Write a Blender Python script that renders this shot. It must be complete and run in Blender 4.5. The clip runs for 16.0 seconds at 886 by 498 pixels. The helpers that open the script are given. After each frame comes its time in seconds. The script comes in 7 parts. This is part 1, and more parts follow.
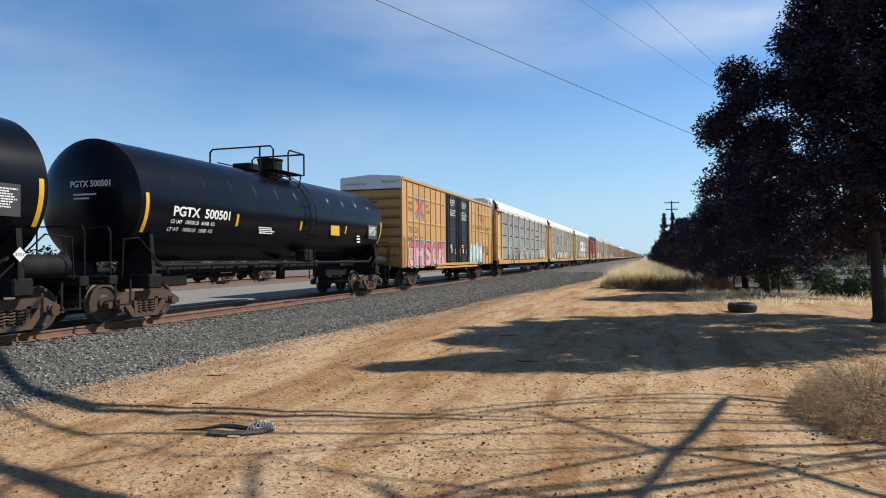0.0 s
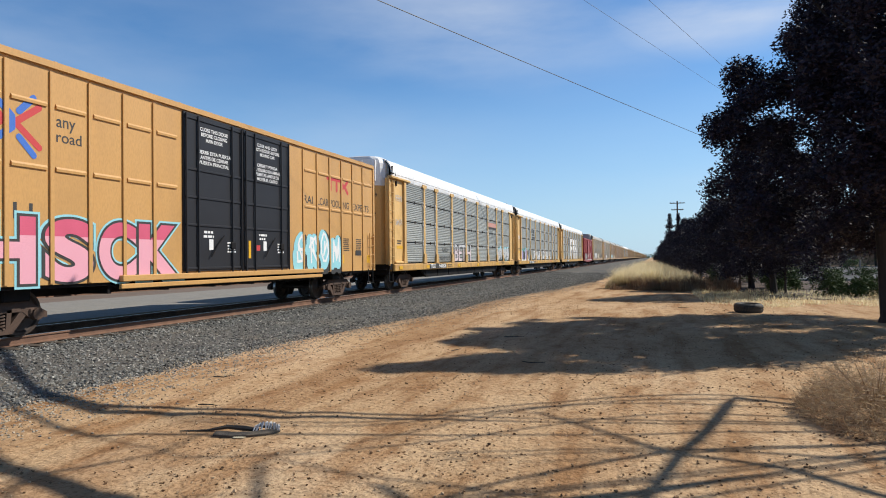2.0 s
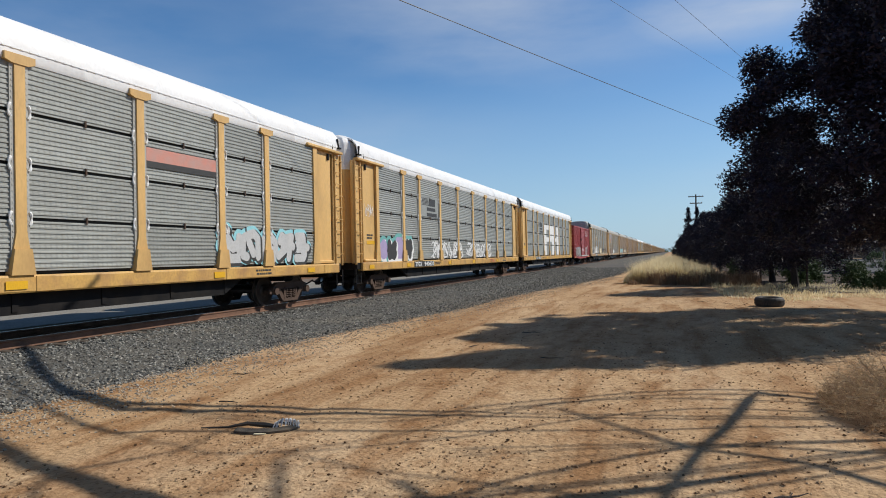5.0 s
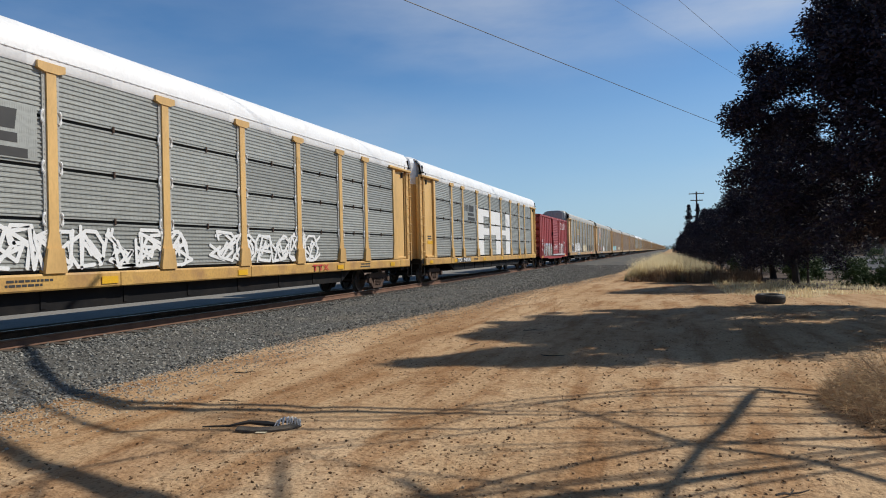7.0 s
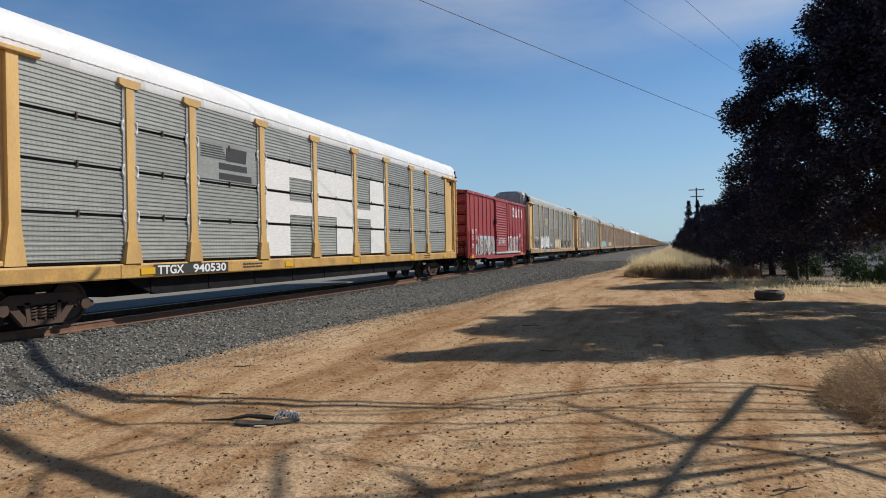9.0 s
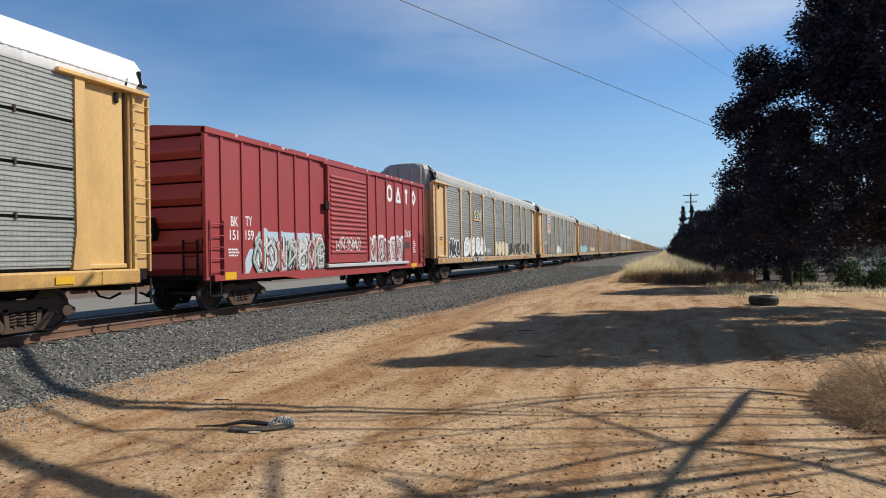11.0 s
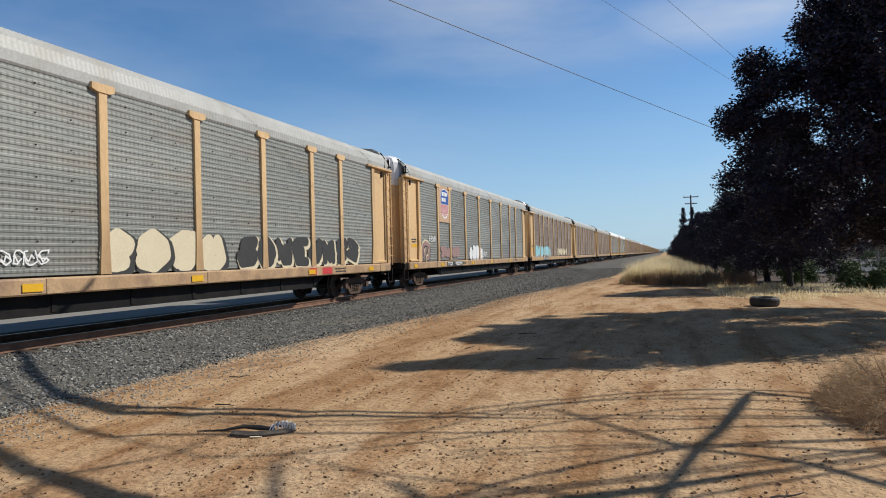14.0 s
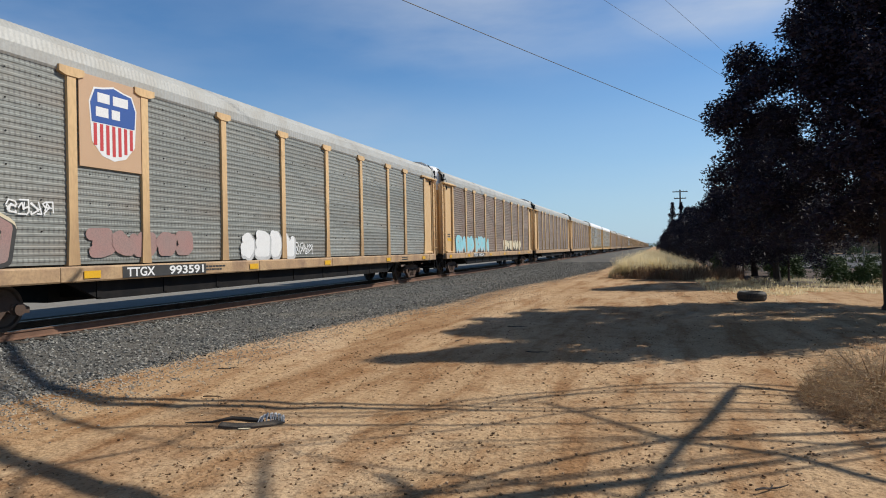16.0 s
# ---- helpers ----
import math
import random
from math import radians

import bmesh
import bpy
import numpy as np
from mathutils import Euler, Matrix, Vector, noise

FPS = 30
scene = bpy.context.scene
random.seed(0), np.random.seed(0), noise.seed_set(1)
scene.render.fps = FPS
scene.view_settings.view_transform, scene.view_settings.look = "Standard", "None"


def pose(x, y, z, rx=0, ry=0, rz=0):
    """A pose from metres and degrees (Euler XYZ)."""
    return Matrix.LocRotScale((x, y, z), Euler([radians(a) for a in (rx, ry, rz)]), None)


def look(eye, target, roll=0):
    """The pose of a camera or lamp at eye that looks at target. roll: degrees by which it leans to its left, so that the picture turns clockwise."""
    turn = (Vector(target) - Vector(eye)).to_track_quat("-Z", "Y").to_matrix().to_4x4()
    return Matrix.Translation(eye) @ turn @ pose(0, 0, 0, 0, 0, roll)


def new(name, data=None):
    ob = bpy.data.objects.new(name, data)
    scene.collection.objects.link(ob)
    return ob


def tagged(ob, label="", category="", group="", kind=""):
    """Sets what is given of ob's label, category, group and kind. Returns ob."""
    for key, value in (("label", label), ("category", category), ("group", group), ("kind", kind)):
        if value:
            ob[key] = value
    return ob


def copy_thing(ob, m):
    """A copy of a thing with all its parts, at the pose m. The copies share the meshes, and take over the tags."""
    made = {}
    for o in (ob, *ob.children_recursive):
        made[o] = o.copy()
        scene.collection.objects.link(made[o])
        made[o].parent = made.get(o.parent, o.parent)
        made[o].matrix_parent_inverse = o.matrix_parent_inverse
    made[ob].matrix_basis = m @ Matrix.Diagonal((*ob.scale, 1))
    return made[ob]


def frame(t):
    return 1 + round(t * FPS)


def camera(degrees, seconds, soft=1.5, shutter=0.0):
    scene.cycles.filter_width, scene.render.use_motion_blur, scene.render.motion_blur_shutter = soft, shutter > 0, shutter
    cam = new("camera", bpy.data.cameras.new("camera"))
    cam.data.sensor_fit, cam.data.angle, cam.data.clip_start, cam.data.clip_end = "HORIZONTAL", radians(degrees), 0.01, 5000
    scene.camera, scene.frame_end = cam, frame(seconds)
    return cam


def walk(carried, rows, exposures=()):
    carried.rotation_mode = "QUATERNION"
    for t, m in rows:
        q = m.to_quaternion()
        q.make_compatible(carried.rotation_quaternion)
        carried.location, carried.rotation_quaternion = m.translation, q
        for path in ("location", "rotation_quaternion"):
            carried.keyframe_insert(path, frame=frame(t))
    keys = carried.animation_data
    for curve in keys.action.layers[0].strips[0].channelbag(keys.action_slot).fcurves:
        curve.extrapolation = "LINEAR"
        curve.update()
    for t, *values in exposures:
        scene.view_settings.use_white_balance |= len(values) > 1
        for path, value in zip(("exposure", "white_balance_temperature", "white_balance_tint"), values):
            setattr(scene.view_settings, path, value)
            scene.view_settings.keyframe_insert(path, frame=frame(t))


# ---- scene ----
cam = camera(67.4, 16.0, soft=1.0)
EYE = (0.0, 0.0, 1.75)
TURNS = [(0.0, 90.8, 0.51, 17.03), (0.5, 90.67, 0.72, 17.0), (1.0, 90.7, 0.62, 16.82), (1.5, 90.89, 0.58, 17.18),
         (2.0, 90.89, 0.63, 17.47), (2.5, 90.74, 0.63, 17.43), (3.0, 90.51, 0.71, 17.81), (3.5, 90.74, 0.78, 17.75),
         (4.0, 90.68, 0.87, 18.34), (6.5, 90.48, 1.28, 19.07), (7.0, 90.43, 1.38, 18.98), (7.5, 90.49, 1.43, 19.13),
         (8.0, 90.22, 1.35, 19.04), (8.5, 90.22, 1.33, 19.1), (9.0, 89.99, 1.09, 18.94), (11.5, 90.5, 1.14, 18.47),
         (12.0, 90.45, 1.18, 18.47), (12.5, 90.76, 1.19, 18.46), (13.0, 90.76, 1.53, 18.33), (13.5, 90.86, 1.45, 18.37),
         (14.0, 90.72, 1.46, 18.56), (14.5, 90.41, 1.37, 18.57), (15.0, 90.33, 1.16, 18.6), (15.5, 90.18, 1.21, 18.42),
         (16.0, 90.08, 1.08, 17.7)]
# the clip's camera darkens a little as the pale cars fill its view
STOPS = [(0.0, 0.18), (1.5, 0.16), (2.5, 0.08), (3.5, -0.04), (4.5, -0.11), (6.5, -0.18), (8.0, -0.17), (9.0, -0.22), (10.5, -0.05), (11.5, 0.04), (12.5, 0.06), (13.5, -0.03), (14.5, -0.07), (16.0, -0.08)]
walk(cam, [(t, pose(*EYE, rx, ry, rz)) for t, rx, ry, rz in TURNS], STOPS)

# metres that the train has rolled by, at each time
ROLLED = [(0.0, 0.0), (0.5, 5.81), (1.0, 11.53), (1.5, 17.27), (2.0, 22.96), (2.5, 28.81), (3.0, 34.54), (3.5, 40.16),
          (4.0, 45.7), (6.5, 73.6), (7.0, 79.18), (7.5, 84.76), (8.0, 90.31), (8.5, 95.87), (9.0, 101.41), (11.5, 129.4),
          (12.0, 134.9), (12.5, 140.43), (13.0, 146.0), (13.5, 151.6), (14.0, 157.1), (14.5, 162.6), (15.0, 168.05),
          (15.5, 173.5), (16.0, 178.9)]
TRACK_X, RAIL_Z = -12.6, 0.34

# ---- light ----
SUN = Vector((0.62, 0.40, 0.675)).normalized()
world = bpy.data.worlds.new("sky")
scene.world = world
world.use_nodes = True
wn, wl = world.node_tree.nodes, world.node_tree.links
sky = wn.new("ShaderNodeTexSky")
sky.sky_type, sky.sun_disc = "NISHITA", False
sky.sun_elevation, sky.sun_rotation = math.asin(SUN.z), math.atan2(SUN.x, SUN.y)
sky.air_density, sky.dust_density, sky.ozone_density = 1.0, 0.2, 3.0
coords = wn.new("ShaderNodeTexCoord")
stretch = wn.new("ShaderNodeMapping")
stretch.inputs["Scale"].default_value = (1.2, 1.6, 5.0)
stretch.inputs["Rotation"].default_value = (0, radians(-16), radians(20))
wisps = wn.new("ShaderNodeTexNoise")
wisps.inputs["Scale"].default_value, wisps.inputs["Detail"].default_value = 1.7, 7
wisps.inputs["Roughness"].default_value = 0.55
ramp = wn.new("ShaderNodeValToRGB")
ramp.color_ramp.elements[0].position, ramp.color_ramp.elements[1].position = 0.38, 0.78
veil = wn.new("ShaderNodeMix")
veil.data_type = "RGBA"
veil.inputs[7].default_value = (7.5, 8.0, 8.8, 1)
wl.new(coords.outputs["Generated"], stretch.inputs[0])
wl.new(stretch.outputs[0], wisps.inputs["Vector"])
wl.new(wisps.outputs[0], ramp.inputs[0])
# thin cloud lies in a few stretches of the sky only
cover = None
for way, wide, thick in (((-0.22, 0.915, 0.335), 0.46, 0.58), ((0.09, 0.945, 0.33), 0.26, 1.0), ((-0.74, 0.62, 0.28), 0.5, 0.28), ((-0.50, 0.84, 0.17), 0.5, 0.22),
                         ((0.5, -0.6, 0.6), 1.6, 0.3), ((0.25, 0.95, 0.10), 0.6, 0.2)):
    squash, dist, fade = wn.new("ShaderNodeVectorMath"), wn.new("ShaderNodeVectorMath"), wn.new("ShaderNodeMapRange")
    squash.operation, dist.operation = "MULTIPLY", "DISTANCE"
    squash.inputs[1].default_value = (1, 1, 3.2)
    dist.inputs[1].default_value = (way[0], way[1], way[2] * 3.2)
    fade.interpolation_type = "SMOOTHSTEP"
    fade.inputs[1].default_value, fade.inputs[2].default_value, fade.inputs[3].default_value, fade.inputs[4].default_value = 0.0, wide, thick, 0.0
    wl.new(coords.outputs["Generated"], squash.inputs[0])
    wl.new(squash.outputs[0], dist.inputs[0])
    wl.new(dist.outputs["Value"], fade.inputs[0])
    if cover is None:
        cover = fade.outputs[0]
    else:
        more = wn.new("ShaderNodeMath")
        more.operation = "MAXIMUM"
        wl.new(cover, more.inputs[0])
        wl.new(fade.outputs[0], more.inputs[1])
        cover = more.outputs[0]
thin = wn.new("ShaderNodeMath")
thin.operation = "MULTIPLY"
wl.new(cover, thin.inputs[0])
wl.new(ramp.outputs[0], thin.inputs[1])
wl.new(thin.outputs[0], veil.inputs[0])
balance = wn.new("ShaderNodeMix")
balance.data_type, balance.blend_type = "RGBA", "MULTIPLY"
balance.inputs[0].default_value, balance.inputs[7].default_value = 1.0, (0.71, 1.0, 1.22, 1)
wl.new(sky.outputs[0], balance.inputs[6])
haze, low, high = wn.new("ShaderNodeMix"), wn.new("ShaderNodeSeparateXYZ"), wn.new("ShaderNodeMapRange")
haze.data_type = "RGBA"
haze.inputs[7].default_value = (4.55, 6.3, 8.2, 1)
high.inputs[1].default_value, high.inputs[2].default_value, high.inputs[3].default_value, high.inputs[4].default_value = -0.02, 0.26, 0.80, 0.0
wl.new(coords.outputs["Generated"], low.inputs[0])
wl.new(low.outputs["Z"], high.inputs[0])
wl.new(high.outputs[0], haze.inputs[0])
wl.new(balance.outputs[2], haze.inputs[6])
zenith, deep = wn.new("ShaderNodeMapRange"), wn.new("ShaderNodeMix")
deep.data_type, deep.blend_type = "RGBA", "MULTIPLY"
deep.inputs[0].default_value = 1.0
zenith.inputs[1].default_value, zenith.inputs[2].default_value, zenith.inputs[3].default_value, zenith.inputs[4].default_value = 0.40, 0.9, 1.08, 0.36
wl.new(low.outputs["Z"], zenith.inputs[0])
wl.new(zenith.outputs[0], deep.inputs[7])
wl.new(haze.outputs[2], deep.inputs[6])
wl.new(deep.outputs[2], veil.inputs[6])
wl.new(veil.outputs[2], wn["Background"].inputs[0])
wn["Background"].inputs[1].default_value = 0.092
sun = new("sun", bpy.data.lights.new("sun", "SUN"))
sun.data.energy, sun.data.angle, sun.data.color = 4.9, radians(0.5), (1.0, 0.95, 0.86)
sun.matrix_world = look(SUN * 60, (0, 0, 0))


# ---- materials ----
def material(name, colour, rough=0.6, metal=0.0, tint=None, scale=3.0, amount=0.35, fine=40.0, bump=0.0, dirt=None, dirt_scale=0.8,
             dirt_amount=0.5, stretch=(1, 1, 1), spec=0.5, vary=0.0, through_light=0.0, mesh=0.0):
    """A base colour with large and fine variation, soft dirt of its own shape, and fine relief."""
    m = bpy.data.materials.new(name)
    m.use_nodes = True
    n, l = m.node_tree.nodes, m.node_tree.links
    b = n["Principled BSDF"]
    b.inputs["Roughness"].default_value, b.inputs["Metallic"].default_value = rough, metal
    b.inputs["Specular IOR Level"].default_value = spec
    tc, mp = n.new("ShaderNodeTexCoord"), n.new("ShaderNodeMapping")
    mp.inputs["Scale"].default_value = stretch
    l.new(tc.outputs["Object"], mp.inputs[0])

    def tex(s, detail=5):
        t = n.new("ShaderNodeTexNoise")
        t.inputs["Scale"].default_value, t.inputs["Detail"].default_value = s, detail
        l.new(mp.outputs[0], t.inputs["Vector"])
        return t

    def blend(fac, a, c):
        x = n.new("ShaderNodeMix")
        x.data_type = "RGBA"
        l.new(fac, x.inputs[0])
        if isinstance(a, tuple):
            x.inputs[6].default_value = (*a, 1)
        else:
            l.new(a, x.inputs[6])
        x.inputs[7].default_value = (*c, 1)
        return x.outputs[2]

    def spread(out, lo, hi, top):
        r = n.new("ShaderNodeMapRange")
        r.inputs[1].default_value, r.inputs[2].default_value, r.inputs[4].default_value = lo, hi, top
        l.new(out, r.inputs[0])
        return r.outputs[0]

    tint = tint or tuple(c * 0.7 for c in colour)
    c = blend(spread(tex(scale).outputs[0], 0.3, 0.7, amount), colour, tint)
    c = blend(spread(tex(fine, 3).outputs[0], 0.4, 0.75, amount * 0.7), c, tuple(v * 0.6 for v in tint))
    if dirt:
        c = blend(spread(tex(dirt_scale, 8).outputs[0], 0.45, 0.7, dirt_amount), c, dirt)
    if mesh:  # rows of small punched holes, stronger in some bands of the sheet than in others
        lines, rows, band = n.new("ShaderNodeTexWave"), n.new("ShaderNodeTexWave"), n.new("ShaderNodeMath")
        lines.bands_direction, rows.bands_direction = "Y", "Z"
        lines.inputs["Scale"].default_value, rows.inputs["Scale"].default_value = 7.0, 1.6
        lines.inputs["Distortion"].default_value, rows.inputs["Distortion"].default_value = 0.6, 2.0
        l.new(tc.outputs["Object"], lines.inputs["Vector"])
        l.new(tc.outputs["Object"], rows.inputs["Vector"])
        band.operation = "MULTIPLY"
        l.new(spread(lines.outputs[1], 0.45, 0.95, mesh), band.inputs[0])
        l.new(rows.outputs[1], band.inputs[1])
        c = blend(band.outputs[0], c, (0.07, 0.07, 0.065))
    if vary:
        info, hsv = n.new("ShaderNodeObjectInfo"), n.new("ShaderNodeHueSaturation")
        r = n.new("ShaderNodeMapRange")
        r.inputs[3].default_value, r.inputs[4].default_value = 1 - vary, 1 + vary
        l.new(info.outputs["Random"], r.inputs[0])
        l.new(r.outputs[0], hsv.inputs["Value"])
        l.new(c, hsv.inputs["Color"])
        c = hsv.outputs[0]
    l.new(c, b.inputs["Base Color"])
    if bump:
        bp = n.new("ShaderNodeBump")
        bp.inputs["Strength"].default_value, bp.inputs["Distance"].default_value = bump, 0.02
        l.new(tex(fine, 6).outputs[0], bp.inputs["Height"])
        l.new(bp.outputs[0], b.inputs["Normal"])
    if through_light:
        tr, mx = n.new("ShaderNodeBsdfTranslucent"), n.new("ShaderNodeMixShader")
        l.new(c, tr.inputs[0])
        mx.inputs[0].default_value = through_light
        l.new(b.outputs[0], mx.inputs[1])
        l.new(tr.outputs[0], mx.inputs[2])
        l.new(mx.outputs[0], n["Material Output"].inputs[0])
    return m


def island_material(name, colours, rough=0.9, glow_through=0.0, spec=0.3):
    """Loose small pieces: each island takes its own shade."""
    m = bpy.data.materials.new(name)
    m.use_nodes = True
    n, l = m.node_tree.nodes, m.node_tree.links
    b = n["Principled BSDF"]
    b.inputs["Roughness"].default_value, b.inputs["Specular IOR Level"].default_value = rough, spec
    g, r = n.new("ShaderNodeNewGeometry"), n.new("ShaderNodeValToRGB")
    e = r.color_ramp.elements
    while len(e) < len(colours):
        e.new(0.5)
    for i, c in enumerate(colours):
        e[i].position, e[i].color = i / (len(colours) - 1), (*c, 1)
    l.new(g.outputs["Random Per Island"], r.inputs[0])
    l.new(r.outputs[0], b.inputs["Base Color"])
    if glow_through:
        tr, mx = n.new("ShaderNodeBsdfTranslucent"), n.new("ShaderNodeMixShader")
        l.new(r.outputs[0], tr.inputs[0])
        mx.inputs[0].default_value = glow_through
        l.new(b.outputs[0], mx.inputs[1])
        l.new(tr.outputs[0], mx.inputs[2])
        l.new(mx.outputs[0], n["Material Output"].inputs[0])
    return m


YELLOW = material("car_yellow_paint", (0.69, 0.435, 0.16), 0.55, tint=(0.60, 0.36, 0.12), scale=0.7, amount=0.4, fine=25, dirt=(0.22, 0.13, 0.06), dirt_scale=1.3, dirt_amount=0.35, stretch=(1, 1, 0.35), vary=0.05)
YELLOW_DULL = material("car_faded_yellow_paint", (0.68, 0.46, 0.235), 0.65, tint=(0.56, 0.34, 0.15), scale=0.8, amount=0.5, fine=20, dirt=(0.20, 0.12, 0.07), dirt_scale=1.1, dirt_amount=0.5, stretch=(1, 1, 0.3), vary=0.06)
SILL = material("sill_yellow_paint", (0.62, 0.375, 0.10), 0.6, tint=(0.46, 0.25, 0.08), scale=1.2, amount=0.6, fine=18, dirt=(0.25, 0.13, 0.07), dirt_scale=2.0, dirt_amount=0.6, vary=0.05)
BOX_YELLOW = material("boxcar_ochre_paint", (0.58, 0.325, 0.11), 0.5, tint=(0.47, 0.25, 0.07), scale=0.5, amount=0.4, fine=30, dirt=(0.35, 0.2, 0.08), dirt_scale=1.0, dirt_amount=0.3, stretch=(1, 1, 0.4))
RED = material("boxcar_red_paint", (0.36, 0.045, 0.045), 0.55, tint=(0.28, 0.04, 0.04), scale=0.8, amount=0.5, fine=25, dirt=(0.2, 0.06, 0.05), dirt_scale=1.2, dirt_amount=0.4, stretch=(1, 1, 0.4))
WHITE_ROOF = material("white_roof_paint", (0.80, 0.80, 0.80), 0.5, tint=(0.7, 0.7, 0.69), scale=0.8, amount=0.3, fine=14, dirt=(0.5, 0.48, 0.45), dirt_scale=1.5, dirt_amount=0.2)
GREY_ROOF = material("dull_galvanised_roof", (0.42, 0.42, 0.395), 0.6, 0.1, tint=(0.33, 0.33, 0.305), scale=1.2, amount=0.5, fine=20, dirt=(0.3, 0.26, 0.2), dirt_scale=1.2, dirt_amount=0.35)
GALVANISED = material("galvanised_panel", (0.375, 0.385, 0.36), 0.55, 0.25, mesh=0.22, tint=(0.285, 0.295, 0.275), scale=0.9, amount=0.55, fine=16, dirt=(0.16, 0.15, 0.13), dirt_scale=1.0, dirt_amount=0.4, stretch=(1, 0.5, 1), vary=0.12)
WEATHERED = material("weathered_galvanised_panel", (0.29, 0.30, 0.275), 0.65, 0.2, mesh=0.5, tint=(0.20, 0.21, 0.195), scale=1.0, amount=0.7, fine=14, dirt=(0.22, 0.15, 0.10), dirt_scale=1.4, dirt_amount=0.35, stretch=(1, 0.6, 1), vary=0.14)
RUSTED = material("rusty_brown_panel", (0.27, 0.215, 0.175), 0.75, 0.1, mesh=0.45, tint=(0.19, 0.14, 0.11), scale=0.9, amount=0.7, fine=14, dirt=(0.20, 0.10, 0.06), dirt_scale=1.2, dirt_amount=0.5, stretch=(1, 0.6, 0.6), vary=0.16)
BLACK_TANK = material("black_tank_paint", (0.003, 0.004, 0.008), 0.26, spec=0.16, tint=(0.005, 0.006, 0.010), scale=0.6, amount=0.6, fine=20, dirt=(0.012, 0.012, 0.013), dirt_scale=0.8, dirt_amount=0.25)
BLACK = material("black_steel", (0.008, 0.008, 0.009), 0.7, spec=0.15, tint=(0.014, 0.012, 0.012), scale=2, amount=0.6, fine=30, dirt=(0.03, 0.025, 0.021), dirt_scale=2.5, dirt_amount=0.45)
DOOR_BLACK = material("charcoal_door_paint", (0.017, 0.017, 0.020), 0.5, spec=0.3, tint=(0.026, 0.026, 0.03), scale=1.0, amount=0.6, fine=20)
TRUCK = material("grimy_truck_iron", (0.072, 0.053, 0.044), 0.85, 0.1, spec=0.2, tint=(0.12, 0.075, 0.055), scale=3, amount=0.7, fine=40, bump=0.3, dirt=(0.10, 0.066, 0.047), dirt_scale=5, dirt_amount=0.4)
WHEEL = material("worn_wheel_steel", (0.06, 0.048, 0.042), 0.55, 0.4, tint=(0.11, 0.075, 0.058), scale=6, amount=0.6, fine=40)
TREAD = material("polished_tread_steel", (0.35, 0.33, 0.31), 0.3, 0.9, tint=(0.25, 0.2, 0.17), scale=10, amount=0.4)
RAIL = material("rusty_rail_steel", (0.25, 0.135, 0.085), 0.85, 0.2, tint=(0.09, 0.05, 0.035), scale=4, amount=0.6, fine=60, bump=0.2)
RAIL_HEAD = material("bright_rail_head", (0.4, 0.38, 0.36), 0.3, 0.9, tint=(0.28, 0.24, 0.2), scale=8, amount=0.4)
TIE = material("weathered_tie_wood", (0.10, 0.075, 0.055), 0.9, tint=(0.055, 0.045, 0.038), scale=6, amount=0.7, fine=60, bump=0.5, stretch=(0.3, 1, 1), vary=0.2)
WHITE_PAINT = material("white_lettering", (0.78, 0.78, 0.77), 0.6, tint=(0.65, 0.65, 0.64), scale=6, amount=0.35)
BLACK_PAINT = material("black_lettering", (0.03, 0.03, 0.03), 0.6, tint=(0.06, 0.055, 0.05), scale=6, amount=0.4)
ROLLER_WHITE = material("thin_white_roller_paint", (0.80, 0.79, 0.77), 0.7, tint=(0.68, 0.67, 0.65), scale=1.6, amount=0.6, fine=12, stretch=(1, 0.4, 2.5))
ORANGE_MARK = material("yellow_reflector", (0.75, 0.42, 0.02), 0.4, tint=(0.6, 0.33, 0.02), scale=5, amount=0.3)
PINK = material("pink_spray", (0.75, 0.36, 0.43), 0.6, tint=(0.70, 0.30, 0.38), scale=3, amount=0.4)
FADED_RED = material("faded_red_spray", (0.36, 0.20, 0.18), 0.7, tint=(0.29, 0.21, 0.19), scale=2.0, amount=0.8)
CRIMSON = material("crimson_spray", (0.62, 0.10, 0.18), 0.6, tint=(0.5, 0.07, 0.13), scale=3, amount=0.4)
CYAN = material("pale_cyan_spray", (0.30, 0.62, 0.68), 0.6, tint=(0.22, 0.52, 0.6), scale=3, amount=0.4)
LILAC = material("lilac_spray", (0.40, 0.33, 0.52), 0.6, tint=(0.32, 0.27, 0.45), scale=3, amount=0.5)
LIGHT_PINK = material("pale_pink_spray", (0.66, 0.52, 0.55), 0.6, tint=(0.62, 0.58, 0.58), scale=2.5, amount=0.6)
PALE_BLUE = material("pale_blue_spray", (0.42, 0.56, 0.66), 0.65, tint=(0.5, 0.55, 0.58), scale=2.5, amount=0.6)
PALE = material("pale_grey_spray", (0.55, 0.55, 0.55), 0.65, tint=(0.42, 0.43, 0.43), scale=2.5, amount=0.6)
TEAL = material("teal_spray", (0.16, 0.42, 0.40), 0.6, tint=(0.12, 0.34, 0.33), scale=2.5, amount=0.5)
CREAM = material("cream_spray", (0.68, 0.60, 0.42), 0.65, tint=(0.6, 0.5, 0.34), scale=2.5, amount=0.5)
SIGN_RED = material("red_sign_paint", (0.55, 0.05, 0.05), 0.5, tint=(0.45, 0.05, 0.05), amount=0.3)
SIGN_BLUE = material("blue_sign_paint", (0.03, 0.09, 0.33), 0.5, tint=(0.04, 0.1, 0.28), amount=0.3)
TAN_SIGN = material("tan_sign_plate", (0.55, 0.36, 0.22), 0.6, tint=(0.48, 0.3, 0.18), amount=0.3)
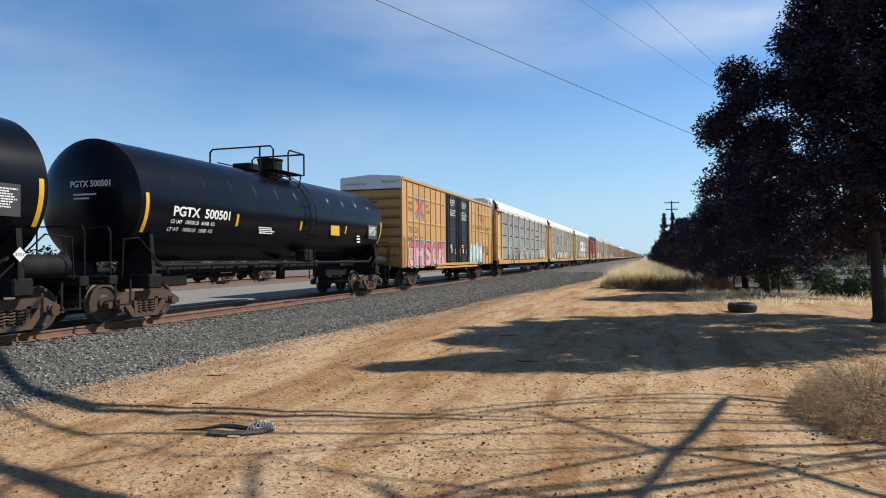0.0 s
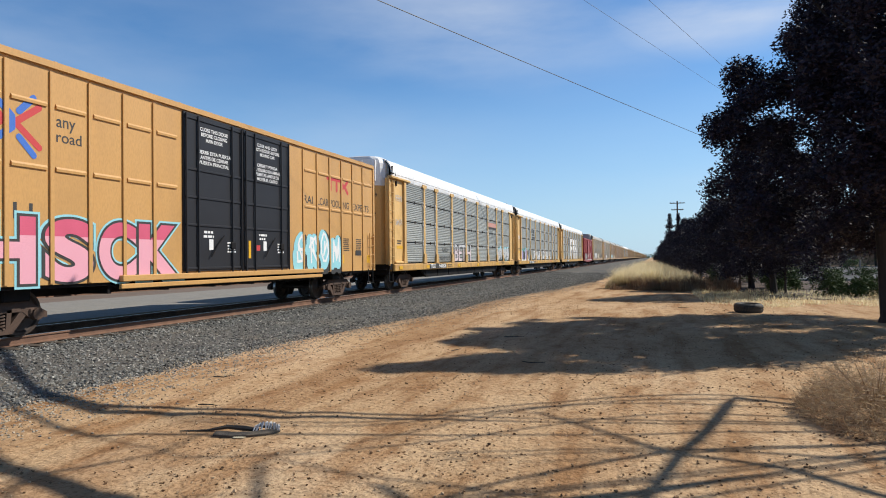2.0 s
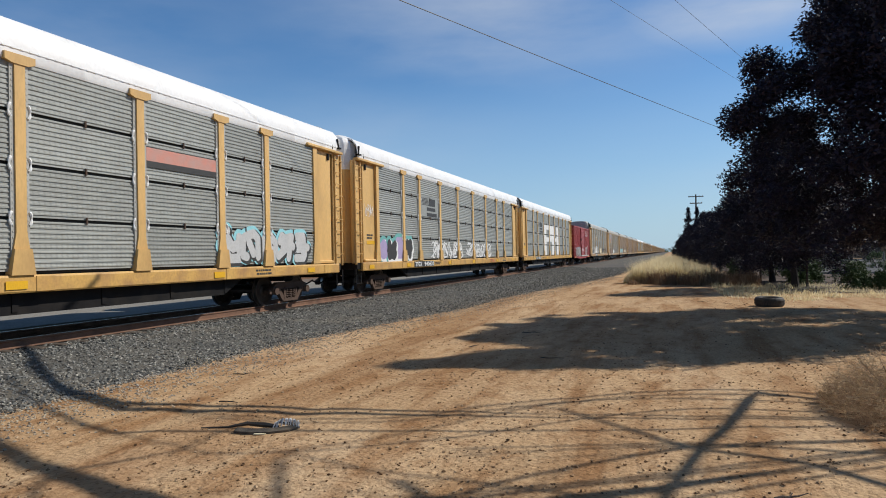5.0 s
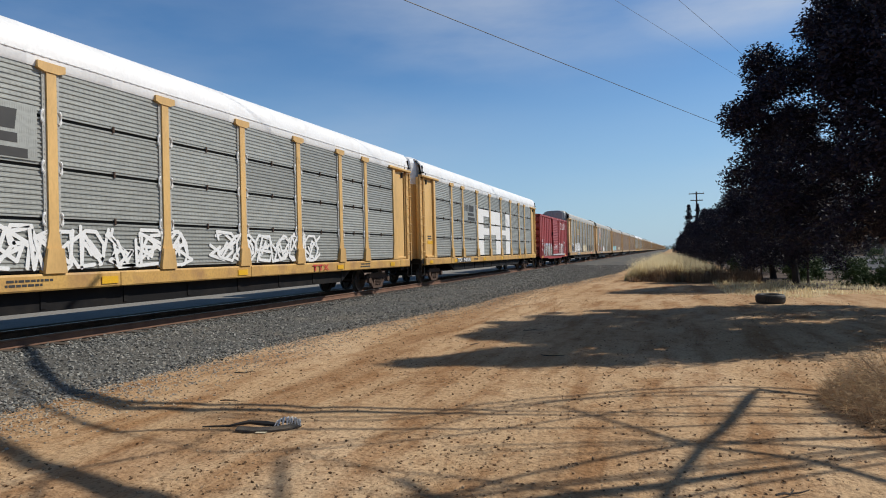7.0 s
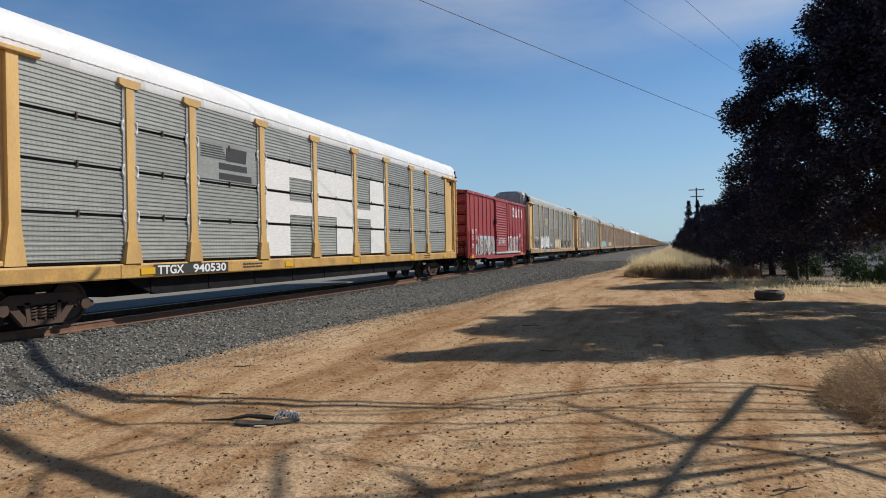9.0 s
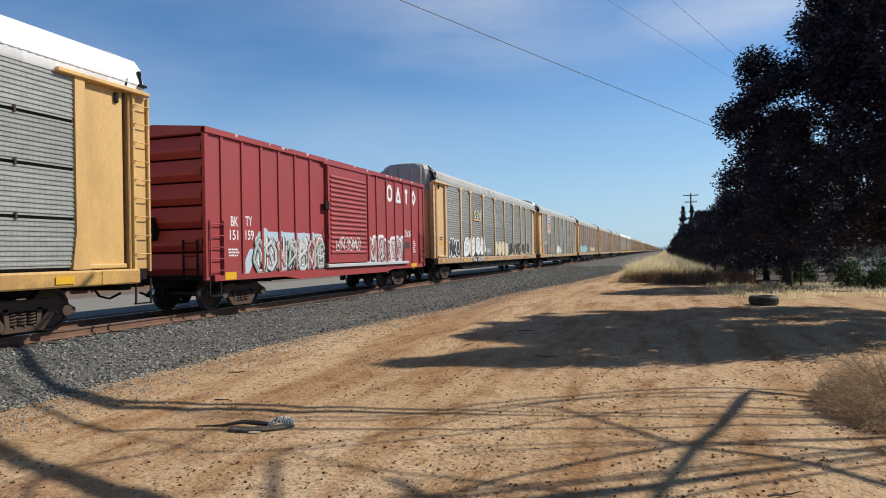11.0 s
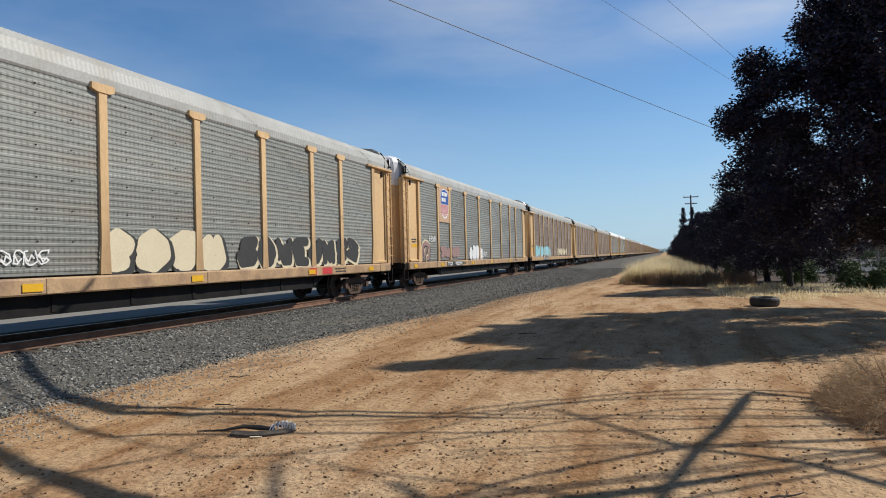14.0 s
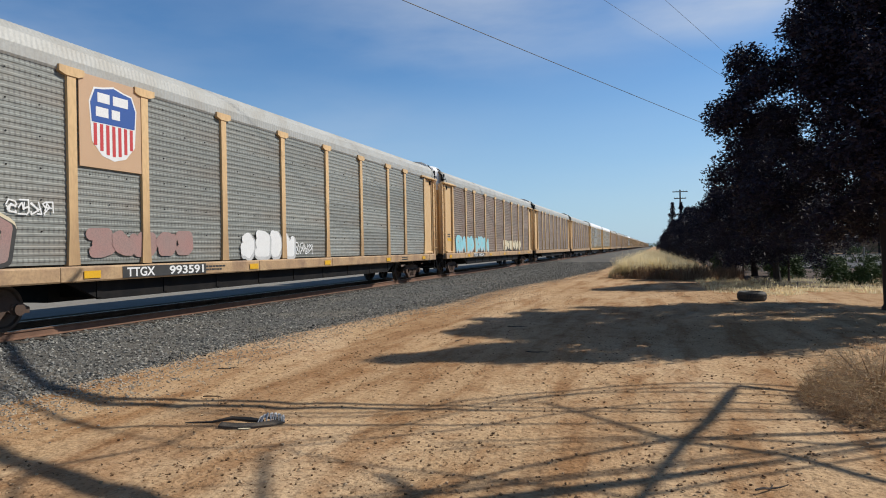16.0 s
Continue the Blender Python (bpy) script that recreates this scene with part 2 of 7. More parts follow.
# near-black that puts the shade inside the carriers into the colour
GAP_SHADE = material("interior_shade", (0.02, 0.02, 0.02), 0.9)


# ---- mesh tools ----
class Shape:
    """Collects solid pieces for one mesh."""

    def __init__(self):
        self.v, self.f = [], []

    def add(self, verts, faces):
        k = len(self.v)
        self.v += [tuple(p) for p in verts]
        self.f += [tuple(i + k for i in q) for q in faces]
        return self

    def box(self, x0, x1, y0, y1, z0, z1, c=0.0):
        if c <= 0:
            v = [(x, y, z) for x in (x0, x1) for y in (y0, y1) for z in (z0, z1)]
            return self.add(v, [(0, 1, 3, 2), (4, 6, 7, 5), (0, 4, 5, 1), (2, 3, 7, 6), (0, 2, 6, 4), (1, 5, 7, 3)])
        # chamfered along y: an eight-sided section with drawn-in ends
        s = [(x0 + c, z0), (x1 - c, z0), (x1, z0 + c), (x1, z1 - c), (x1 - c, z1), (x0 + c, z1), (x0, z1 - c), (x0, z0 + c)]
        mx, mz = (x0 + x1) / 2, (z0 + z1) / 2
        kx, kz = 1 - 2 * c / max(x1 - x0, 1e-6), 1 - 2 * c / max(z1 - z0, 1e-6)
        t = [(mx + (x - mx) * kx, mz + (z - mz) * kz) for x, z in s]
        rings = [(t, y0), (s, y0 + c), (s, y1 - c), (t, y1)]
        return self.loft([[(x, y, z) for x, z in ring] for ring, y in rings])

    def loft(self, rings, caps=True):
        n, v, f = len(rings[0]), [p for r in rings for p in r], []
        for i in range(len(rings) - 1):
            for j in range(n):
                a, b = i * n + j, i * n + (j + 1) % n
                f.append((a, b, b + n, a + n))
        if caps:
            f += [tuple(range(n))[::-1], tuple(range(len(v) - n, len(v)))]
        return self.add(v, f)

    def tube(self, pts, r, n=8, caps=True):
        """A round bar through the points; r is one radius or one for each point."""
        pts = [Vector(p) for p in pts]
        rr = r if isinstance(r, (list, tuple)) else [r] * len(pts)
        rings, last = [], None
        for i, p in enumerate(pts):
            d = (pts[min(i + 1, len(pts) - 1)] - pts[max(i - 1, 0)]).normalized()
            if last is None:
                last = d.orthogonal().normalized()
            u = (last - d * last.dot(d)).normalized()
            w = d.cross(u)
            last = u
            rings.append([p + (u * math.cos(a) + w * math.sin(a)) * rr[i] for a in (2 * math.pi * k / n for k in range(n))])
        return self.loft(rings, caps)

    def prism(self, outline, y0, y1):
        """An outline of (x, z) drawn out along y."""
        return self.loft([[(x, y, z) for x, z in outline] for y in (y0, y1)])

    def plate(self, outline, x0, x1):
        """An outline of (y, z) drawn out along x."""
        return self.loft([[(x, y, z) for y, z in outline] for x in (x0, x1)])

    def mesh(self, name, mats, smooth=False):
        me = bpy.data.meshes.new(name)
        me.from_pydata(self.v, [], self.f)
        bm = bmesh.new()
        bm.from_mesh(me)
        bmesh.ops.recalc_face_normals(bm, faces=bm.faces)
        bm.to_mesh(me)
        bm.free()
        for m in mats if isinstance(mats, (list, tuple)) else [mats]:
            me.materials.append(m)
        if smooth:
            me.polygons.foreach_set("use_smooth", [True] * len(me.polygons))
            me.set_sharp_from_angle(angle=radians(40))
        return me


def part(name, shape, mat, parent=None, label="", smooth=False, at=None):
    me = shape if isinstance(shape, bpy.types.Mesh) else shape.mesh(name, mat, smooth)
    ob = new(name, me)
    if parent:
        ob.parent = parent
    if at is not None:
        ob.matrix_basis = at
    if label:
        ob["label"] = label
    return ob


def thing(name, label, category, group="", kind="", at=None):
    ob = new(name)
    ob.empty_display_size = 0.3
    if at is not None:
        ob.matrix_basis = at
    return tagged(ob, label, category, group, kind)


def text_mesh(words, height, width=None, bold=0.0):
    """Letters as a flat mesh in the x, y plane, starting at the origin; stretched to a width where given."""
    cu = bpy.data.curves.new("letters", "FONT")
    cu.body, cu.size, cu.offset = words, 1.0, bold
    cu.extrude = 0.0
    tmp = bpy.data.objects.new("letters", cu)
    me = bpy.data.meshes.new_from_object(tmp)
    bpy.data.objects.remove(tmp)
    xs, ys = [v.co.x for v in me.vertices], [v.co.y for v in me.vertices]
    sy = height / (max(ys) - min(ys))
    sx = width / (max(xs) - min(xs)) if width else sy
    for v in me.vertices:
        v.co = ((v.co.x - min(xs)) * sx, (v.co.y - min(ys)) * sy, 0)
    return me


ON_SIDE = Matrix(((0, 0, 1, 0), (1, 0, 0, 0), (0, 1, 0, 0), (0, 0, 0, 1)))  # letters read along +y, facing +x


def lettering(words, x, y, z, height, width, mat, parent, bold=0.0, label=""):
    me = text_mesh(words, height, width, bold)
    me.materials.append(mat)
    ob = part("lettering", me, mat, parent, label)
    ob.matrix_basis = Matrix.Translation((x, y, z)) @ ON_SIDE
    return ob


ON_END = Matrix(((1, 0, 0, 0), (0, 0, -1, 0), (0, 1, 0, 0), (0, 0, 0, 1)))  # letters read along +x, facing -y


def end_lettering(words, x, y, z, height, width, mat, parent, bold=0.0, label=""):
    me = text_mesh(words, height, width, bold)
    me.materials.append(mat)
    ob = part("lettering", me, mat, parent, label)
    ob.matrix_basis = Matrix.Translation((x, y, z)) @ ON_END
    return ob


# ---- ground, track ----
def verge(y):
    """Where the grey gravel beside the track ends: it spreads over the lot further on."""
    return float(np.interp(y, (-60, 13, 17, 21, 28, 37, 51, 75, 200), (-7.5, -7.4, -6.9, -6.4, -6.2, -5.15, -3.9, -3.6, -3.2)))


def ground_height(x, y):
    """The dirt's small humps and wheel ruts; dead flat far away."""
    far = max(0.0, 1 - max(0.0, math.hypot(x, y) - 40) / 60)
    h = 0.02 * noise.noise((x * 0.25, y * 0.18, 0)) + 0.010 * noise.noise((x * 0.9, y * 0.6, 5)) + 0.008 * noise.noise((x * 3.1, y * 2.5, 9))
    for lane, depth in ((-5.6, 0.012), (-4.3, 0.012), (-2.2, 0.006)):
        w = x - lane - 0.35 * math.sin(y * 0.09) - y * 0.012
        h -= depth * math.exp(-(w / 0.22) ** 2) - 0.4 * depth * math.exp(-((abs(w) - 0.4) / 0.18) ** 2)
    sink = min(1.0, max(0.0, (verge(y) - x) / 0.8))
    return far * h * (1 - sink) - 0.07 * sink


def graded(lo, hi, near, step, grow):
    """Coordinates that lie close together round near and ever further apart away from it."""
    out = [near]
    for sign, end in ((1, hi), (-1, lo)):
        p, s = near, step
        while (end - p) * sign > 0:
            p += sign * s
            if abs(p - near) > grow:
                s *= 1.12
            out.append(max(min(p, hi), lo))
    return sorted(set(out))


def build_ground():
    xs, ys = graded(-2500, 2500, -2.5, 0.16, 6.5), graded(-2500, 2500, 11, 0.2, 9.0)
    verts = [(x, y, ground_height(x, y) if x > -9 else -0.07 if x > -16 else -0.02) for y in ys for x in xs]
    n = len(xs)
    faces = [(j * n + i, j * n + i + 1, (j + 1) * n + i + 1, (j + 1) * n + i) for j in range(len(ys) - 1) for i in range(n - 1)]
    me = bpy.data.meshes.new("ground")
    me.from_pydata(verts, [], faces)
    me.polygons.foreach_set("use_smooth", [True] * len(faces))
    me.materials.append(DIRT)
    return tagged(new("ground", me), "dry sandy tan dirt lot with faint wheel ruts", "ground", kind="structure")


def dirt_material():
    m = bpy.data.materials.new("dry_dirt")
    m.use_nodes = True
    n, l = m.node_tree.nodes, m.node_tree.links
    b = n["Principled BSDF"]
    b.inputs["Roughness"].default_value, b.inputs["Specular IOR Level"].default_value = 0.95, 0.15
    tc = n.new("ShaderNodeTexCoord")

    def tex(s, detail, sx=1.0, sy=1.0):
        mp, t = n.new("ShaderNodeMapping"), n.new("ShaderNodeTexNoise")
        mp.inputs["Scale"].default_value = (sx, sy, 1)
        l.new(tc.outputs["Object"], mp.inputs[0])
        l.new(mp.outputs[0], t.inputs["Vector"])
        t.inputs["Scale"].default_value, t.inputs["Detail"].default_value = s, detail
        t.inputs["Roughness"].default_value = 0.6
        return t.outputs[0]

    def ramped(out, stops):
        r = n.new("ShaderNodeValToRGB")
        e = r.color_ramp.elements
        while len(e) < len(stops):
            e.new(0.5)
        for k, (p, c) in enumerate(stops):
            e[k].position, e[k].color = p, (*c, 1)
        l.new(out, r.inputs[0])
        return r.outputs[0]

    def mixed(fac, a, c, mode="MIX"):
        x = n.new("ShaderNodeMix")
        x.data_type, x.blend_type = "RGBA", mode
        if isinstance(fac, float):
            x.inputs[0].default_value = fac
        else:
            l.new(fac, x.inputs[0])
        l.new(a, x.inputs[6])
        l.new(c, x.inputs[7])
        return x.outputs[2]

    base = ramped(tex(0.35, 6, 1.0, 0.45), [(0.3, (0.43, 0.268, 0.14)), (0.5, (0.51, 0.342, 0.193)), (0.7, (0.59, 0.425, 0.268))])
    streak = ramped(tex(1.6, 6, 1.0, 0.16), [(0.36, (0.60, 0.46, 0.34)), (0.52, (1, 1, 1)), (0.7, (1, 1, 1))])
    grit = ramped(tex(22, 5), [(0.36, (0.50, 0.46, 0.42)), (0.5, (1, 1, 1)), (0.68, (1.0, 1.0, 1.0))])
    blotch = ramped(tex(3.2, 7, 1.0, 0.6), [(0.34, (0.66, 0.55, 0.46)), (0.5, (1, 1, 1)), (0.72, (1.0, 1.0, 1.0))])
    c = mixed(0.8, base, streak, "MULTIPLY")
    c = mixed(0.7, c, blotch, "MULTIPLY")
    c = mixed(0.75, c, grit, "MULTIPLY")
    # a worn wheel track of browner soil that runs beside the ballast
    along, wander, band = n.new("ShaderNodeVectorMath"), n.new("ShaderNodeMath"), n.new("ShaderNodeMapRange")
    along.operation = "DOT_PRODUCT"
    along.inputs[1].default_value = (1.0, 0.07, 0.0)
    l.new(tc.outputs["Object"], along.inputs[0])
    wander.operation, wander.inputs[1].default_value = "MULTIPLY_ADD", 0.9
    l.new(tex(0.9, 5, 1.0, 0.3), wander.inputs[0])
    l.new(along.outputs["Value"], wander.inputs[2])
    centre, size = n.new("ShaderNodeMath"), n.new("ShaderNodeMath")
    centre.operation, centre.inputs[1].default_value = "ADD", 3.65
    size.operation = "ABSOLUTE"
    l.new(wander.outputs[0], centre.inputs[0])
    l.new(centre.outputs[0], size.inputs[0])
    band.interpolation_type = "SMOOTHSTEP"
    band.inputs[1].default_value, band.inputs[2].default_value, band.inputs[3].default_value, band.inputs[4].default_value = 0.1, 0.65, 0.65, 0.0
    l.new(size.outputs[0], band.inputs[0])
    brown = n.new("ShaderNodeRGB")
    brown.outputs[0].default_value = (0.66, 0.55, 0.46, 1)
    c = mixed(band.outputs[0], c, brown.outputs[0], "MULTIPLY")
    l.new(c, b.inputs["Base Color"])
    bp = n.new("ShaderNodeBump")
    bp.inputs["Strength"].default_value, bp.inputs["Distance"].default_value = 1.0, 0.05
    l.new(tex(9, 8), bp.inputs["Height"])
    l.new(bp.outputs[0], b.inputs["Normal"])
    return m


DIRT = dirt_material()
BALLAST = material("grey_ballast_bed", (0.11, 0.107, 0.098), 0.95, tint=(0.045, 0.044, 0.04), scale=9, amount=0.9, fine=28, bump=1.0, dirt=(0.24, 0.19, 0.13), dirt_scale=0.5, dirt_amount=0.3)
STONES = island_material("grey_ballast_stones", [(0.05, 0.049, 0.045), (0.13, 0.127, 0.117), (0.25, 0.243, 0.218), (0.10, 0.097, 0.089), (0.40, 0.38, 0.33)])


def build_track(x, name, near):
    """A ballast bed with ties and two rails along y."""
    b0 = RAIL_Z - 0.2
    bed = Shape()
    for y0, y1 in ((-60, 10), (10, 40), (40, 120), (120, 1500)):
        bed.prism([(x - 4.4, -0.05), (x + near, -0.05), (x + near - 0.5, 0.0), (x + 1.95, b0), (x - 1.95, b0), (x - 3.6, 0.0)], y0, y1)
    tagged(part("ballast", bed, BALLAST), "bed of crushed grey stone under the rails", "ballast", kind="structure")
    rails = []
    for sx in (-0.755, 0.755):
        prof = [(-0.07, 0), (0.07, 0), (0.07, 0.012), (0.012, 0.035), (0.012, 0.125), (0.036, 0.14), (0.036, 0.165), (0.028, 0.172), (-0.028, 0.172),
                (-0.036, 0.165), (-0.036, 0.14), (-0.012, 0.125), (-0.012, 0.035), (-0.07, 0.012)]
        rail = Shape()
        rail.prism([(x + sx + a, RAIL_Z - 0.175 + c) for a, c in prof], -60, 1500)
        ob = tagged(part("rail", rail, RAIL), "rust-brown steel rail spiked to wooden ties", "rail", "rails", "structure")
        head = Shape()
        head.box(x + sx - 0.026, x + sx + 0.026, -60, 1500, RAIL_Z - 0.004, RAIL_Z)
        part("running_surface", head, RAIL_HEAD, ob, "bright worn running surface")
        rails.append(ob)
    return rails
def build_verge():
    """The thin spread of grey gravel between the ballast's toe and the dirt."""
    ys = [-20 + 0.8 * k for k in range(140)] + [95 + 15 * k for k in range(90)]
    rows = [[(-9.2, y, 0.02), (-8.4, y, 0.0), (verge(y) - 0.3, y, -0.015), (verge(y) + 0.25 + 0.22 * noise.noise((0, y * 0.7, 2)), y, -0.075)] for y in ys]
    me = bpy.data.meshes.new("gravel_verge")
    me.from_pydata([p for r in rows for p in r], [], [(4 * j + i, 4 * j + i + 1, 4 * j + i + 5, 4 * j + i + 4) for j in range(len(ys) - 1) for i in range(3)])
    me.materials.append(BALLAST)
    tagged(new("gravel_verge", me), "grey gravel spread along the track over the dirt", "gravel", kind="structure")


build_ground()
build_track(TRACK_X, "main", 5.0)
build_verge()


# ---- train: shared running gear ----
def side_frame_mesh():
    """A cast side frame: two legs down to the axle boxes and an open window for the springs."""
    s = Shape()
    x0, x1 = -0.07, 0.07
    top = [(-1.16, 0.47), (-1.16, 0.36), (-0.78, 0.36), (-0.62, 0.50), (0.62, 0.50), (0.78, 0.36), (1.16, 0.36), (1.16, 0.47), (0.72, 0.70), (-0.72, 0.70)]
    s.plate(top, x0, x1)
    for k in (-1, 1):
        leg = [(k * 0.62, 0.56), (k * 0.76, 0.50), (k * 0.42, 0.10), (k * 0.28, 0.16)]
        s.plate(leg, x0 + 0.01, x1 - 0.01)
        s.plate([(k * 0.30, 0.55), (k * 0.40, 0.55), (k * 0.36, 0.20), (k * 0.27, 0.20)], x0, x1)
        s.tube([(0.02, k * 0.89, 0.44), (0.16, k * 0.89, 0.44)], 0.115, 12)
        s.box(-0.05, 0.11, k * 0.89 - 0.14, k * 0.89 + 0.14, 0.42, 0.55, 0.02)
    s.plate([(-0.42, 0.10), (0.42, 0.10), (0.36, 0.20), (-0.36, 0.20)], x0, x1)
    return s.mesh("side_frame", TRUCK)


def spring_mesh():
    s = Shape()
    for y in (-0.2, 0.0, 0.2):
        pts = [(0.075 * math.cos(a), y + 0.085 * math.sin(a), 0.20 + 0.30 * a / (10 * math.pi)) for a in (k * math.pi / 5 for k in range(51))]
        s.tube(pts, 0.02, 5)
    return s.mesh("spring_nest", TRUCK, True)


def wheelset_mesh(r=0.455):
    s = Shape()
    for side in (-1, 1):
        prof = [(0.69, 0.06), (0.69, 0.16), (0.735, 0.20), (0.735, r - 0.11), (0.675, r - 0.07), (0.672, r + 0.028), (0.70, r + 0.028), (0.712, r), (0.81, r - 0.008),
                (0.815, r - 0.07), (0.775, r - 0.10), (0.77, 0.20), (0.83, 0.15), (0.83, 0.06)]
        rings = [[(side * x, q * math.cos(2 * math.pi * k / 28), q * math.sin(2 * math.pi * k / 28)) for k in range(28)] for x, q in prof]
        s.loft(rings, False)
    s.tube([(-1.08, 0, 0), (1.08, 0, 0)], 0.075, 10)
    me = s.mesh("wheelset", [WHEEL, TREAD], True)
    for p in me.polygons:
        c = p.center
        if math.hypot(c.y, c.z) > r - 0.012 and abs(c.x) > 0.712:
            p.material_index = 1
    return me


def bolster_mesh():
    s = Shape()
    s.box(-1.05, 1.05, -0.19, 0.19, 0.42, 0.62, 0.04)
    s.tube([(0, 0, 0.6), (0, 0, 0.76)], 0.2, 14)
    for y in (-0.36, 0.36):
        s.box(-0.85, 0.85, y - 0.05, y + 0.05, 0.36, 0.48, 0.02)
    return s.mesh("truck", TRUCK)


SIDE_FRAME, SPRINGS, WHEELSET, BOLSTER = side_frame_mesh(), spring_mesh(), wheelset_mesh(), bolster_mesh()
SPIN = []
WHEEL_R = 0.455


def add_truck(car, y, spin=True):
    truck = part("truck", BOLSTER, None, car, "grimy two-axle rail truck", at=pose(0, y, 0))
    for side, turn in ((1.1, 0), (-1.1, 180)):
        part("side_frame", SIDE_FRAME, None, truck, "rust-brown cast iron frame", at=pose(side, 0, 0, 0, 0, turn))
        part("spring_nest", SPRINGS, None, truck, at=pose(side, 0, 0))
    for k in (-0.89, 0.89):
        w = part("wheelset", WHEELSET, None, truck, "worn steel wheels on an axle", at=pose(0, k, WHEEL_R))
        if spin:
            SPIN.append((w, k))
    return truck


def coupler_mesh():
    s = Shape()
    s.box(-0.09, 0.09, -0.55, 0.5, 0.78, 0.96, 0.03)
    s.loft([[(x, -0.55 - d, z) for x, z in ((-0.17 + d * 0.2, 0.74), (0.15, 0.74), (0.15, 1.0), (-0.17 + d * 0.2, 1.0))] for d in (0, 0.2, 0.3)])
    s.tube([(0.35, 0.0, 0.85), (0.36, -0.25, 0.55), (0.3, -0.5, 0.48), (0.2, -0.75, 0.6)], 0.03, 6)
    s.tube([(-0.9, -0.02, 0.98), (1.45, -0.02, 0.98)], 0.02, 6)
    return s.mesh("coupler", BLACK)


COUPLER = coupler_mesh()


def add_couplers(car, length, start=0.0):
    part("coupler", COUPLER, None, car, "black knuckle coupler with air hose", at=pose(0, start, 0))
    part("coupler", COUPLER, None, car, "black knuckle coupler with air hose", at=pose(0, length, 0, 0, 0, 180))


def rung_mesh():
    s = Shape()
    s.tube([(0.0, -0.21, 0), (0.06, -0.21, 0.0), (0.075, -0.19, -0.005), (0.075, 0.19, -0.005), (0.06, 0.21, 0), (0, 0.21, 0)], 0.013, 6)
    return s.mesh("rung", YELLOW)


def step_mesh(mat):
    s = Shape()
    for y in (-0.22, 0.22):
        s.box(-0.01, 0.01, y - 0.025, y + 0.025, -0.5, 0.05)
    s.box(-0.04, 0.04, -0.245, 0.245, -0.52, -0.49)
    return s.mesh("step", mat)


RUNG, STEP_BLACK = rung_mesh(), step_mesh(BLACK)


# ---- spray-painted marks ----
def strokes_to(shape, lines, width, x, mat_of):
    """Broad flat strokes with round joints on the plane x."""
    for line in lines:
        for (a, b), (c, d) in zip(line, line[1:]):
            x += 0.00005
            v = Vector((c - a, d - b))
            if v.length < 1e-5:
                continue
            nrm = Vector((-v.y, v.x)).normalized() * width / 2
            shape.add([(x, a + nrm.x, b + nrm.y), (x, a - nrm.x, b - nrm.y), (x, c - nrm.x, d - nrm.y), (x, c + nrm.x, d + nrm.y)], [(0, 1, 2, 3)])
        for a, b in line:
            x += 0.00005
            shape.add([(x, a + width / 2 * math.cos(k * math.pi / 5), b + width / 2 * math.sin(k * math.pi / 5)) for k in range(10)], [tuple(range(10))])


# sprayed block forms as strokes on a nine by nine grid
FORMS = ("02 09 69 87 65 25;45 91 70", "86 79 28 06 25 65 83 61 10 02", "10 09 48;05 79 97;25 91", "88 59 16 13 50 92 74", "00 29 59 90;24 84 97", "19 02 30 70 92 98 69", "00 18 61 99 90", "90 10 07 39 99;05 65 52", "29 06 03 30 60 93 96 69 29;46 43")


def glyph(rng, w, h):
    """One sprayed form, turned over at random, with hooks and a crossing stroke."""
    out, over, up = [], rng.random() < 0.6, rng.random() < 0.6
    for line in rng.choice(FORMS).split(";") + [rng.choice(("25 58 83", "14 46 62 95", "81 54 27", "37 63"))]:
        pts = [(int(q[0]) / 9 * w, int(q[1]) / 9 * h) for q in line.split()]
        pts = [((w - a if over else a) + rng.uniform(-0.15, 0.15) * w, (h - b if up else b) + rng.uniform(-0.06, 0.06) * h) for a, b in pts]
        out.append([(a, max(0.0, min(h, b))) for a, b in pts])
    return out


def graffiti(parent, x, y0, z0, width, height, count, fill, edge, label, seed, fat=0.5, halo=None, hatch=None, lean=0.0):
    """A row of sprayed forms, each with a halo, a dark edge with a drop, a fill and thin inner lines."""
    rng = random.Random(seed)
    step = width / count
    stroke = min(step * fat * 0.55, height * 0.4)
    fills = fill if isinstance(fill, tuple) else (fill,)
    for k in range(count):
        w, h = step * 1.02 - stroke, height * rng.uniform(0.88, 1.0) - stroke
        oy, oz = y0 + step * k + stroke * 0.5, z0 + stroke * 0.5 + rng.uniform(-0.03, 0.05) * height
        lines = [[(oy + a + lean * b, oz + b) for a, b in line] for line in glyph(rng, w, h)]
        drop = [[(a + stroke * 0.22, b - stroke * 0.2) for a, b in line] for line in lines]
        layers = []
        if halo:
            layers.append((halo, stroke * 1.9, lines))
        if edge:
            layers.append((edge, stroke * 1.42, drop if fill else lines))
        mat = fills[k % len(fills)]
        if mat:
            layers.append((mat, stroke * 1.05, lines))
        if hatch:
            layers.append((hatch, stroke * 0.22, [[(a + 0.16 * stroke, b + 0.2 * stroke) for a, b in line] for line in lines]))
        first = None
        for j, (m, wd, run) in enumerate(layers):
            sh = Shape()
            strokes_to(sh, run, wd, x + 0.0045 * j + 0.006 * (k % 2) + 0.002, None)
            ob = part("graffiti" if first is None else "graffiti_layer", sh, m, first or parent, label if first is None else "")
            first = first or ob


def raw_letter(ch, bold):
    cu = bpy.data.curves.new("letters", "FONT")
    cu.body, cu.size, cu.offset = ch, 1.0, bold
    tmp = bpy.data.objects.new("letters", cu)
    me = bpy.data.meshes.new_from_object(tmp)
    bpy.data.objects.remove(tmp)
    return me


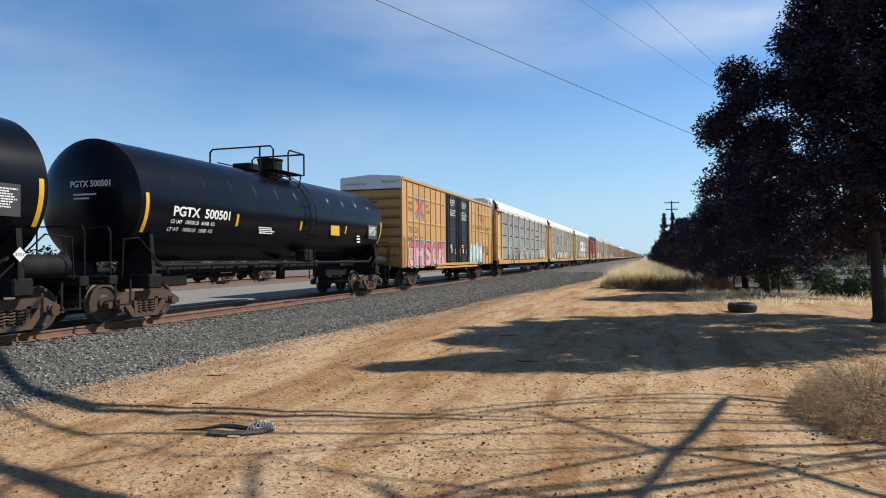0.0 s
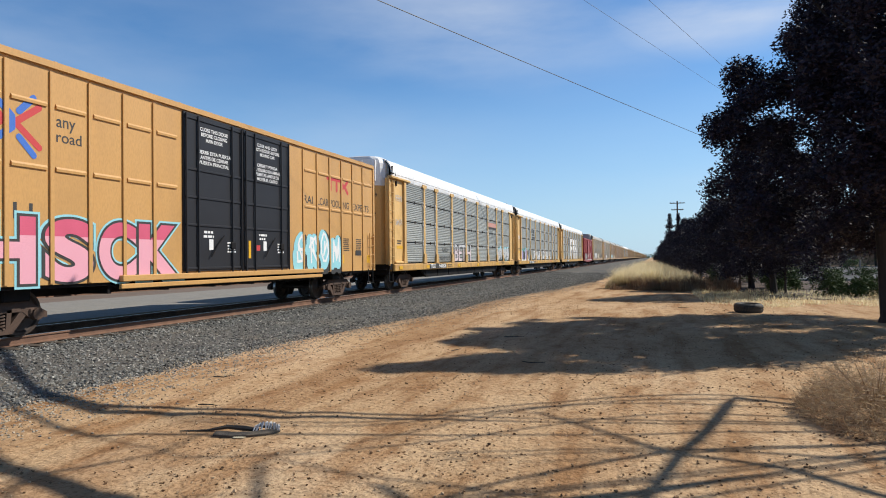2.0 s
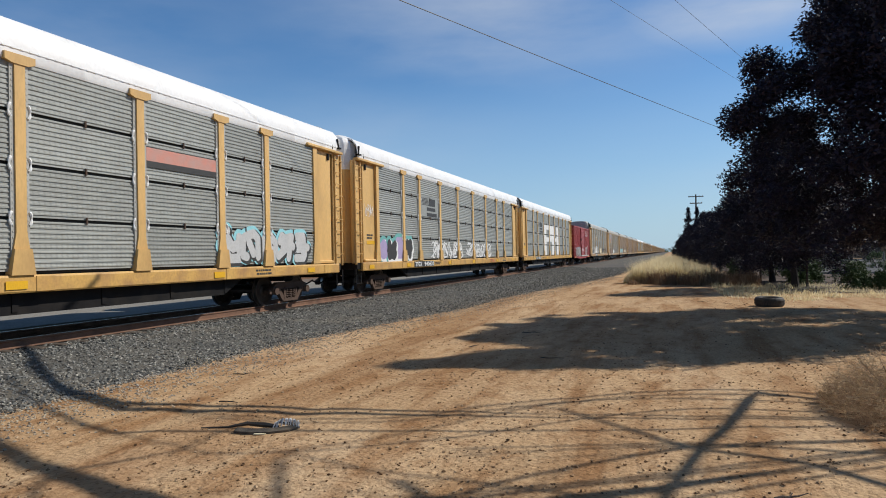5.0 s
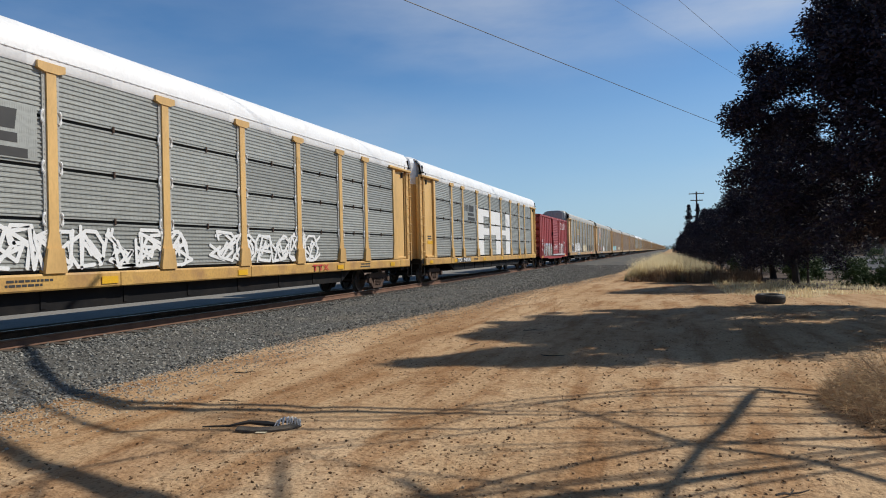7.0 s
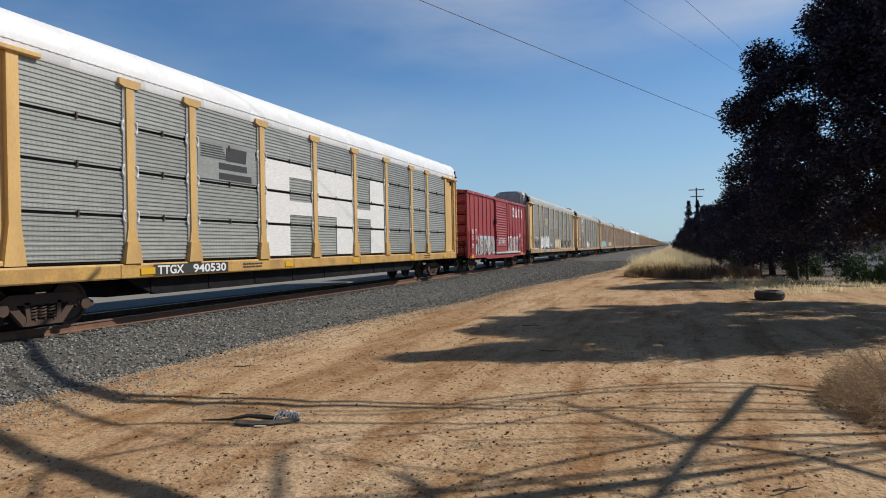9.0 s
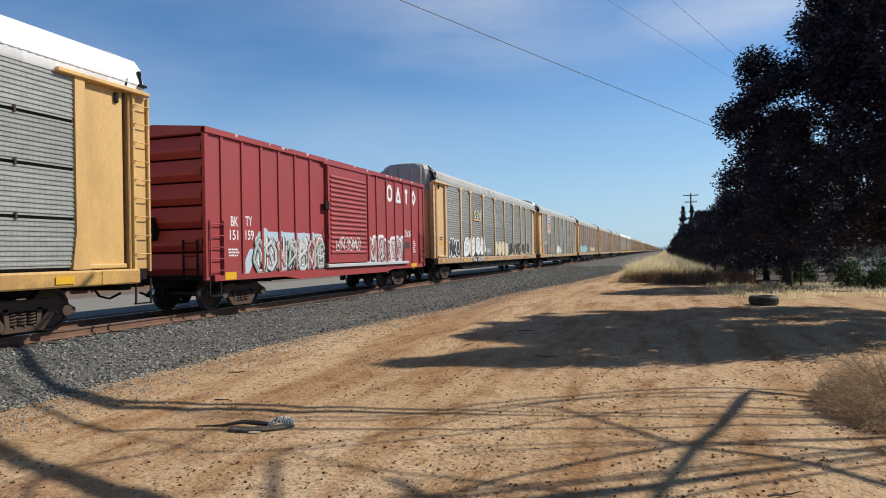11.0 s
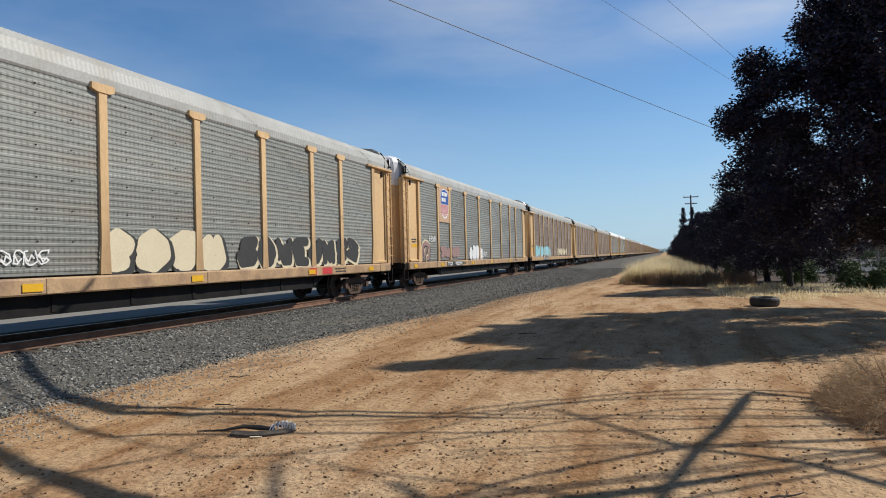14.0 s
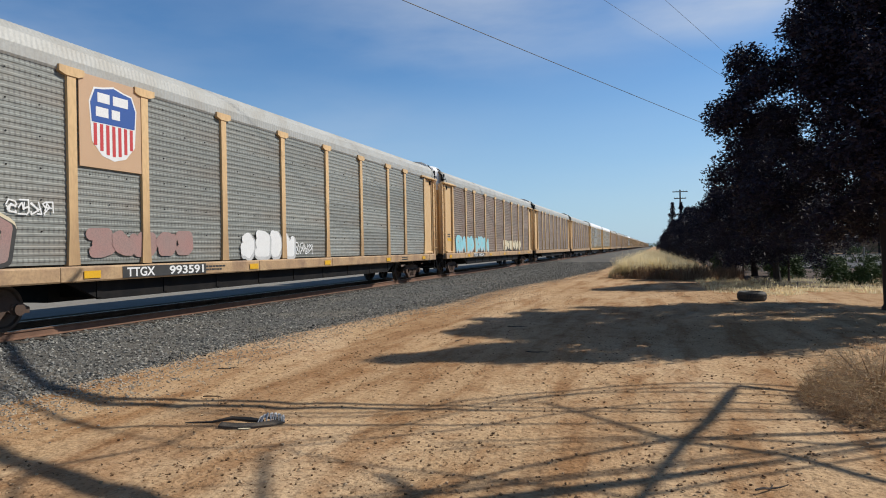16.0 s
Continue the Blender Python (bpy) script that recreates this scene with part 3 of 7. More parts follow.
def letter_tag(parent, x, z, height, spans, fill, edge, halo, label, top=None, fat=0.03):
    """Readable sprayed letters, each in its own span along the car, with an edge and a halo round it."""
    for k, (ch, ya, yb) in enumerate(spans):
        base = raw_letter(ch, fat)
        xs, ys = [v.co.x for v in base.vertices], [v.co.y for v in base.vertices]
        x0, w, b0, h = min(xs), max(xs) - min(xs), min(ys), max(ys) - min(ys)
        layers = [(halo, fat + 0.06), (edge, fat + 0.032), (fill, fat)]
        first = None
        for j, (m, bold) in enumerate(layers):
            if not m:
                continue
            me = raw_letter(ch, bold)
            for v in me.vertices:
                v.co = ((v.co.x - x0) * (yb - ya) / w, (v.co.y - b0) * height / h, 0)
            me.materials.append(m)
            if top and j == 2:
                me.materials.append(top)
                bm = bmesh.new()
                bm.from_mesh(me)
                bmesh.ops.bisect_plane(bm, geom=bm.verts[:] + bm.edges[:] + bm.faces[:], plane_co=(0, height * 0.72, 0), plane_no=(0, 1, 0))
                for f in bm.faces:
                    f.material_index = 1 if f.calc_center_median().y > height * 0.72 else 0
                bm.to_mesh(me)
                bm.free()
            ob = part("sprayed_letter" if first is None else "letter_layer", me, None, first or parent, label if first is None else "")
            ob.matrix_basis = (Matrix.Translation((x + 0.005 * j + 0.004 * (k % 2), ya, z)) @ ON_SIDE) if first is None else Matrix.Translation((0, 0, 0.005 * j))
            first = first or ob


def bars(parent, x, y, z, width, rows, row_h, mat, label, seed=1, gap=0.35):
    """Small unreadable writing as broken bars."""
    rng, s = random.Random(seed), Shape()
    for k in range(rows):
        p = y + rng.uniform(0, 0.06) * width
        end = y + width * rng.uniform(0.8, 1.0)
        while p < end - row_h * 0.5:
            q = min(end, p + row_h * rng.uniform(0.8, 3.0))
            zz = z - k * row_h * 1.6
            s.box(x, x + 0.002, p, q, zz, zz + row_h * (1 - gap * 0.3))
            p = q + row_h * 0.45
    return part("stencil", s, mat, parent, label)


# ---- train: auto carriers ----
POSTS = (4.75, 6.73, 9.64, 12.62, 15.54, 18.41, 21.2, 23.25)
ROWS = ((1.29, 2.205), (2.27, 3.185), (3.25, 4.135), (4.2, 5.12))


def panel_mesh(mat, ribs, deep, name):
    """A one metre long sheet of pressed steel with ribs along its length."""
    prof, h = [], 1.0
    for k in range(ribs):
        z = h * k / ribs
        p = h / ribs
        prof += [(0, z), (0, z + p * 0.42), (deep, z + p * 0.56), (deep, z + p * 0.86)]
    prof += [(0, h), (-0.03, h), (-0.03, 0)]
    s = Shape()
    s.prism(prof, 0, 1)
    return s.mesh(name, mat)


PANEL_NEW = panel_mesh(GALVANISED, 10, 0.017, "side_panel")
PANEL_OLD = panel_mesh(WEATHERED, 8, 0.010, "side_panel")
PANEL_RUST = panel_mesh(RUSTED, 8, 0.012, "side_panel")


def post_mesh(mat, flared):
    s = Shape()
    h, b = 5.12, 1.24
    w = 0.105
    out = [(-w, h), (-w, b + 0.75), (-0.24 if flared else -0.14, b), (0.24 if flared else 0.14, b), (w, b + 0.75), (w, h)]
    s.plate(out, 1.50, 1.615)
    s.plate([(-0.3, h + 0.06), (-0.3, h - 0.07), (-w - 0.05, h - 0.12), (w + 0.05, h - 0.12), (0.3, h - 0.07), (0.3, h + 0.06)], 1.55, 1.635)
    if flared:
        s.plate([(-0.17, b + 0.45), (-0.24, b - 0.02), (0.24, b - 0.02), (0.17, b + 0.45)], 1.60, 1.66)
    return s.mesh("post", mat)


def clip_mesh():
    """A curved lug across the gap between the panel rows, waisted in the middle."""
    s = Shape()
    s.tube([(1.588, 0.15 + 0.065 * math.sin(a), 0.125 * math.cos(a)) for a in (0.3 + 2.54 * j / 8 for j in range(9))], [0.024, 0.03, 0.03, 0.022, 0.014, 0.022, 0.03, 0.03, 0.024], 6)
    return s.mesh("clip", WHITE_PAINT)


FLANGE = Shape().box(1.55, 1.582, -0.185, -0.1, 1.3, 5.1).box(1.55, 1.582, 0.1, 0.185, 1.3, 5.1)
for j in range(36):
    for k in (-0.145, 0.145):
        FLANGE.box(1.58, 1.59, k - 0.014, k + 0.014, 1.36 + 0.104 * j, 1.39 + 0.104 * j)
FLANGE = FLANGE.mesh("flange", GREY_ROOF)
BOLTS = Shape()
for z in (1.9, 2.5, 3.1, 3.7, 4.3, 4.85):
    for k in range(3):
        BOLTS.box(0.0, 0.012, 0.2 + 0.28 * k, 0.21 + 0.28 * k, z - 0.013, z + 0.013)
BOLTS = BOLTS.mesh("bolt_row", BLACK)
POST_NEW, POST_OLD, CLIPS = post_mesh(YELLOW, True), post_mesh(YELLOW_DULL, False), clip_mesh()
ROOF_ARC = [(1.585, 5.12), (1.585, 5.34), (1.53, 5.60), (1.36, 5.80), (1.0, 5.92), (0.5, 5.98), (0, 6.0)]
ROOF_RING = ROOF_ARC + [(-x, z) for x, z in ROOF_ARC[-2::-1]]
ROOF_IN = [(x * 0.985, z - 0.05) for x, z in ROOF_RING[::-1]]


def roof_mesh(mat, ribbed):
    """One sheet: fine cross ribs, or smooth with fourteen standing seams."""
    s, rings, spots, rise = Shape(), [], [], 0.95 if ribbed else 1.10
    if ribbed:
        spots = [(0.35 + 27.4 * k / 480, -0.008 * (k % 2)) for k in range(481)]
    else:
        spots = [(0.35, 0.0)]
        for k in range(14):
            y = 0.35 + 27.4 * (k + 0.5) / 14
            spots += [(y - 0.03, 0.0), (y - 0.02, 0.004), (y + 0.02, 0.004), (y + 0.03, 0.0)]
        spots.append((27.75, 0.0))
    for y, g in spots:
        rings.append([(x * (1 + g * 0.5), y, 5.12 + (z - 5.12) * rise + g * (z - 5.1)) for x, z in ROOF_RING + ROOF_IN])
    s.loft(rings)
    return s.mesh("roof", mat, not ribbed)


ROOF_NEW, ROOF_OLD = roof_mesh(WHITE_ROOF, False), roof_mesh(GREY_ROOF, True)


def end_ring(z, grow=0.0):
    """Plan of the folded end doors at a height."""
    p = [(1.36, 0.62), (1.30, 0.30), (1.14, 0.10), (0.85, 0.0), (0.02, -0.03)]
    p = [(x - grow, y) for x, y in p]
    return [(x, y, z) for x, y in p] + [(-x, y, z) for x, y in p[::-1]]


def end_mesh(name, mat, z0, z1, roofed):
    s = Shape()
    if roofed:
        rings = [end_ring(z0), end_ring(5.5)] + [[(x * k, y + d, z) for x, y, z in end_ring(h)] for k, d, h in ((0.975, 0.02, 5.74), (0.90, 0.06, 5.93), (0.72, 0.12, 6.05), (0.4, 0.2, 6.09))]
        s.loft(rings)
    else:
        s.loft([end_ring(z0), end_ring(z1)])
    return s.mesh(name, mat)


END_NEW, END_OLD = end_mesh("end_door", YELLOW, 1.22, 4.72, False), end_mesh("end_door", YELLOW_DULL, 1.22, 4.72, False)
HOOD_NEW, HOOD_OLD = end_mesh("end_hood", WHITE_ROOF, 4.72, 6, True), end_mesh("end_hood", GREY_ROOF, 4.72, 6, True)


HOOD_RIB_NEW, HOOD_RIB_OLD = [Shape().box(-0.03, 0.03, -0.07, 0.06, 4.9, 5.86, 0.01).mesh("hood_rib", m) for m in (WHITE_ROOF, GREY_ROOF)]
END_FITTINGS = [("lock_rod", Shape().tube([(x, -0.025, 1.32), (x, -0.025, 4.7)], 0.02, 6).mesh("lock_rod", YELLOW_DULL)) for x in (-0.7, 0.0, 0.7)]
END_FITTINGS += [("cross_bar", Shape().box(0.3, 0.95, -0.045, 0.02, z - 0.03, z + 0.03).mesh("cross_bar", BLACK)) for z in (3.48,)]


def sill_mesh(mat):
    s = Shape()
    s.prism([(1.40, 0.90), (1.60, 0.90), (1.62, 0.93), (1.62, 1.18), (1.60, 1.22), (1.40, 1.22)], 0.55, 27.55)
    for y in (0.6, 4.4, 11.2, 15.8, 21.3, 26.5):
        s.box(1.60, 1.635, y, y + 0.4, 0.91, 1.2, 0.01)
    return s.mesh("side_sill", mat)


def underframe_mesh():
    s = Shape()
    s.box(-1.52, 1.52, 0.25, 27.85, 0.98, 1.22)
    s.prism([(-0.4, 0.45), (0.4, 0.45), (0.4, 1.0), (-0.4, 1.0)], 5.2, 21.9)
    s.plate([(4.6, 0.98), (5.6, 0.50), (21.5, 0.50), (22.5, 0.98)], 1.28, 1.38)
    s.plate([(4.6, 0.98), (5.6, 0.50), (21.5, 0.50), (22.5, 0.98)], -1.38, -1.28)
    for k in range(9):
        s.box(-1.4, 1.4, 5.5 + k * 2.0, 5.62 + k * 2.0, 0.55, 0.98)
    for y in (0.45, 27.3):
        s.box(-1.3, 1.3, y, y + 0.35, 0.75, 1.0, 0.03)
    for y in (2.95, 25.1):
        s.box(-1.1, 1.1, y - 0.3, y + 0.3, 0.72, 1.0, 0.05)
    return s.mesh("underframe", BLACK)


SILL_DULL = material("faded_sill_paint", (0.52, 0.35, 0.19), 0.7, tint=(0.36, 0.22, 0.12), scale=1.2, amount=0.7, fine=18, dirt=(0.20, 0.12, 0.08), dirt_scale=2.0, dirt_amount=0.7, vary=0.05)
SILL_MESH, SILL_OLD, UNDERFRAME = sill_mesh(SILL), sill_mesh(SILL_DULL), underframe_mesh()


def door_bay_meshes(mat):
    """The flush yellow bay beside the end doors: panel, jamb, header, corner column, latch (end at y = 0)."""
    return {"bay_panel": Shape().box(1.42, 1.50, 0.86, 2.0, 1.24, 5.10, 0.02).mesh("bay_panel", mat),
            "jamb": Shape().plate([(1.93, 5.12), (1.93, 2.0), (1.83, 1.24), (2.27, 1.24), (2.17, 2.0), (2.17, 5.12)], 1.48, 1.60).mesh("jamb", mat),
            "header": Shape().box(1.44, 1.66, 0.2, 2.6, 5.06, 5.16, 0.02).mesh("header", mat),
            "corner_column": Shape().box(1.36, 1.50, 0.10, 0.70, 1.20, 5.05, 0.02).mesh("corner_column", mat),
            "latch": Shape().box(1.5, 1.56, 1.0, 1.12, 4.78, 5.0, 0.02).mesh("latch", BLACK),
            "threshold": Shape().box(1.44, 1.58, 0.86, 1.9, 1.24, 1.34, 0.02).mesh("threshold", mat)}


def ladder_mesh(mat):
    s = Shape()
    for y in (0.16, 0.60):
        s.box(1.50, 1.56, y - 0.03, y + 0.03, 1.15, 5.06, 0.008)
    return s.mesh("ladder", mat)


BAY_NEW, BAY_OLD, LADDER_NEW, LADDER_OLD = door_bay_meshes(YELLOW), door_bay_meshes(YELLOW_DULL), ladder_mesh(YELLOW), ladder_mesh(YELLOW_DULL)
FLIP_END = Matrix.Translation((0, 28.1, 0)) @ Matrix.Diagonal((1, -1, 1, 1))
# far wall, plus an added sheet whose black gives the panel gaps shade
BACK_WALL = Shape().box(-1.55, -1.50, 0.6, 27.5, 1.22, 5.2).box(1.46, 1.50, 2.02, 26.08, 1.24, 5.14).mesh("liner", GAP_SHADE)


def roof_hose_mesh():
    s = Shape()
    s.tube([(0.9, 0.3, 5.98), (1.25, 0.42, 5.88), (1.5, 0.62, 5.6), (1.56, 0.8, 5.35), (1.58, 0.85, 5.2)], 0.03, 6)
    s.box(1.5, 1.66, 0.3, 0.5, 5.25, 5.3)
    s.tube([(1.58, 0.4, 5.3), (1.58, 0.45, 5.6)], 0.04, 6)
    return s.mesh("roof_strap", BLACK)


STRAP = roof_hose_mesh()


LATCH = Shape().box(-0.01, 0.022, -0.022, 0.022, -0.07, 0.07, 0.006).mesh("latch", TRUCK)
EDGE_STRIP = Shape().box(-0.01, 0.012, 0.4, 27.7, -0.012, 0.012)
for j in range(152):
    EDGE_STRIP.box(0.0, 0.02, 0.45 + 0.18 * j, 0.52 + 0.18 * j, -0.015, 0.015)
EDGE_STRIP = EDGE_STRIP.mesh("edge_strip", WHITE_ROOF)


def auto_carrier(label, old=False, white=True, spin=True, rust=False):
    car = thing("autorack", label, "freight car", "cars of the train")
    part("underframe", UNDERFRAME, None, car, "black fish-belly underframe")
    part("side_sill", SILL_OLD if old else SILL_MESH, None, car, "chipped yellow deck sill")
    part("liner", BACK_WALL, None, car)
    part("roof", ROOF_OLD if old else ROOF_NEW, None, car, "ribbed dull grey roof" if old else "smooth white painted roof")
    if not old:
        part("edge_strip", EDGE_STRIP, None, car, "studded strip along the roof edge", at=pose(1.585, 0, 5.29))
    for m in (Matrix(), FLIP_END):
        leaf = part("end_door", END_OLD if old else END_NEW, None, car, at=m)
        for name, me in END_FITTINGS:
            part(name, me, None, leaf)
        for x in (-0.95, -0.32, 0.32, 0.95):
            part("hood_rib", HOOD_RIB_NEW if white else HOOD_RIB_OLD, None, car, at=m @ pose(x, 0, 0))
        part("end_hood", HOOD_NEW if white else HOOD_OLD, None, car, "white hood over the end doors" if white else "dull grey hood over the end doors", at=m)
        for name, me in (BAY_OLD if old else BAY_NEW).items():
            part(name, me, None, car, at=m)
        part("roof_strap", STRAP, None, car, at=m)
        ladder = part("ladder", LADDER_OLD if old else LADDER_NEW, None, car, at=m)
        for k in range(9):
            part("rung", RUNG, None, ladder, at=pose(1.53, 0.38, 1.55 + 0.41 * k))
        part("step", STEP_BLACK, None, car, "black sill step", at=m @ pose(1.52, 0.35, 0.95))
    for y in POSTS:
        post = part("post", POST_OLD if old else POST_NEW, None, car, at=pose(0, y, 0))
        if not old:
            part("flange", FLANGE, None, post, "pale bolted flange strips")
            for z in (2.237, 3.217, 4.167):
                for k in (1, -1):
                    part("clip", CLIPS, None, post, "white rounded clip", at=Matrix.Translation((0, 0, z)) @ Matrix.Diagonal((1, k, 1, 1)))
    edges = [2.15, *[p for y in POSTS for p in (y - 0.1, y + 0.1)], 25.95]
    for a, b in zip(edges[::2], edges[1::2]):
        if old:
            part("bolt_row", BOLTS, None, car, at=Matrix.Translation((1.556, a, 0)) @ Matrix.Diagonal((1, b - a, 1, 1)))["kind"] = "stuff"
        for z0, z1 in ROWS:
            if not old and z0 > 1.5:
                part("latch", LATCH, None, car, at=pose(1.575, (a + b) / 2, z0 - 0.018))
            part("side_panel", PANEL_RUST if rust else PANEL_OLD if old else PANEL_NEW, None, car, at=Matrix.Translation((1.547, a, z0 - (0.03 if old else 0))) @ Matrix.Diagonal((1, b - a, z1 - z0 + (0.06 if old else 0), 1)))
    for y in (2.95, 25.1):
        add_truck(car, y, spin)
    add_couplers(car, 28.1)
    return car


def sill_marks(car, number, y, seed, ahead=1.3):
    s = Shape()
    s.box(1.622, 1.628, y - 0.12, y + ahead + 1.35, 0.935, 1.185)
    part("number_plate_ground", s, BLACK_PAINT, car)
    lettering("TTGX", 1.632, y, 0.955, 0.205, 0.85, WHITE_PAINT, car, 0.025, "white reporting mark")
    lettering(number, 1.632, y + ahead, 0.955, 0.205, 1.25, WHITE_PAINT, car, 0.025, "white car number")
    for yy in (1.1, 4.95, 10.7, 15.2, 20.8, 25.4):
        part("reflector_strip", Shape().box(1.636, 1.642, yy, yy + 0.42, 0.97, 1.12), ORANGE_MARK, car, "yellow reflective strip")
    bars(car, 1.624, 8.6, 1.08, 1.0, 2, 0.05, BLACK_PAINT, "small black stencilling", seed)
    bars(car, 1.624, 22.6, 1.08, 0.9, 2, 0.06, BLACK_PAINT, "small black stencilling", seed + 1)
    bars(car, 1.506, 1.15, 2.25, 0.6, 2, 0.07, BLACK_PAINT, "small black stencilling", seed + 2)
    s = Shape()
    s.box(1.503, 1.508, 1.15, 1.85, 1.92, 2.06)
    part("data_plate", s, ORANGE_MARK, car, "small yellow data plate")
    end_lettering("TTGX", 0.35, -0.052, 4.45, 0.16, 0.6, BLACK_PAINT, car)
    end_lettering(number, 0.35, -0.052, 4.22, 0.16, 0.7, BLACK_PAINT, car)


CARS = []  # the cars with where their near end stands at the start


def placed(car, y0):
    CARS.append((car, y0))
    return car


# the first carriers, with white roofs
ar1 = placed(auto_carrier("yellow auto carrier with grey panels, white roof and pink tags"), 50.1)
sill_marks(ar1, "940628", 5.57, 3, 1.46)
letter_tag(ar1, 1.575, 1.3, 0.98, (("B", 10.12, 10.85), ("E", 10.95, 11.65), ("T", 11.72, 12.5), ("H", 12.8, 13.75)), LIGHT_PINK, BLACK_PAINT, None, "pale pink sprayed letter with a black edge", PALE, 0.012)
s = Shape()
strokes_to(s, [[(9.4, 1.45), (9.68, 2.0), (9.96, 1.45), (9.3, 1.78), (10.05, 1.78), (9.4, 1.45)]], 0.1, 1.577, None)
part("sprayed_star", s, BLACK_PAINT, ar1, "black sprayed star")
graffiti(ar1, 1.575, 21.1, 1.3, 4.4, 1.0, 5, PALE, BLACK_PAINT, "pale sprayed tag with dark edge", 6, 0.5, CYAN)
graffiti(ar1, 1.508, 1.0, 3.0, 0.8, 0.3, 4, PALE, None, "thin chalk scrawl", 7, 0.18)
graffiti(ar1, 1.508, 1.0, 4.1, 0.8, 0.3, 4, PALE, None, "thin chalk scrawl", 8, 0.18)
lettering("GIRLS", 1.577, 7.79, 1.82, 0.25, 1.0, BLACK_PAINT, ar1, 0.0, "thin black sprayed letters")
lettering("NIGHT OUT", 1.577, 7.36, 1.36, 0.26, 1.9, BLACK_PAINT, ar1, 0.0, "thin black sprayed letters")
part("red_stripe", Shape().box(1.574, 1.58, 18.6, 21.0, 3.68, 3.98), material("faded_orange_red_paint", (0.62, 0.24, 0.18), 0.6, tint=(0.45, 0.30, 0.26), scale=4, amount=0.8), ar1, "faded red stripe")
part("dark_stripe", Shape().box(1.574, 1.58, 18.6, 21.0, 3.54, 3.68), BLACK_PAINT, ar1)


def striped_sign(car, y, z):
    """A block sign: six black stripes and a dark block above two lines of bars."""
    ground = part("sign_ground", Shape().box(1.55, 1.574, y - 0.1, y + 2.3, z - 0.55, z + 0.45), GALVANISED, car, "smooth grey sign plate")
    for k in range(6):
        part("stripe", Shape().box(1.574, 1.579, y, y + 1.05 - 0.04 * k, z + 0.06 * k, z + 0.06 * k + 0.03), BLACK_PAINT, ground)
    part("block", Shape().plate([(y + 0.98, z - 0.02), (y + 1.85, z - 0.02), (y + 1.9, z + 0.34), (y + 1.02, z + 0.34)], 1.574, 1.58), BLACK_PAINT, ground, "bold black block")
    for k in range(2):
        part("bar", Shape().box(1.574, 1.579, y + 0.7, y + 1.9 + 0.2 * k, z - 0.26 - 0.26 * k, z - 0.09 - 0.26 * k), BLACK_PAINT, ground)


ar2 = placed(auto_carrier("yellow auto carrier with grey panels, white roof and lilac tags"), 79.0)
sill_marks(ar2, "940631", 5.96, 23, 1.18)
striped_sign(ar2, 7.05, 3.85)
graffiti(ar2, 1.575, 2.05, 1.3, 3.6, 0.92, 4, (LILAC, BLACK_PAINT, LILAC, BLACK_PAINT), WHITE_PAINT, "lilac and black sprayed block letter", 21, 0.8, TEAL)
for y, w, k in ((8.3, 5.1, 22), (8.5, 4.9, 26), (14.2, 5.4, 24), (14.4, 5.1, 27)):
    graffiti(ar2, 1.575 + 0.01 * (k % 2), y, 1.28, w, 0.9, 6, WHITE_PAINT, None, "thin white outlined sprayed form", k, 0.16)
letter_tag(ar2, 1.64, 0.96, 0.2, (("T", 19.1, 19.4), ("T", 19.45, 19.75), ("X", 19.8, 20.15)), SIGN_RED, None, None, "small red letter")
graffiti(ar2, 1.508, 1.05, 3.0, 0.7, 0.5, 3, WHITE_PAINT, None, "thin white scrawl", 25, 0.18)

ar3 = placed(auto_carrier("yellow auto carrier with grey panels and large white painted blocks"), 108.05)
sill_marks(ar3, "940530", 5.46, 33, 1.18)
striped_sign(ar3, 7.05, 3.85)


def roller_blocks(car):
    """Big blocky marks rolled on in white, cut out in squares."""
    for y0, y1, z0, z1 in ((9.8, 11.1, 1.29, 4.16), (11.1, 12.5, 3.7, 4.16), (11.1, 12.5, 2.55, 2.97), (12.68, 14.1, 2.58, 4.16), (14.1, 15.4, 1.29, 4.16), (15.7, 16.87, 2.6, 2.95), (16.87, 18.15, 1.29, 4.16)):
        for za, zb in ROWS:
            a, b = max(z0, za + 0.01), min(z1, zb - 0.01)
            if b > a:
                part("roller_paint", Shape().box(1.560, 1.577, y0, y1, a, b), ROLLER_WHITE, car, "large white roller-painted block")


roller_blocks(ar3)

# older carriers with dull ribbed roofs
ar4 = placed(auto_carrier("faded yellow auto carrier with grey roof and white bubble tags", True, False), 155.3)
sill_marks(ar4, "853750", 7.0, 43, 1.19)
graffiti(ar4, 1.58, 2.5, 1.3, 1.9, 1.0, 3, BLACK_PAINT, WHITE_PAINT, "white and black sprayed tag", 41, 0.5, WHITE_PAINT)
graffiti(ar4, 1.58, 5.16, 1.27, 4.9, 1.2, 4, WHITE_PAINT, BLACK_PAINT, "solid white bubble form with a dark edge", 42, 0.72, None, PALE)
graffiti(ar4, 1.58, 12.4, 1.26, 4.2, 1.0, 4, CREAM, BLACK_PAINT, "cream bubble form with a dark edge", 44, 0.62)
graffiti(ar4, 1.58, 17.1, 1.26, 7.5, 0.98, 8, BLACK_PAINT, CREAM, "black bubble form with pale lines", 45, 0.55)
graffiti(ar4, 1.58, 10.3, 1.45, 1.0, 0.3, 4, WHITE_PAINT, None, "thin white scrawl", 46, 0.2)
part("sign_plate", Shape().box(1.582, 1.60, 7.3, 9.1, 3.42, 3.52), TAN_SIGN, ar4, "tan sign plate")
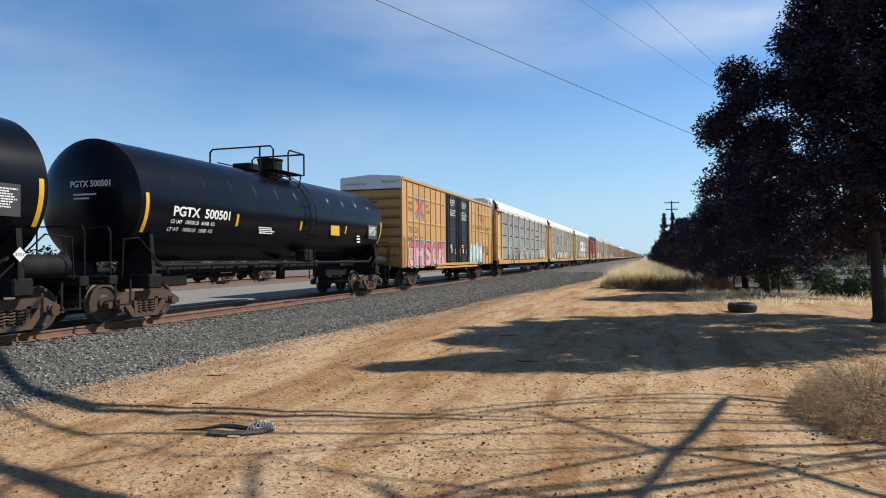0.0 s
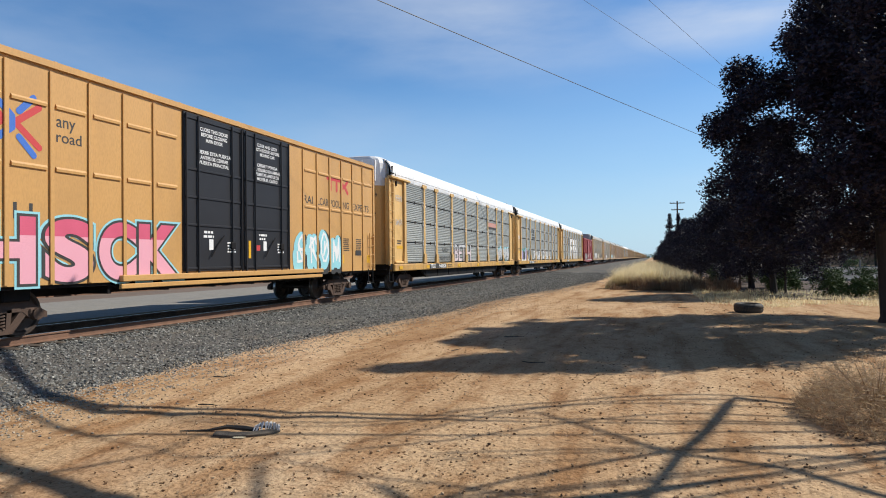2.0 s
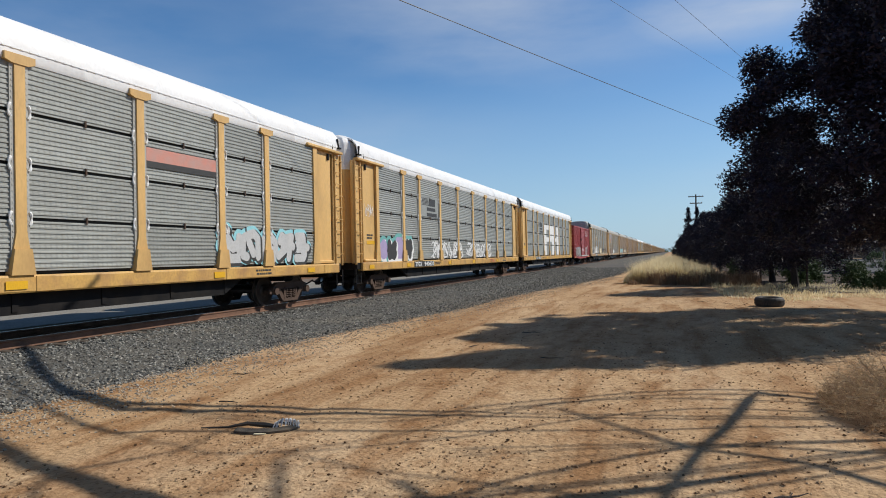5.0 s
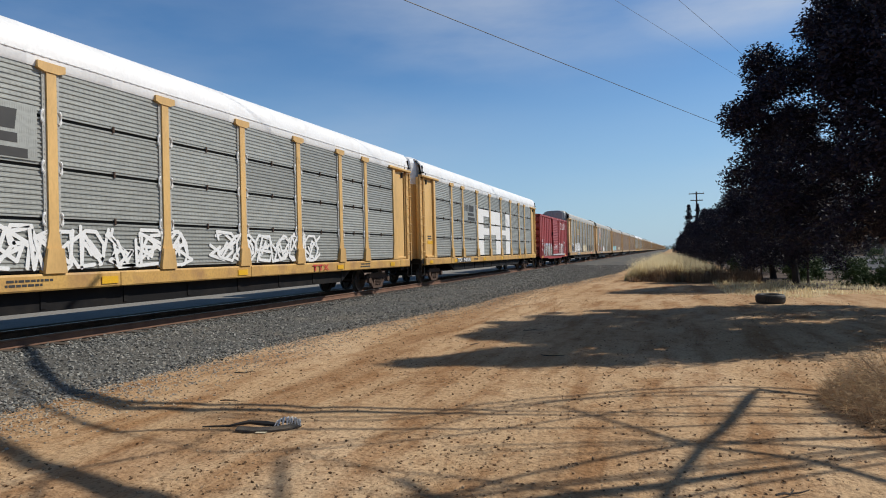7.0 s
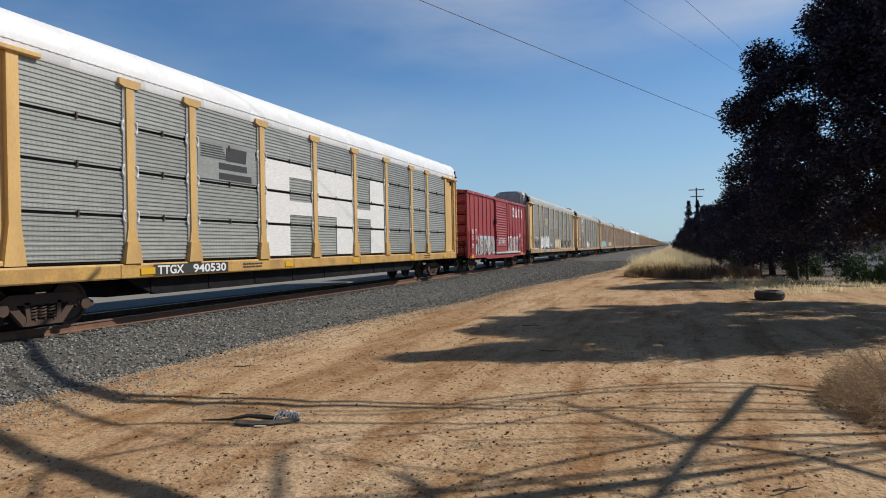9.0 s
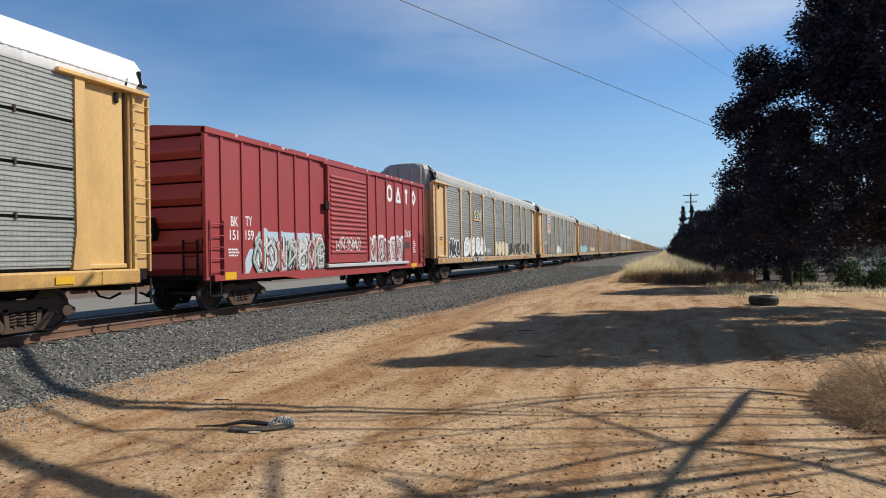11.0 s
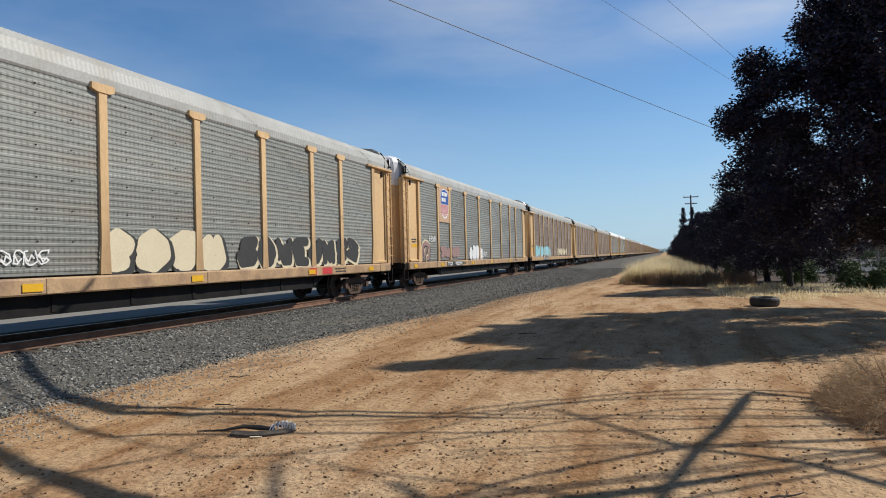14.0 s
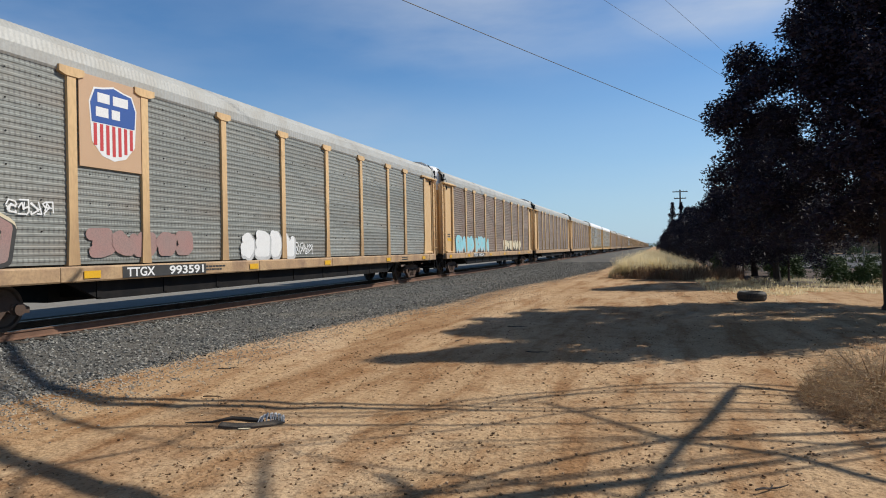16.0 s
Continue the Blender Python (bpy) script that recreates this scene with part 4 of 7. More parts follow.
for y, form in ((7.62, "69 39 06 03 30 60 93 96 69"), (8.2, "29 79 75 24 20 70"), (8.76, "49 94 40 04 49")):
    run = [[(y + int(q[0]) / 9 * 0.34, 3.62 + int(q[1]) / 9 * 0.4) for q in form.split()]]
    s = Shape()
    strokes_to(s, run, 0.2, 1.583, None)
    block = part("sign_block", s, BLACK_PAINT, ar4, "tan block sign with a dark edge")
    s = Shape()
    strokes_to(s, run, 0.13, 1.587, None)
    part("sign_face", s, CREAM, block)
s = Shape()
s.box(1.626, 1.632, 20.9, 22.4, 0.95, 1.17)
part("sign_ground", s, SIGN_RED, ar4)

ar5 = placed(auto_carrier("rusty tan auto carrier with weathered panels and a shield sign", True, True), 184.5)
sill_marks(ar5, "993591", 6.1, 53, 1.33)


def shield_sign(car, y, z):
    """A tan plate with a shield: a blue top with two white bars, red and white stripes below."""
    part("sign_plate", Shape().box(1.58, 1.60, y, y + 1.8, z, z + 1.9), TAN_SIGN, car, "tan sign plate")
    cy, w, b, t = y + 0.9, 0.62, z + 0.22, z + 1.72
    out = [(cy - w * 0.95, z + 0.95), (cy - w, z + 1.35), (cy - w * 0.8, t - 0.08), (cy - 0.45 * w, t - 0.05), (cy, t + 0.02), (cy + 0.45 * w, t - 0.05), (cy + w * 0.8, t - 0.08), (cy + w, z + 1.35),
           (cy + w * 0.95, z + 0.95), (cy + w * 0.9, b + 0.35), (cy + w * 0.5, b + 0.08), (cy, b), (cy - w * 0.5, b + 0.08), (cy - w * 0.9, b + 0.35)]
    shield = part("shield", Shape().plate([(cy + (a - cy) * 1.06, z + 0.97 + (c - z - 0.97) * 1.05) for a, c in out], 1.60, 1.604), WHITE_PAINT, car, "shield with stripes below a blue field")
    part("field", Shape().plate([p for p in out[:9]], 1.604, 1.608), SIGN_BLUE, shield)
    s = Shape()
    for k in range(7):
        a = cy - w * 0.88 + k * w * 1.76 / 6.6
        low = b + 0.06 + 0.3 * (abs(a + 0.05 - cy) / w) ** 2
        s.box(1.604, 1.608, a, a + 0.085, low, z + 0.93)
    part("stripes", s, SIGN_RED, shield)
    bars(car, 1.609, cy - 0.45, z + 1.38, 0.95, 1, 0.2, WHITE_PAINT, "white bar", 3, 0)
    bars(car, 1.609, cy - 0.5, z + 1.08, 1.02, 1, 0.2, WHITE_PAINT, "white bar", 4, 0)


shield_sign(ar5, 4.93, 3.25)
graffiti(ar5, 1.58, 10.3, 1.27, 2.9, 0.8, 4, WHITE_PAINT, PALE, "white blocky sprayed form", 51, 0.6)
graffiti(ar5, 1.58, 13.3, 1.35, 1.1, 0.4, 4, WHITE_PAINT, None, "thin white scrawl", 56, 0.2)
graffiti(ar5, 1.58, 2.2, 1.3, 1.2, 0.95, 1, FADED_RED, BLACK_PAINT, "faded dark and red sprayed form", 52, 0.3, CREAM)
graffiti(ar5, 1.58, 5.1, 1.4, 3.3, 0.62, 5, FADED_RED, None, "faded red block form", 54, 0.7)
graffiti(ar5, 1.58, 3.3, 2.2, 1.0, 0.3, 4, WHITE_PAINT, None, "thin white scrawl", 55, 0.2)

ar6 = placed(auto_carrier("rusty tan auto carrier with brown panels and pale blue tags", True, True, rust=True), 213.4)
graffiti(ar6, 1.58, 2.5, 1.3, 8.0, 1.0, 8, CYAN, PALE, "pale blue sprayed tag", 61, 0.5)
graffiti(ar6, 1.58, 15.0, 1.3, 7.0, 0.8, 6, CREAM, BLACK_PAINT, "faded cream tag", 62, 0.5)
sill_marks(ar6, "852214", 6.4, 63)
far_old = placed(auto_carrier("faded tan auto carrier with weathered panels and a grey roof", True, False, False, True), 242.4)
far_new = placed(auto_carrier("yellow auto carrier with grey panels and a bright white roof", False, True, False), 300.2)


def distant_carrier():
    """The far tail of the train: one side, posts, roof, sill and wheels."""
    car = thing("autorack", "faded tan auto carrier in the far tail of the train", "freight car", "cars of the train")
    part("underframe", UNDERFRAME, None, car)
    part("side_sill", SILL_OLD, None, car)
    part("roof", roof_mesh(GREY_ROOF, False), None, car)
    part("liner", BACK_WALL, None, car)
    part("side_panel", PANEL_RUST, None, car, at=Matrix.Translation((1.547, 2.15, 1.25)) @ Matrix.Diagonal((1, 23.8, 3.87, 1)))
    for y in POSTS:
        part("post", POST_OLD, None, car, at=pose(0, y, 0))
    for m in (Matrix(), FLIP_END):
        part("end_door", END_OLD, None, car, at=m)
        part("bay_panel", BAY_OLD["bay_panel"], None, car, at=m)
        part("end_hood", HOOD_OLD, None, car, at=m)
    for y in (2.95, 25.1):
        truck = part("truck", BOLSTER, None, car, at=pose(0, y, 0))
        for k in (-0.89, 0.89):
            part("wheelset", WHEELSET, None, truck, at=pose(0, k, WHEEL_R))
    return car


tail = placed(distant_carrier(), 242.4 + 28.9 * 14)
for k in range(15, 42):
    placed(copy_thing(tail, Matrix()), 242.4 + 28.9 * k)
for k in (1, 4, 5, 6, 7, 9, 10, 11, 12, 13):
    placed(copy_thing(far_old, Matrix()), 242.4 + 28.9 * k)
for k in (3, 8):
    placed(copy_thing(far_new, Matrix()), 242.4 + 28.9 * k)


# ---- train: tank cars ----
def tank_car(label, number, first=False):
    car = thing("tank_car", label, "freight car", "cars of the train")
    R, CZ, y0, y1 = 1.48, 2.85, 1.1, 15.7
    prof = [(y0 - 0.42, 0.02), (y0 - 0.40, 0.4), (y0 - 0.34, 0.8), (y0 - 0.24, 1.12), (y0 - 0.10, 1.36), (y0 - 0.03, 1.45), (y0, R)]
    prof += [(y0 + 0.02, R), *[(y0 + (y1 - y0) * k / 6, R) for k in range(1, 6)], (y1 - 0.02, R), (y1, R)] + [(y1 + y0 - a, r) for a, r in prof[::-1]]
    s = Shape()
    s.loft([[(r * math.sin(2 * math.pi * k / 56), y, CZ + r * math.cos(2 * math.pi * k / 56)) for k in range(56)] for y, r in prof])
    tank = part("tank", s, BLACK_TANK, car, "gloss black cylindrical tank with domed ends", smooth=True)
    for k in range(1, 12):  # weld seams
        y = y0 + (y1 - y0) * k / 12
        s = Shape()
        s.loft([[((R + d) * math.sin(2 * math.pi * j / 56), yy, CZ + (R + d) * math.cos(2 * math.pi * j / 56)) for j in range(56)] for yy, d in ((y - 0.016, 0.0005), (y - 0.008, 0.004), (y + 0.008, 0.004), (y + 0.016, 0.0005))], False)
        part("weld_seam", s, BLACK_TANK, tank)
    yc = (y0 + y1) / 2
    # top platform
    s = Shape()
    for a, b, c, d in ((0.55, 1.08, -0.9, 1.1), (-1.08, -0.55, -0.9, 1.1), (-0.55, 0.55, 0.95, 1.1)):
        s.box(a, b, yc + c, yc + d, 4.36, 4.39, 0.01)
    for k in (-0.6, 0.2, 0.9):
        for side in (-1, 1):
            s.tube([(side * 1.05, yc + k, 4.37), (side * 0.95, yc + k, 3.95)], 0.025, 6)
    part("top_platform", s, BLACK, car, "black steel walkway")
    for side in (0.45,):
        s = Shape()
        w, z, a, b = 1.05, 5.12, yc - 0.92, yc + 1.1
        s.tube([(w, a, 4.37), (w, a, z - 0.12), (w - 0.1, a, z), (-w - 0.2, a, z), (-w - 0.3, a, z - 0.1), (-w - 0.3, a, 4.37)], 0.03, 6)
        s.tube([(-w, b, 4.37), (-w, b, z - 0.1), (-w + 0.1, b, z), (w, b, z), (w, yc + 0.1, z), (w, yc + 0.02, z - 0.1), (w, yc + 0.02, 4.37)], 0.03, 6)
        s.tube([(w, b, 4.37), (w, b, z)], 0.03, 6)
        s.tube([(0.55, a, 4.37), (0.55, a, z)], 0.03, 6)
        s.tube([(-w, a, z - 0.45), (-w, b, z - 0.45)], 0.025, 6)
        part("guard_rail", s, BLACK, car, "bent black pipe guard rail")
    s = Shape()
    s.tube([(0, yc + 0.6, 4.3), (0, yc + 0.6, 4.86), (0, yc + 0.6, 4.88), (0, yc + 0.6, 4.93)], [0.42, 0.42, 0.45, 0.45], 20)
    s.tube([(0.0, yc - 0.35, 4.3), (0.0, yc - 0.35, 4.62)], 0.15, 12)
    s.box(-0.35, 0.35, yc - 1.15, yc - 0.5, 4.34, 4.58, 0.04)
    part("manway", s, BLACK, car, "black manway dome with valves")
    # side ladder
    for side in (1,):
        s = Shape()
        for k in (-0.22, 0.22):
            s.tube([(side * (R + 0.1) * math.sin(a), yc + 0.8 + k, CZ + (R + 0.1) * math.cos(a)) for a in (0.2 + 0.2 * j for j in range(10))], 0.016, 6)
        for j in range(9):
            a = 0.3 + 0.2 * j
            p = ((R + 0.1) * math.sin(a), CZ + (R + 0.1) * math.cos(a))
            s.tube([(p[0], yc + 0.58, p[1]), (p[0], yc + 1.02, p[1])], 0.012, 5)
        s.tube([(1.5, yc + 0.58, 1.9), (1.5, yc + 0.62, 0.75), (1.5, yc + 0.98, 0.75), (1.5, yc + 1.02, 1.9)], 0.02, 6)
        part("side_ladder", s, BLACK, car)
    # yellow conspicuity stripes bent round the shell
    for yy, hgt in ((y0 + 0.15, 0.92), (y0 + 3.75, 0.34), (y0 + 7.4, 0.3), (y0 + 10.9, 0.3), (y1 - 0.2, 0.92)):
        s = Shape()
        mid = 2.55
        rings = []
        for j in range(7):
            z = mid - hgt / 2 + hgt * j / 6
            a = math.asin(max(-1, min(1, (z - CZ) / R)))
            rings.append([((R + d) * math.cos(a), q, CZ + (R + d) * math.sin(a)) for d, q in ((0.003, yy), (0.006, yy), (0.006, yy + 0.11), (0.003, yy + 0.11))])
        s.loft(rings)
        part("reflector_strip", s, ORANGE_MARK, car, "yellow reflective strip")
    # frame, bolsters, running boards
    s = Shape()
    for k in (-1, 1):
        s.box(-0.3, 0.3, yc + k * 6.8 - 2.6, yc + k * 6.8 + 2.6, 0.72, 1.12, 0.03)
        s.box(-1.45, 1.45, yc + k * 6.8 - 0.22, yc + k * 6.8 + 0.22, 0.76, 1.1, 0.03)
        for side in (-1, 1):
            s.prism([(side * 0.3, 1.05), (side * 1.4, 1.05), (side * 1.32, 2.05), (side * 0.9, 1.7), (side * 0.4, 1.42)], yc + k * 6.8 - 0.06, yc + k * 6.8 + 0.06)
        e = 0.12 if k < 0 else 16.43
        s.box(-1.5, 1.5, e, e + 0.25, 0.9, 1.1, 0.02)
    part("underframe", s, BLACK, car, "black stub sill frame")
    for k, e in ((1, 0.2), (-1, 16.6)):
        s = Shape()
        for a, b, hz in ((1.45, 1.25, 2.15),):
            s.tube([(a, e, 1.05), (a, e, hz - 0.1), (a - 0.06, e, hz), (a - b, e, hz), (a - b - 0.02, e, hz - 0.12), (a - b - 0.02, e, 1.05)], 0.018, 6)
        s.tube([(1.48, e + k * 0.3, 1.05), (1.48, e + k * 0.35, 1.9), (1.4, e + k * 0.9, 1.95), (1.4, e + k * 1.9, 1.1)], 0.018, 6)
        part("end_handrail", s, BLACK, car)
        part("step", STEP_BLACK, None, car, "black sill step", at=pose(1.46, e + k * 0.35, 0.95))
    s = Shape()
    s.tube([(0.0, y0 + 1.7, 0.95), (0.0, yc - 1.6, 0.95), (0.0, yc - 1.5, 1.2)], 0.06, 8)
    s.tube([(0.35, y0 + 1.7, 1.1), (0.35, y1 - 1.7, 1.1)], 0.035, 6)
    s.tube([(0.5, yc + 0.4, 1.35), (0.5, yc + 0.4, 0.75)], 0.16, 10)
    s.box(0.9, 1.3, yc + 0.7, yc + 1.3, 1.35, 1.75, 0.04)
    s.tube([(1.2, y0 + 0.6, 1.5), (1.2, y0 + 0.9, 1.3), (1.2, y1 - 0.9, 1.3), (1.2, y1 - 0.6, 1.5)], 0.05, 8)
    part("piping", s, BLACK, car, "black piping and bottom outlet valve")
    s = Shape()
    s.tube([(1.15, 15.2, 1.32), (1.15, 15.26, 1.32), (1.15, 16.35, 1.32), (1.15, 16.41, 1.32)], [0.16, 0.24, 0.24, 0.16], 16)
    part("air_reservoir", s, BLACK, car, "black air reservoir drum", smooth=True)

    def on_tank(mesh, yy, z, mat, lab=""):
        """Bends flat letters round the shell."""
        for v in mesh.vertices:
            zz = z + v.co.y
            a = math.asin(max(-1, min(1, (zz - CZ) / R)))
            v.co = ((R + 0.006) * math.cos(a), yy + v.co.x, CZ + (R + 0.006) * math.sin(a))
        mesh.materials.append(mat)
        part("lettering", mesh, mat, car, lab)

    on_tank(text_mesh("PGTX  " + number, 0.25, 2.32, 0.03), y0 + 1.12, 2.52, WHITE_PAINT, "white reporting mark and number")
    on_tank(text_mesh("LD LMT   188300 LB   85408  KG", 0.095, 1.72, 0.012), y0 + 1.08, 2.34, WHITE_PAINT, "small white stencilling")
    on_tank(text_mesh("LT WT    74700 LB   33800  KG", 0.095, 1.76, 0.012), y0 + 1.04, 2.15, WHITE_PAINT, "small white stencilling")
    bars(car, R - 0.045, y0 + 4.9, 2.38, 0.9, 4, 0.035, WHITE_PAINT, "small white stencilling", 4)
    bars(car, R - 0.05, y0 + 12.0, 2.3, 0.35, 3, 0.07, WHITE_PAINT, "small white stencilling", 6)
    part("placard", Shape().plate([(y0 + 9.65, 2.3), (y0 + 10.35, 2.3), (y0 + 10.35, 2.68), (y0 + 9.65, 2.68)], R - 0.04, R - 0.012), ORANGE_MARK, car, "yellow square placard")
    s = Shape()
    s.plate([(y1 - 1.55, 2.25), (y1 - 0.6, 2.25), (y1 - 0.6, 2.85), (y1 - 1.55, 2.85)], R - 0.075, R + 0.004)
    chart = part("data_chart", s, BLACK_PAINT, car, "black chart with rows of white text")
    bars(chart, R + 0.005, y1 - 1.5, 2.74, 0.85, 8, 0.03, WHITE_PAINT, "", 8)
    end_lettering("PGTX " + number, -0.15, y0 - 0.425, 3.12, 0.15, 1.15, WHITE_PAINT, car, 0.03)
    for k in range(2):
        part("stencil", Shape().box(-0.05, 0.6 - 0.2 * k, y0 - 0.43, y0 - 0.425, 2.93 - 0.09 * k, 2.97 - 0.09 * k), WHITE_PAINT, car)
    for k in (-6.8, 6.8):
        add_truck(car, yc + k)
    add_couplers(car, 16.8)
    if not first:
        return car
    # diamond placard on its bracket
    s = Shape()
    s.plate([(14.96, 1.55), (15.10, 1.41), (15.24, 1.55), (15.10, 1.69)], 1.46, 1.47)
    part("placard_bracket", Shape().box(1.4, 1.455, 15.07, 15.13, 1.0, 1.6), BLACK, car)
    d = part("hazard_placard", s, WHITE_PAINT, car, "white diamond hazard placard")
    lettering("3257", 1.474, 15.0, 1.52, 0.06, 0.2, BLACK_PAINT, d)
    return car


placed(tank_car("black tank car with yellow reflective strips on grimy trucks", "500501"), 11.5)
placed(tank_car("black tank car with a white hazard placard by its end", "500487", True), -5.6)


# ---- train: boxcars ----
def corrugated_end(width, z0, z1, pitch, deep, mat, name="end_wall"):
    """Ribs across the end, each with a sloped top and underside (end at y = 0)."""
    prof, z = [(0.12, z0)], z0
    while z + pitch <= z1 + 1e-6:
        prof += [(0.0, z), (-deep, z + pitch * 0.26), (-deep, z + pitch * 0.42), (-0.3 * deep, z + pitch * 0.8), (0.0, z + pitch * 0.92)]
        z += pitch
    prof += [(0.0, z1), (0.12, z1)]
    s = Shape()
    s.loft([[(x, y, z) for y, z in prof] for x in (-width, width)])
    return s.mesh(name, mat)


def box_car():
    car = thing("boxcar", "ochre high-roof boxcar with charcoal doors and a pink tag", "freight car", "cars of the train")
    L = 19.1
    part("body", Shape().box(-1.56, 1.56, 0.1, L - 0.1, 1.0, 5.2), BOX_YELLOW, car, "ochre painted steel body")
    for y in (0.0, L - 0.16):
        for x in (-1.6, 1.48):
            part("corner_post", Shape().box(x, x + 0.12, y, y + 0.16, 0.98, 5.26, 0.012), BOX_YELLOW, car)
    rib = Shape().plate([(-0.045, 1.02), (0.045, 1.02), (0.045, 5.12), (-0.045, 5.12)], 1.55, 1.598).mesh("side_rib", BOX_YELLOW)
    left, right = [0.76, 1.65, 2.55, 3.5, 4.42, 5.35, 6.27], [13.2, 14.15, 15.1, 16.05, 17.0, 17.95]
    for y in left + right:
        part("side_rib", rib, None, car, at=pose(0, y, 0))
    shelf = Shape().prism([(1.555, 0.0), (1.59, 0.0), (1.595, 0.05), (1.57, 0.09), (1.555, 0.09)], 0, 1).mesh("cross_rib", BOX_YELLOW)
    for run, end in ((left, 7.15), (right, 18.95)):
        for a, b in zip(run, run[1:] + [end]):
            for z in (4.42, 3.2):
                part("cross_rib", shelf, None, car, at=Matrix.Translation((0, a + 0.1, z)) @ Matrix.Diagonal((1, b - a - 0.2, 1, 1)))
    ends = corrugated_end(1.48, 1.1, 4.75, 0.456, 0.11, BOX_YELLOW)
    for m in (Matrix.Translation((0, 0.1, 0)), Matrix.Translation((0, L - 0.1, 0)) @ Matrix.Diagonal((1, -1, 1, 1))):
        part("end_wall", ends, None, car, "ribbed ochre end", at=m)
        s = Shape()
        s.loft([[(x, y, z) for x, z in ((-1.56, 4.76), (1.56, 4.76), (1.56, 5.33), (0.0, 5.45), (-1.56, 5.33))] for y in (-0.13, 0.0)])
        part("end_header", s, WHITE_ROOF, car, "white painted header", at=m)
    s = Shape()
    s.prism([(-1.62, 5.19), (1.62, 5.19), (1.62, 5.32), (0, 5.44), (-1.62, 5.32)], 0.11, L - 0.11)
    for k in range(1, 16):
        y = L * k / 16
        s.prism([(-1.6, 5.31), (1.6, 5.31), (1.6, 5.335), (0, 5.465), (-1.6, 5.335)], y - 0.04, y + 0.04)
    part("roof", s, BOX_YELLOW, car, "ochre ribbed roof")
    # doors
    for k, a in enumerate((7.25, 9.78)):
        b = a + 2.45
        door = part("door", Shape().box(1.55, 1.605, a, b, 1.17, 5.16, 0.01), DOOR_BLACK, car, "charcoal plug door with white stencils")
        for z in (1.25, 2.35, 3.05, 3.75, 5.04):
            part("door_rib", Shape().box(1.6, 1.63, a + 0.04, b - 0.04, z - 0.03, z + 0.03, 0.008), DOOR_BLACK, door)
        for y in (a + 0.06, a + 0.52, a + 1.95, b - 0.06):
            part("lock_rod", Shape().tube([(1.645, y, 1.12), (1.645, y, 5.12)], 0.026, 8), DOOR_BLACK, door)
        s = Shape()
        s.tube([(1.66, a + 1.55, 2.1), (1.68, a + 1.2, 1.8), (1.67, a + 1.0, 1.55)], 0.02, 6)
        s.box(1.63, 1.68, a + 1.85, a + 2.05, 1.75, 1.95, 0.02)
        part("door_handle", s, BLACK, door)
        lines = (("CLOSE THIS DOOR", "BEFORE CLOSING", "MAIN DOOR", "", "CIERRE ESTA PUERTA", "ANTES DE CERRAR", "PUERTA PRINCIPAL"),
                 ("CLOSE AND LOCK", "BOTH DOORS BEFORE", "MOVING CAR", "", "CIERRE Y PONGA", "EL SEGURO EN AMBAS", "PUERTAS ANTES DE", "MOVER EL CARRO"))[k]
        for j, words in enumerate(lines):
            if words:
                w = 0.078 * len(words)
                lettering(words, 1.610, a + 1.22 - w / 2, 4.78 - 0.135 * j - (0.05 if j > 3 else 0), 0.095, w, WHITE_PAINT, door, 0.02)
        bars(door, 1.607, a + 0.75, 2.15, 0.45, 2, 0.07, WHITE_PAINT, "", 70 + k)
        bars(door, 1.607, a + 1.75, 1.9, 0.4, 4, 0.05, WHITE_PAINT, "", 72 + k)
        part("sticker", Shape().box(1.606, 1.61, a + 0.98, a + 1.15, 1.72, 2.0), WHITE_PAINT, door, "white sticker")
        if k:
            part("sticker", Shape().box(1.606, 1.61, a + 0.62, a + 0.8, 1.72, 1.88), SIGN_RED, door, "red sticker")
            part("reflector_strip", Shape().box(1.606, 1.612, a + 0.22, a + 0.33, 1.5, 2.0), ORANGE_MARK, door, "yellow reflective strip")
    for z0, z1, x in ((1.0, 1.14, 1.68), (0.84, 0.95, 1.64)):
        part("door_track", Shape().box(1.55, x, 5.2, 14.4, z0, z1, 0.015), BOX_YELLOW, car)
    s = Shape()
    s.box(-0.35, 0.35, 0.3, L - 0.3, 0.72, 1.0)
    s.plate([(4.9, 1.0), (5.5, 0.78), (13.8, 0.78), (14.4, 1.0)], 1.42, 1.5)
    s.box(-1.5, 1.5, 0.1, L - 0.1, 0.93, 1.01)
    for y in (3.0, 16.1):
        s.box(-1.3, 1.3, y - 0.3, y + 0.3, 0.7, 0.95, 0.03)
    for k in range(6):
        s.box(-1.45, 1.45, 5.0 + k * 1.8, 5.1 + k * 1.8, 0.75, 0.95)
    part("underframe", s, BLACK, car, "black underframe")
    # ladders and grabs
    for ya, yb in ((0.15, 0.62), (L - 0.62, L - 0.15)):
        lad = part("ladder", Shape().box(1.62, 1.65, ya, ya + 0.04, 1.05, 2.5).box(1.62, 1.65, yb - 0.04, yb, 1.05, 2.5), BOX_YELLOW, car)
        for k in range(4):
            part("rung", Shape().tube([(1.64, ya, 1.25 + 0.38 * k), (1.64, yb, 1.25 + 0.38 * k)], 0.014, 6), BOX_YELLOW, lad)
        part("step", STEP_BLACK, None, car, "black sill step", at=pose(1.56, (ya + yb) / 2, 1.0))
    lad = part("end_ladder", Shape().box(0.95, 0.99, -0.1, -0.06, 1.2, 2.1).box(1.38, 1.42, -0.1, -0.06, 1.2, 2.1), BOX_YELLOW, car)
    for k in range(3):
        part("rung", Shape().tube([(0.95, -0.09, 1.3 + 0.36 * k), (1.42, -0.09, 1.3 + 0.36 * k)], 0.014, 6), BOX_YELLOW, lad)
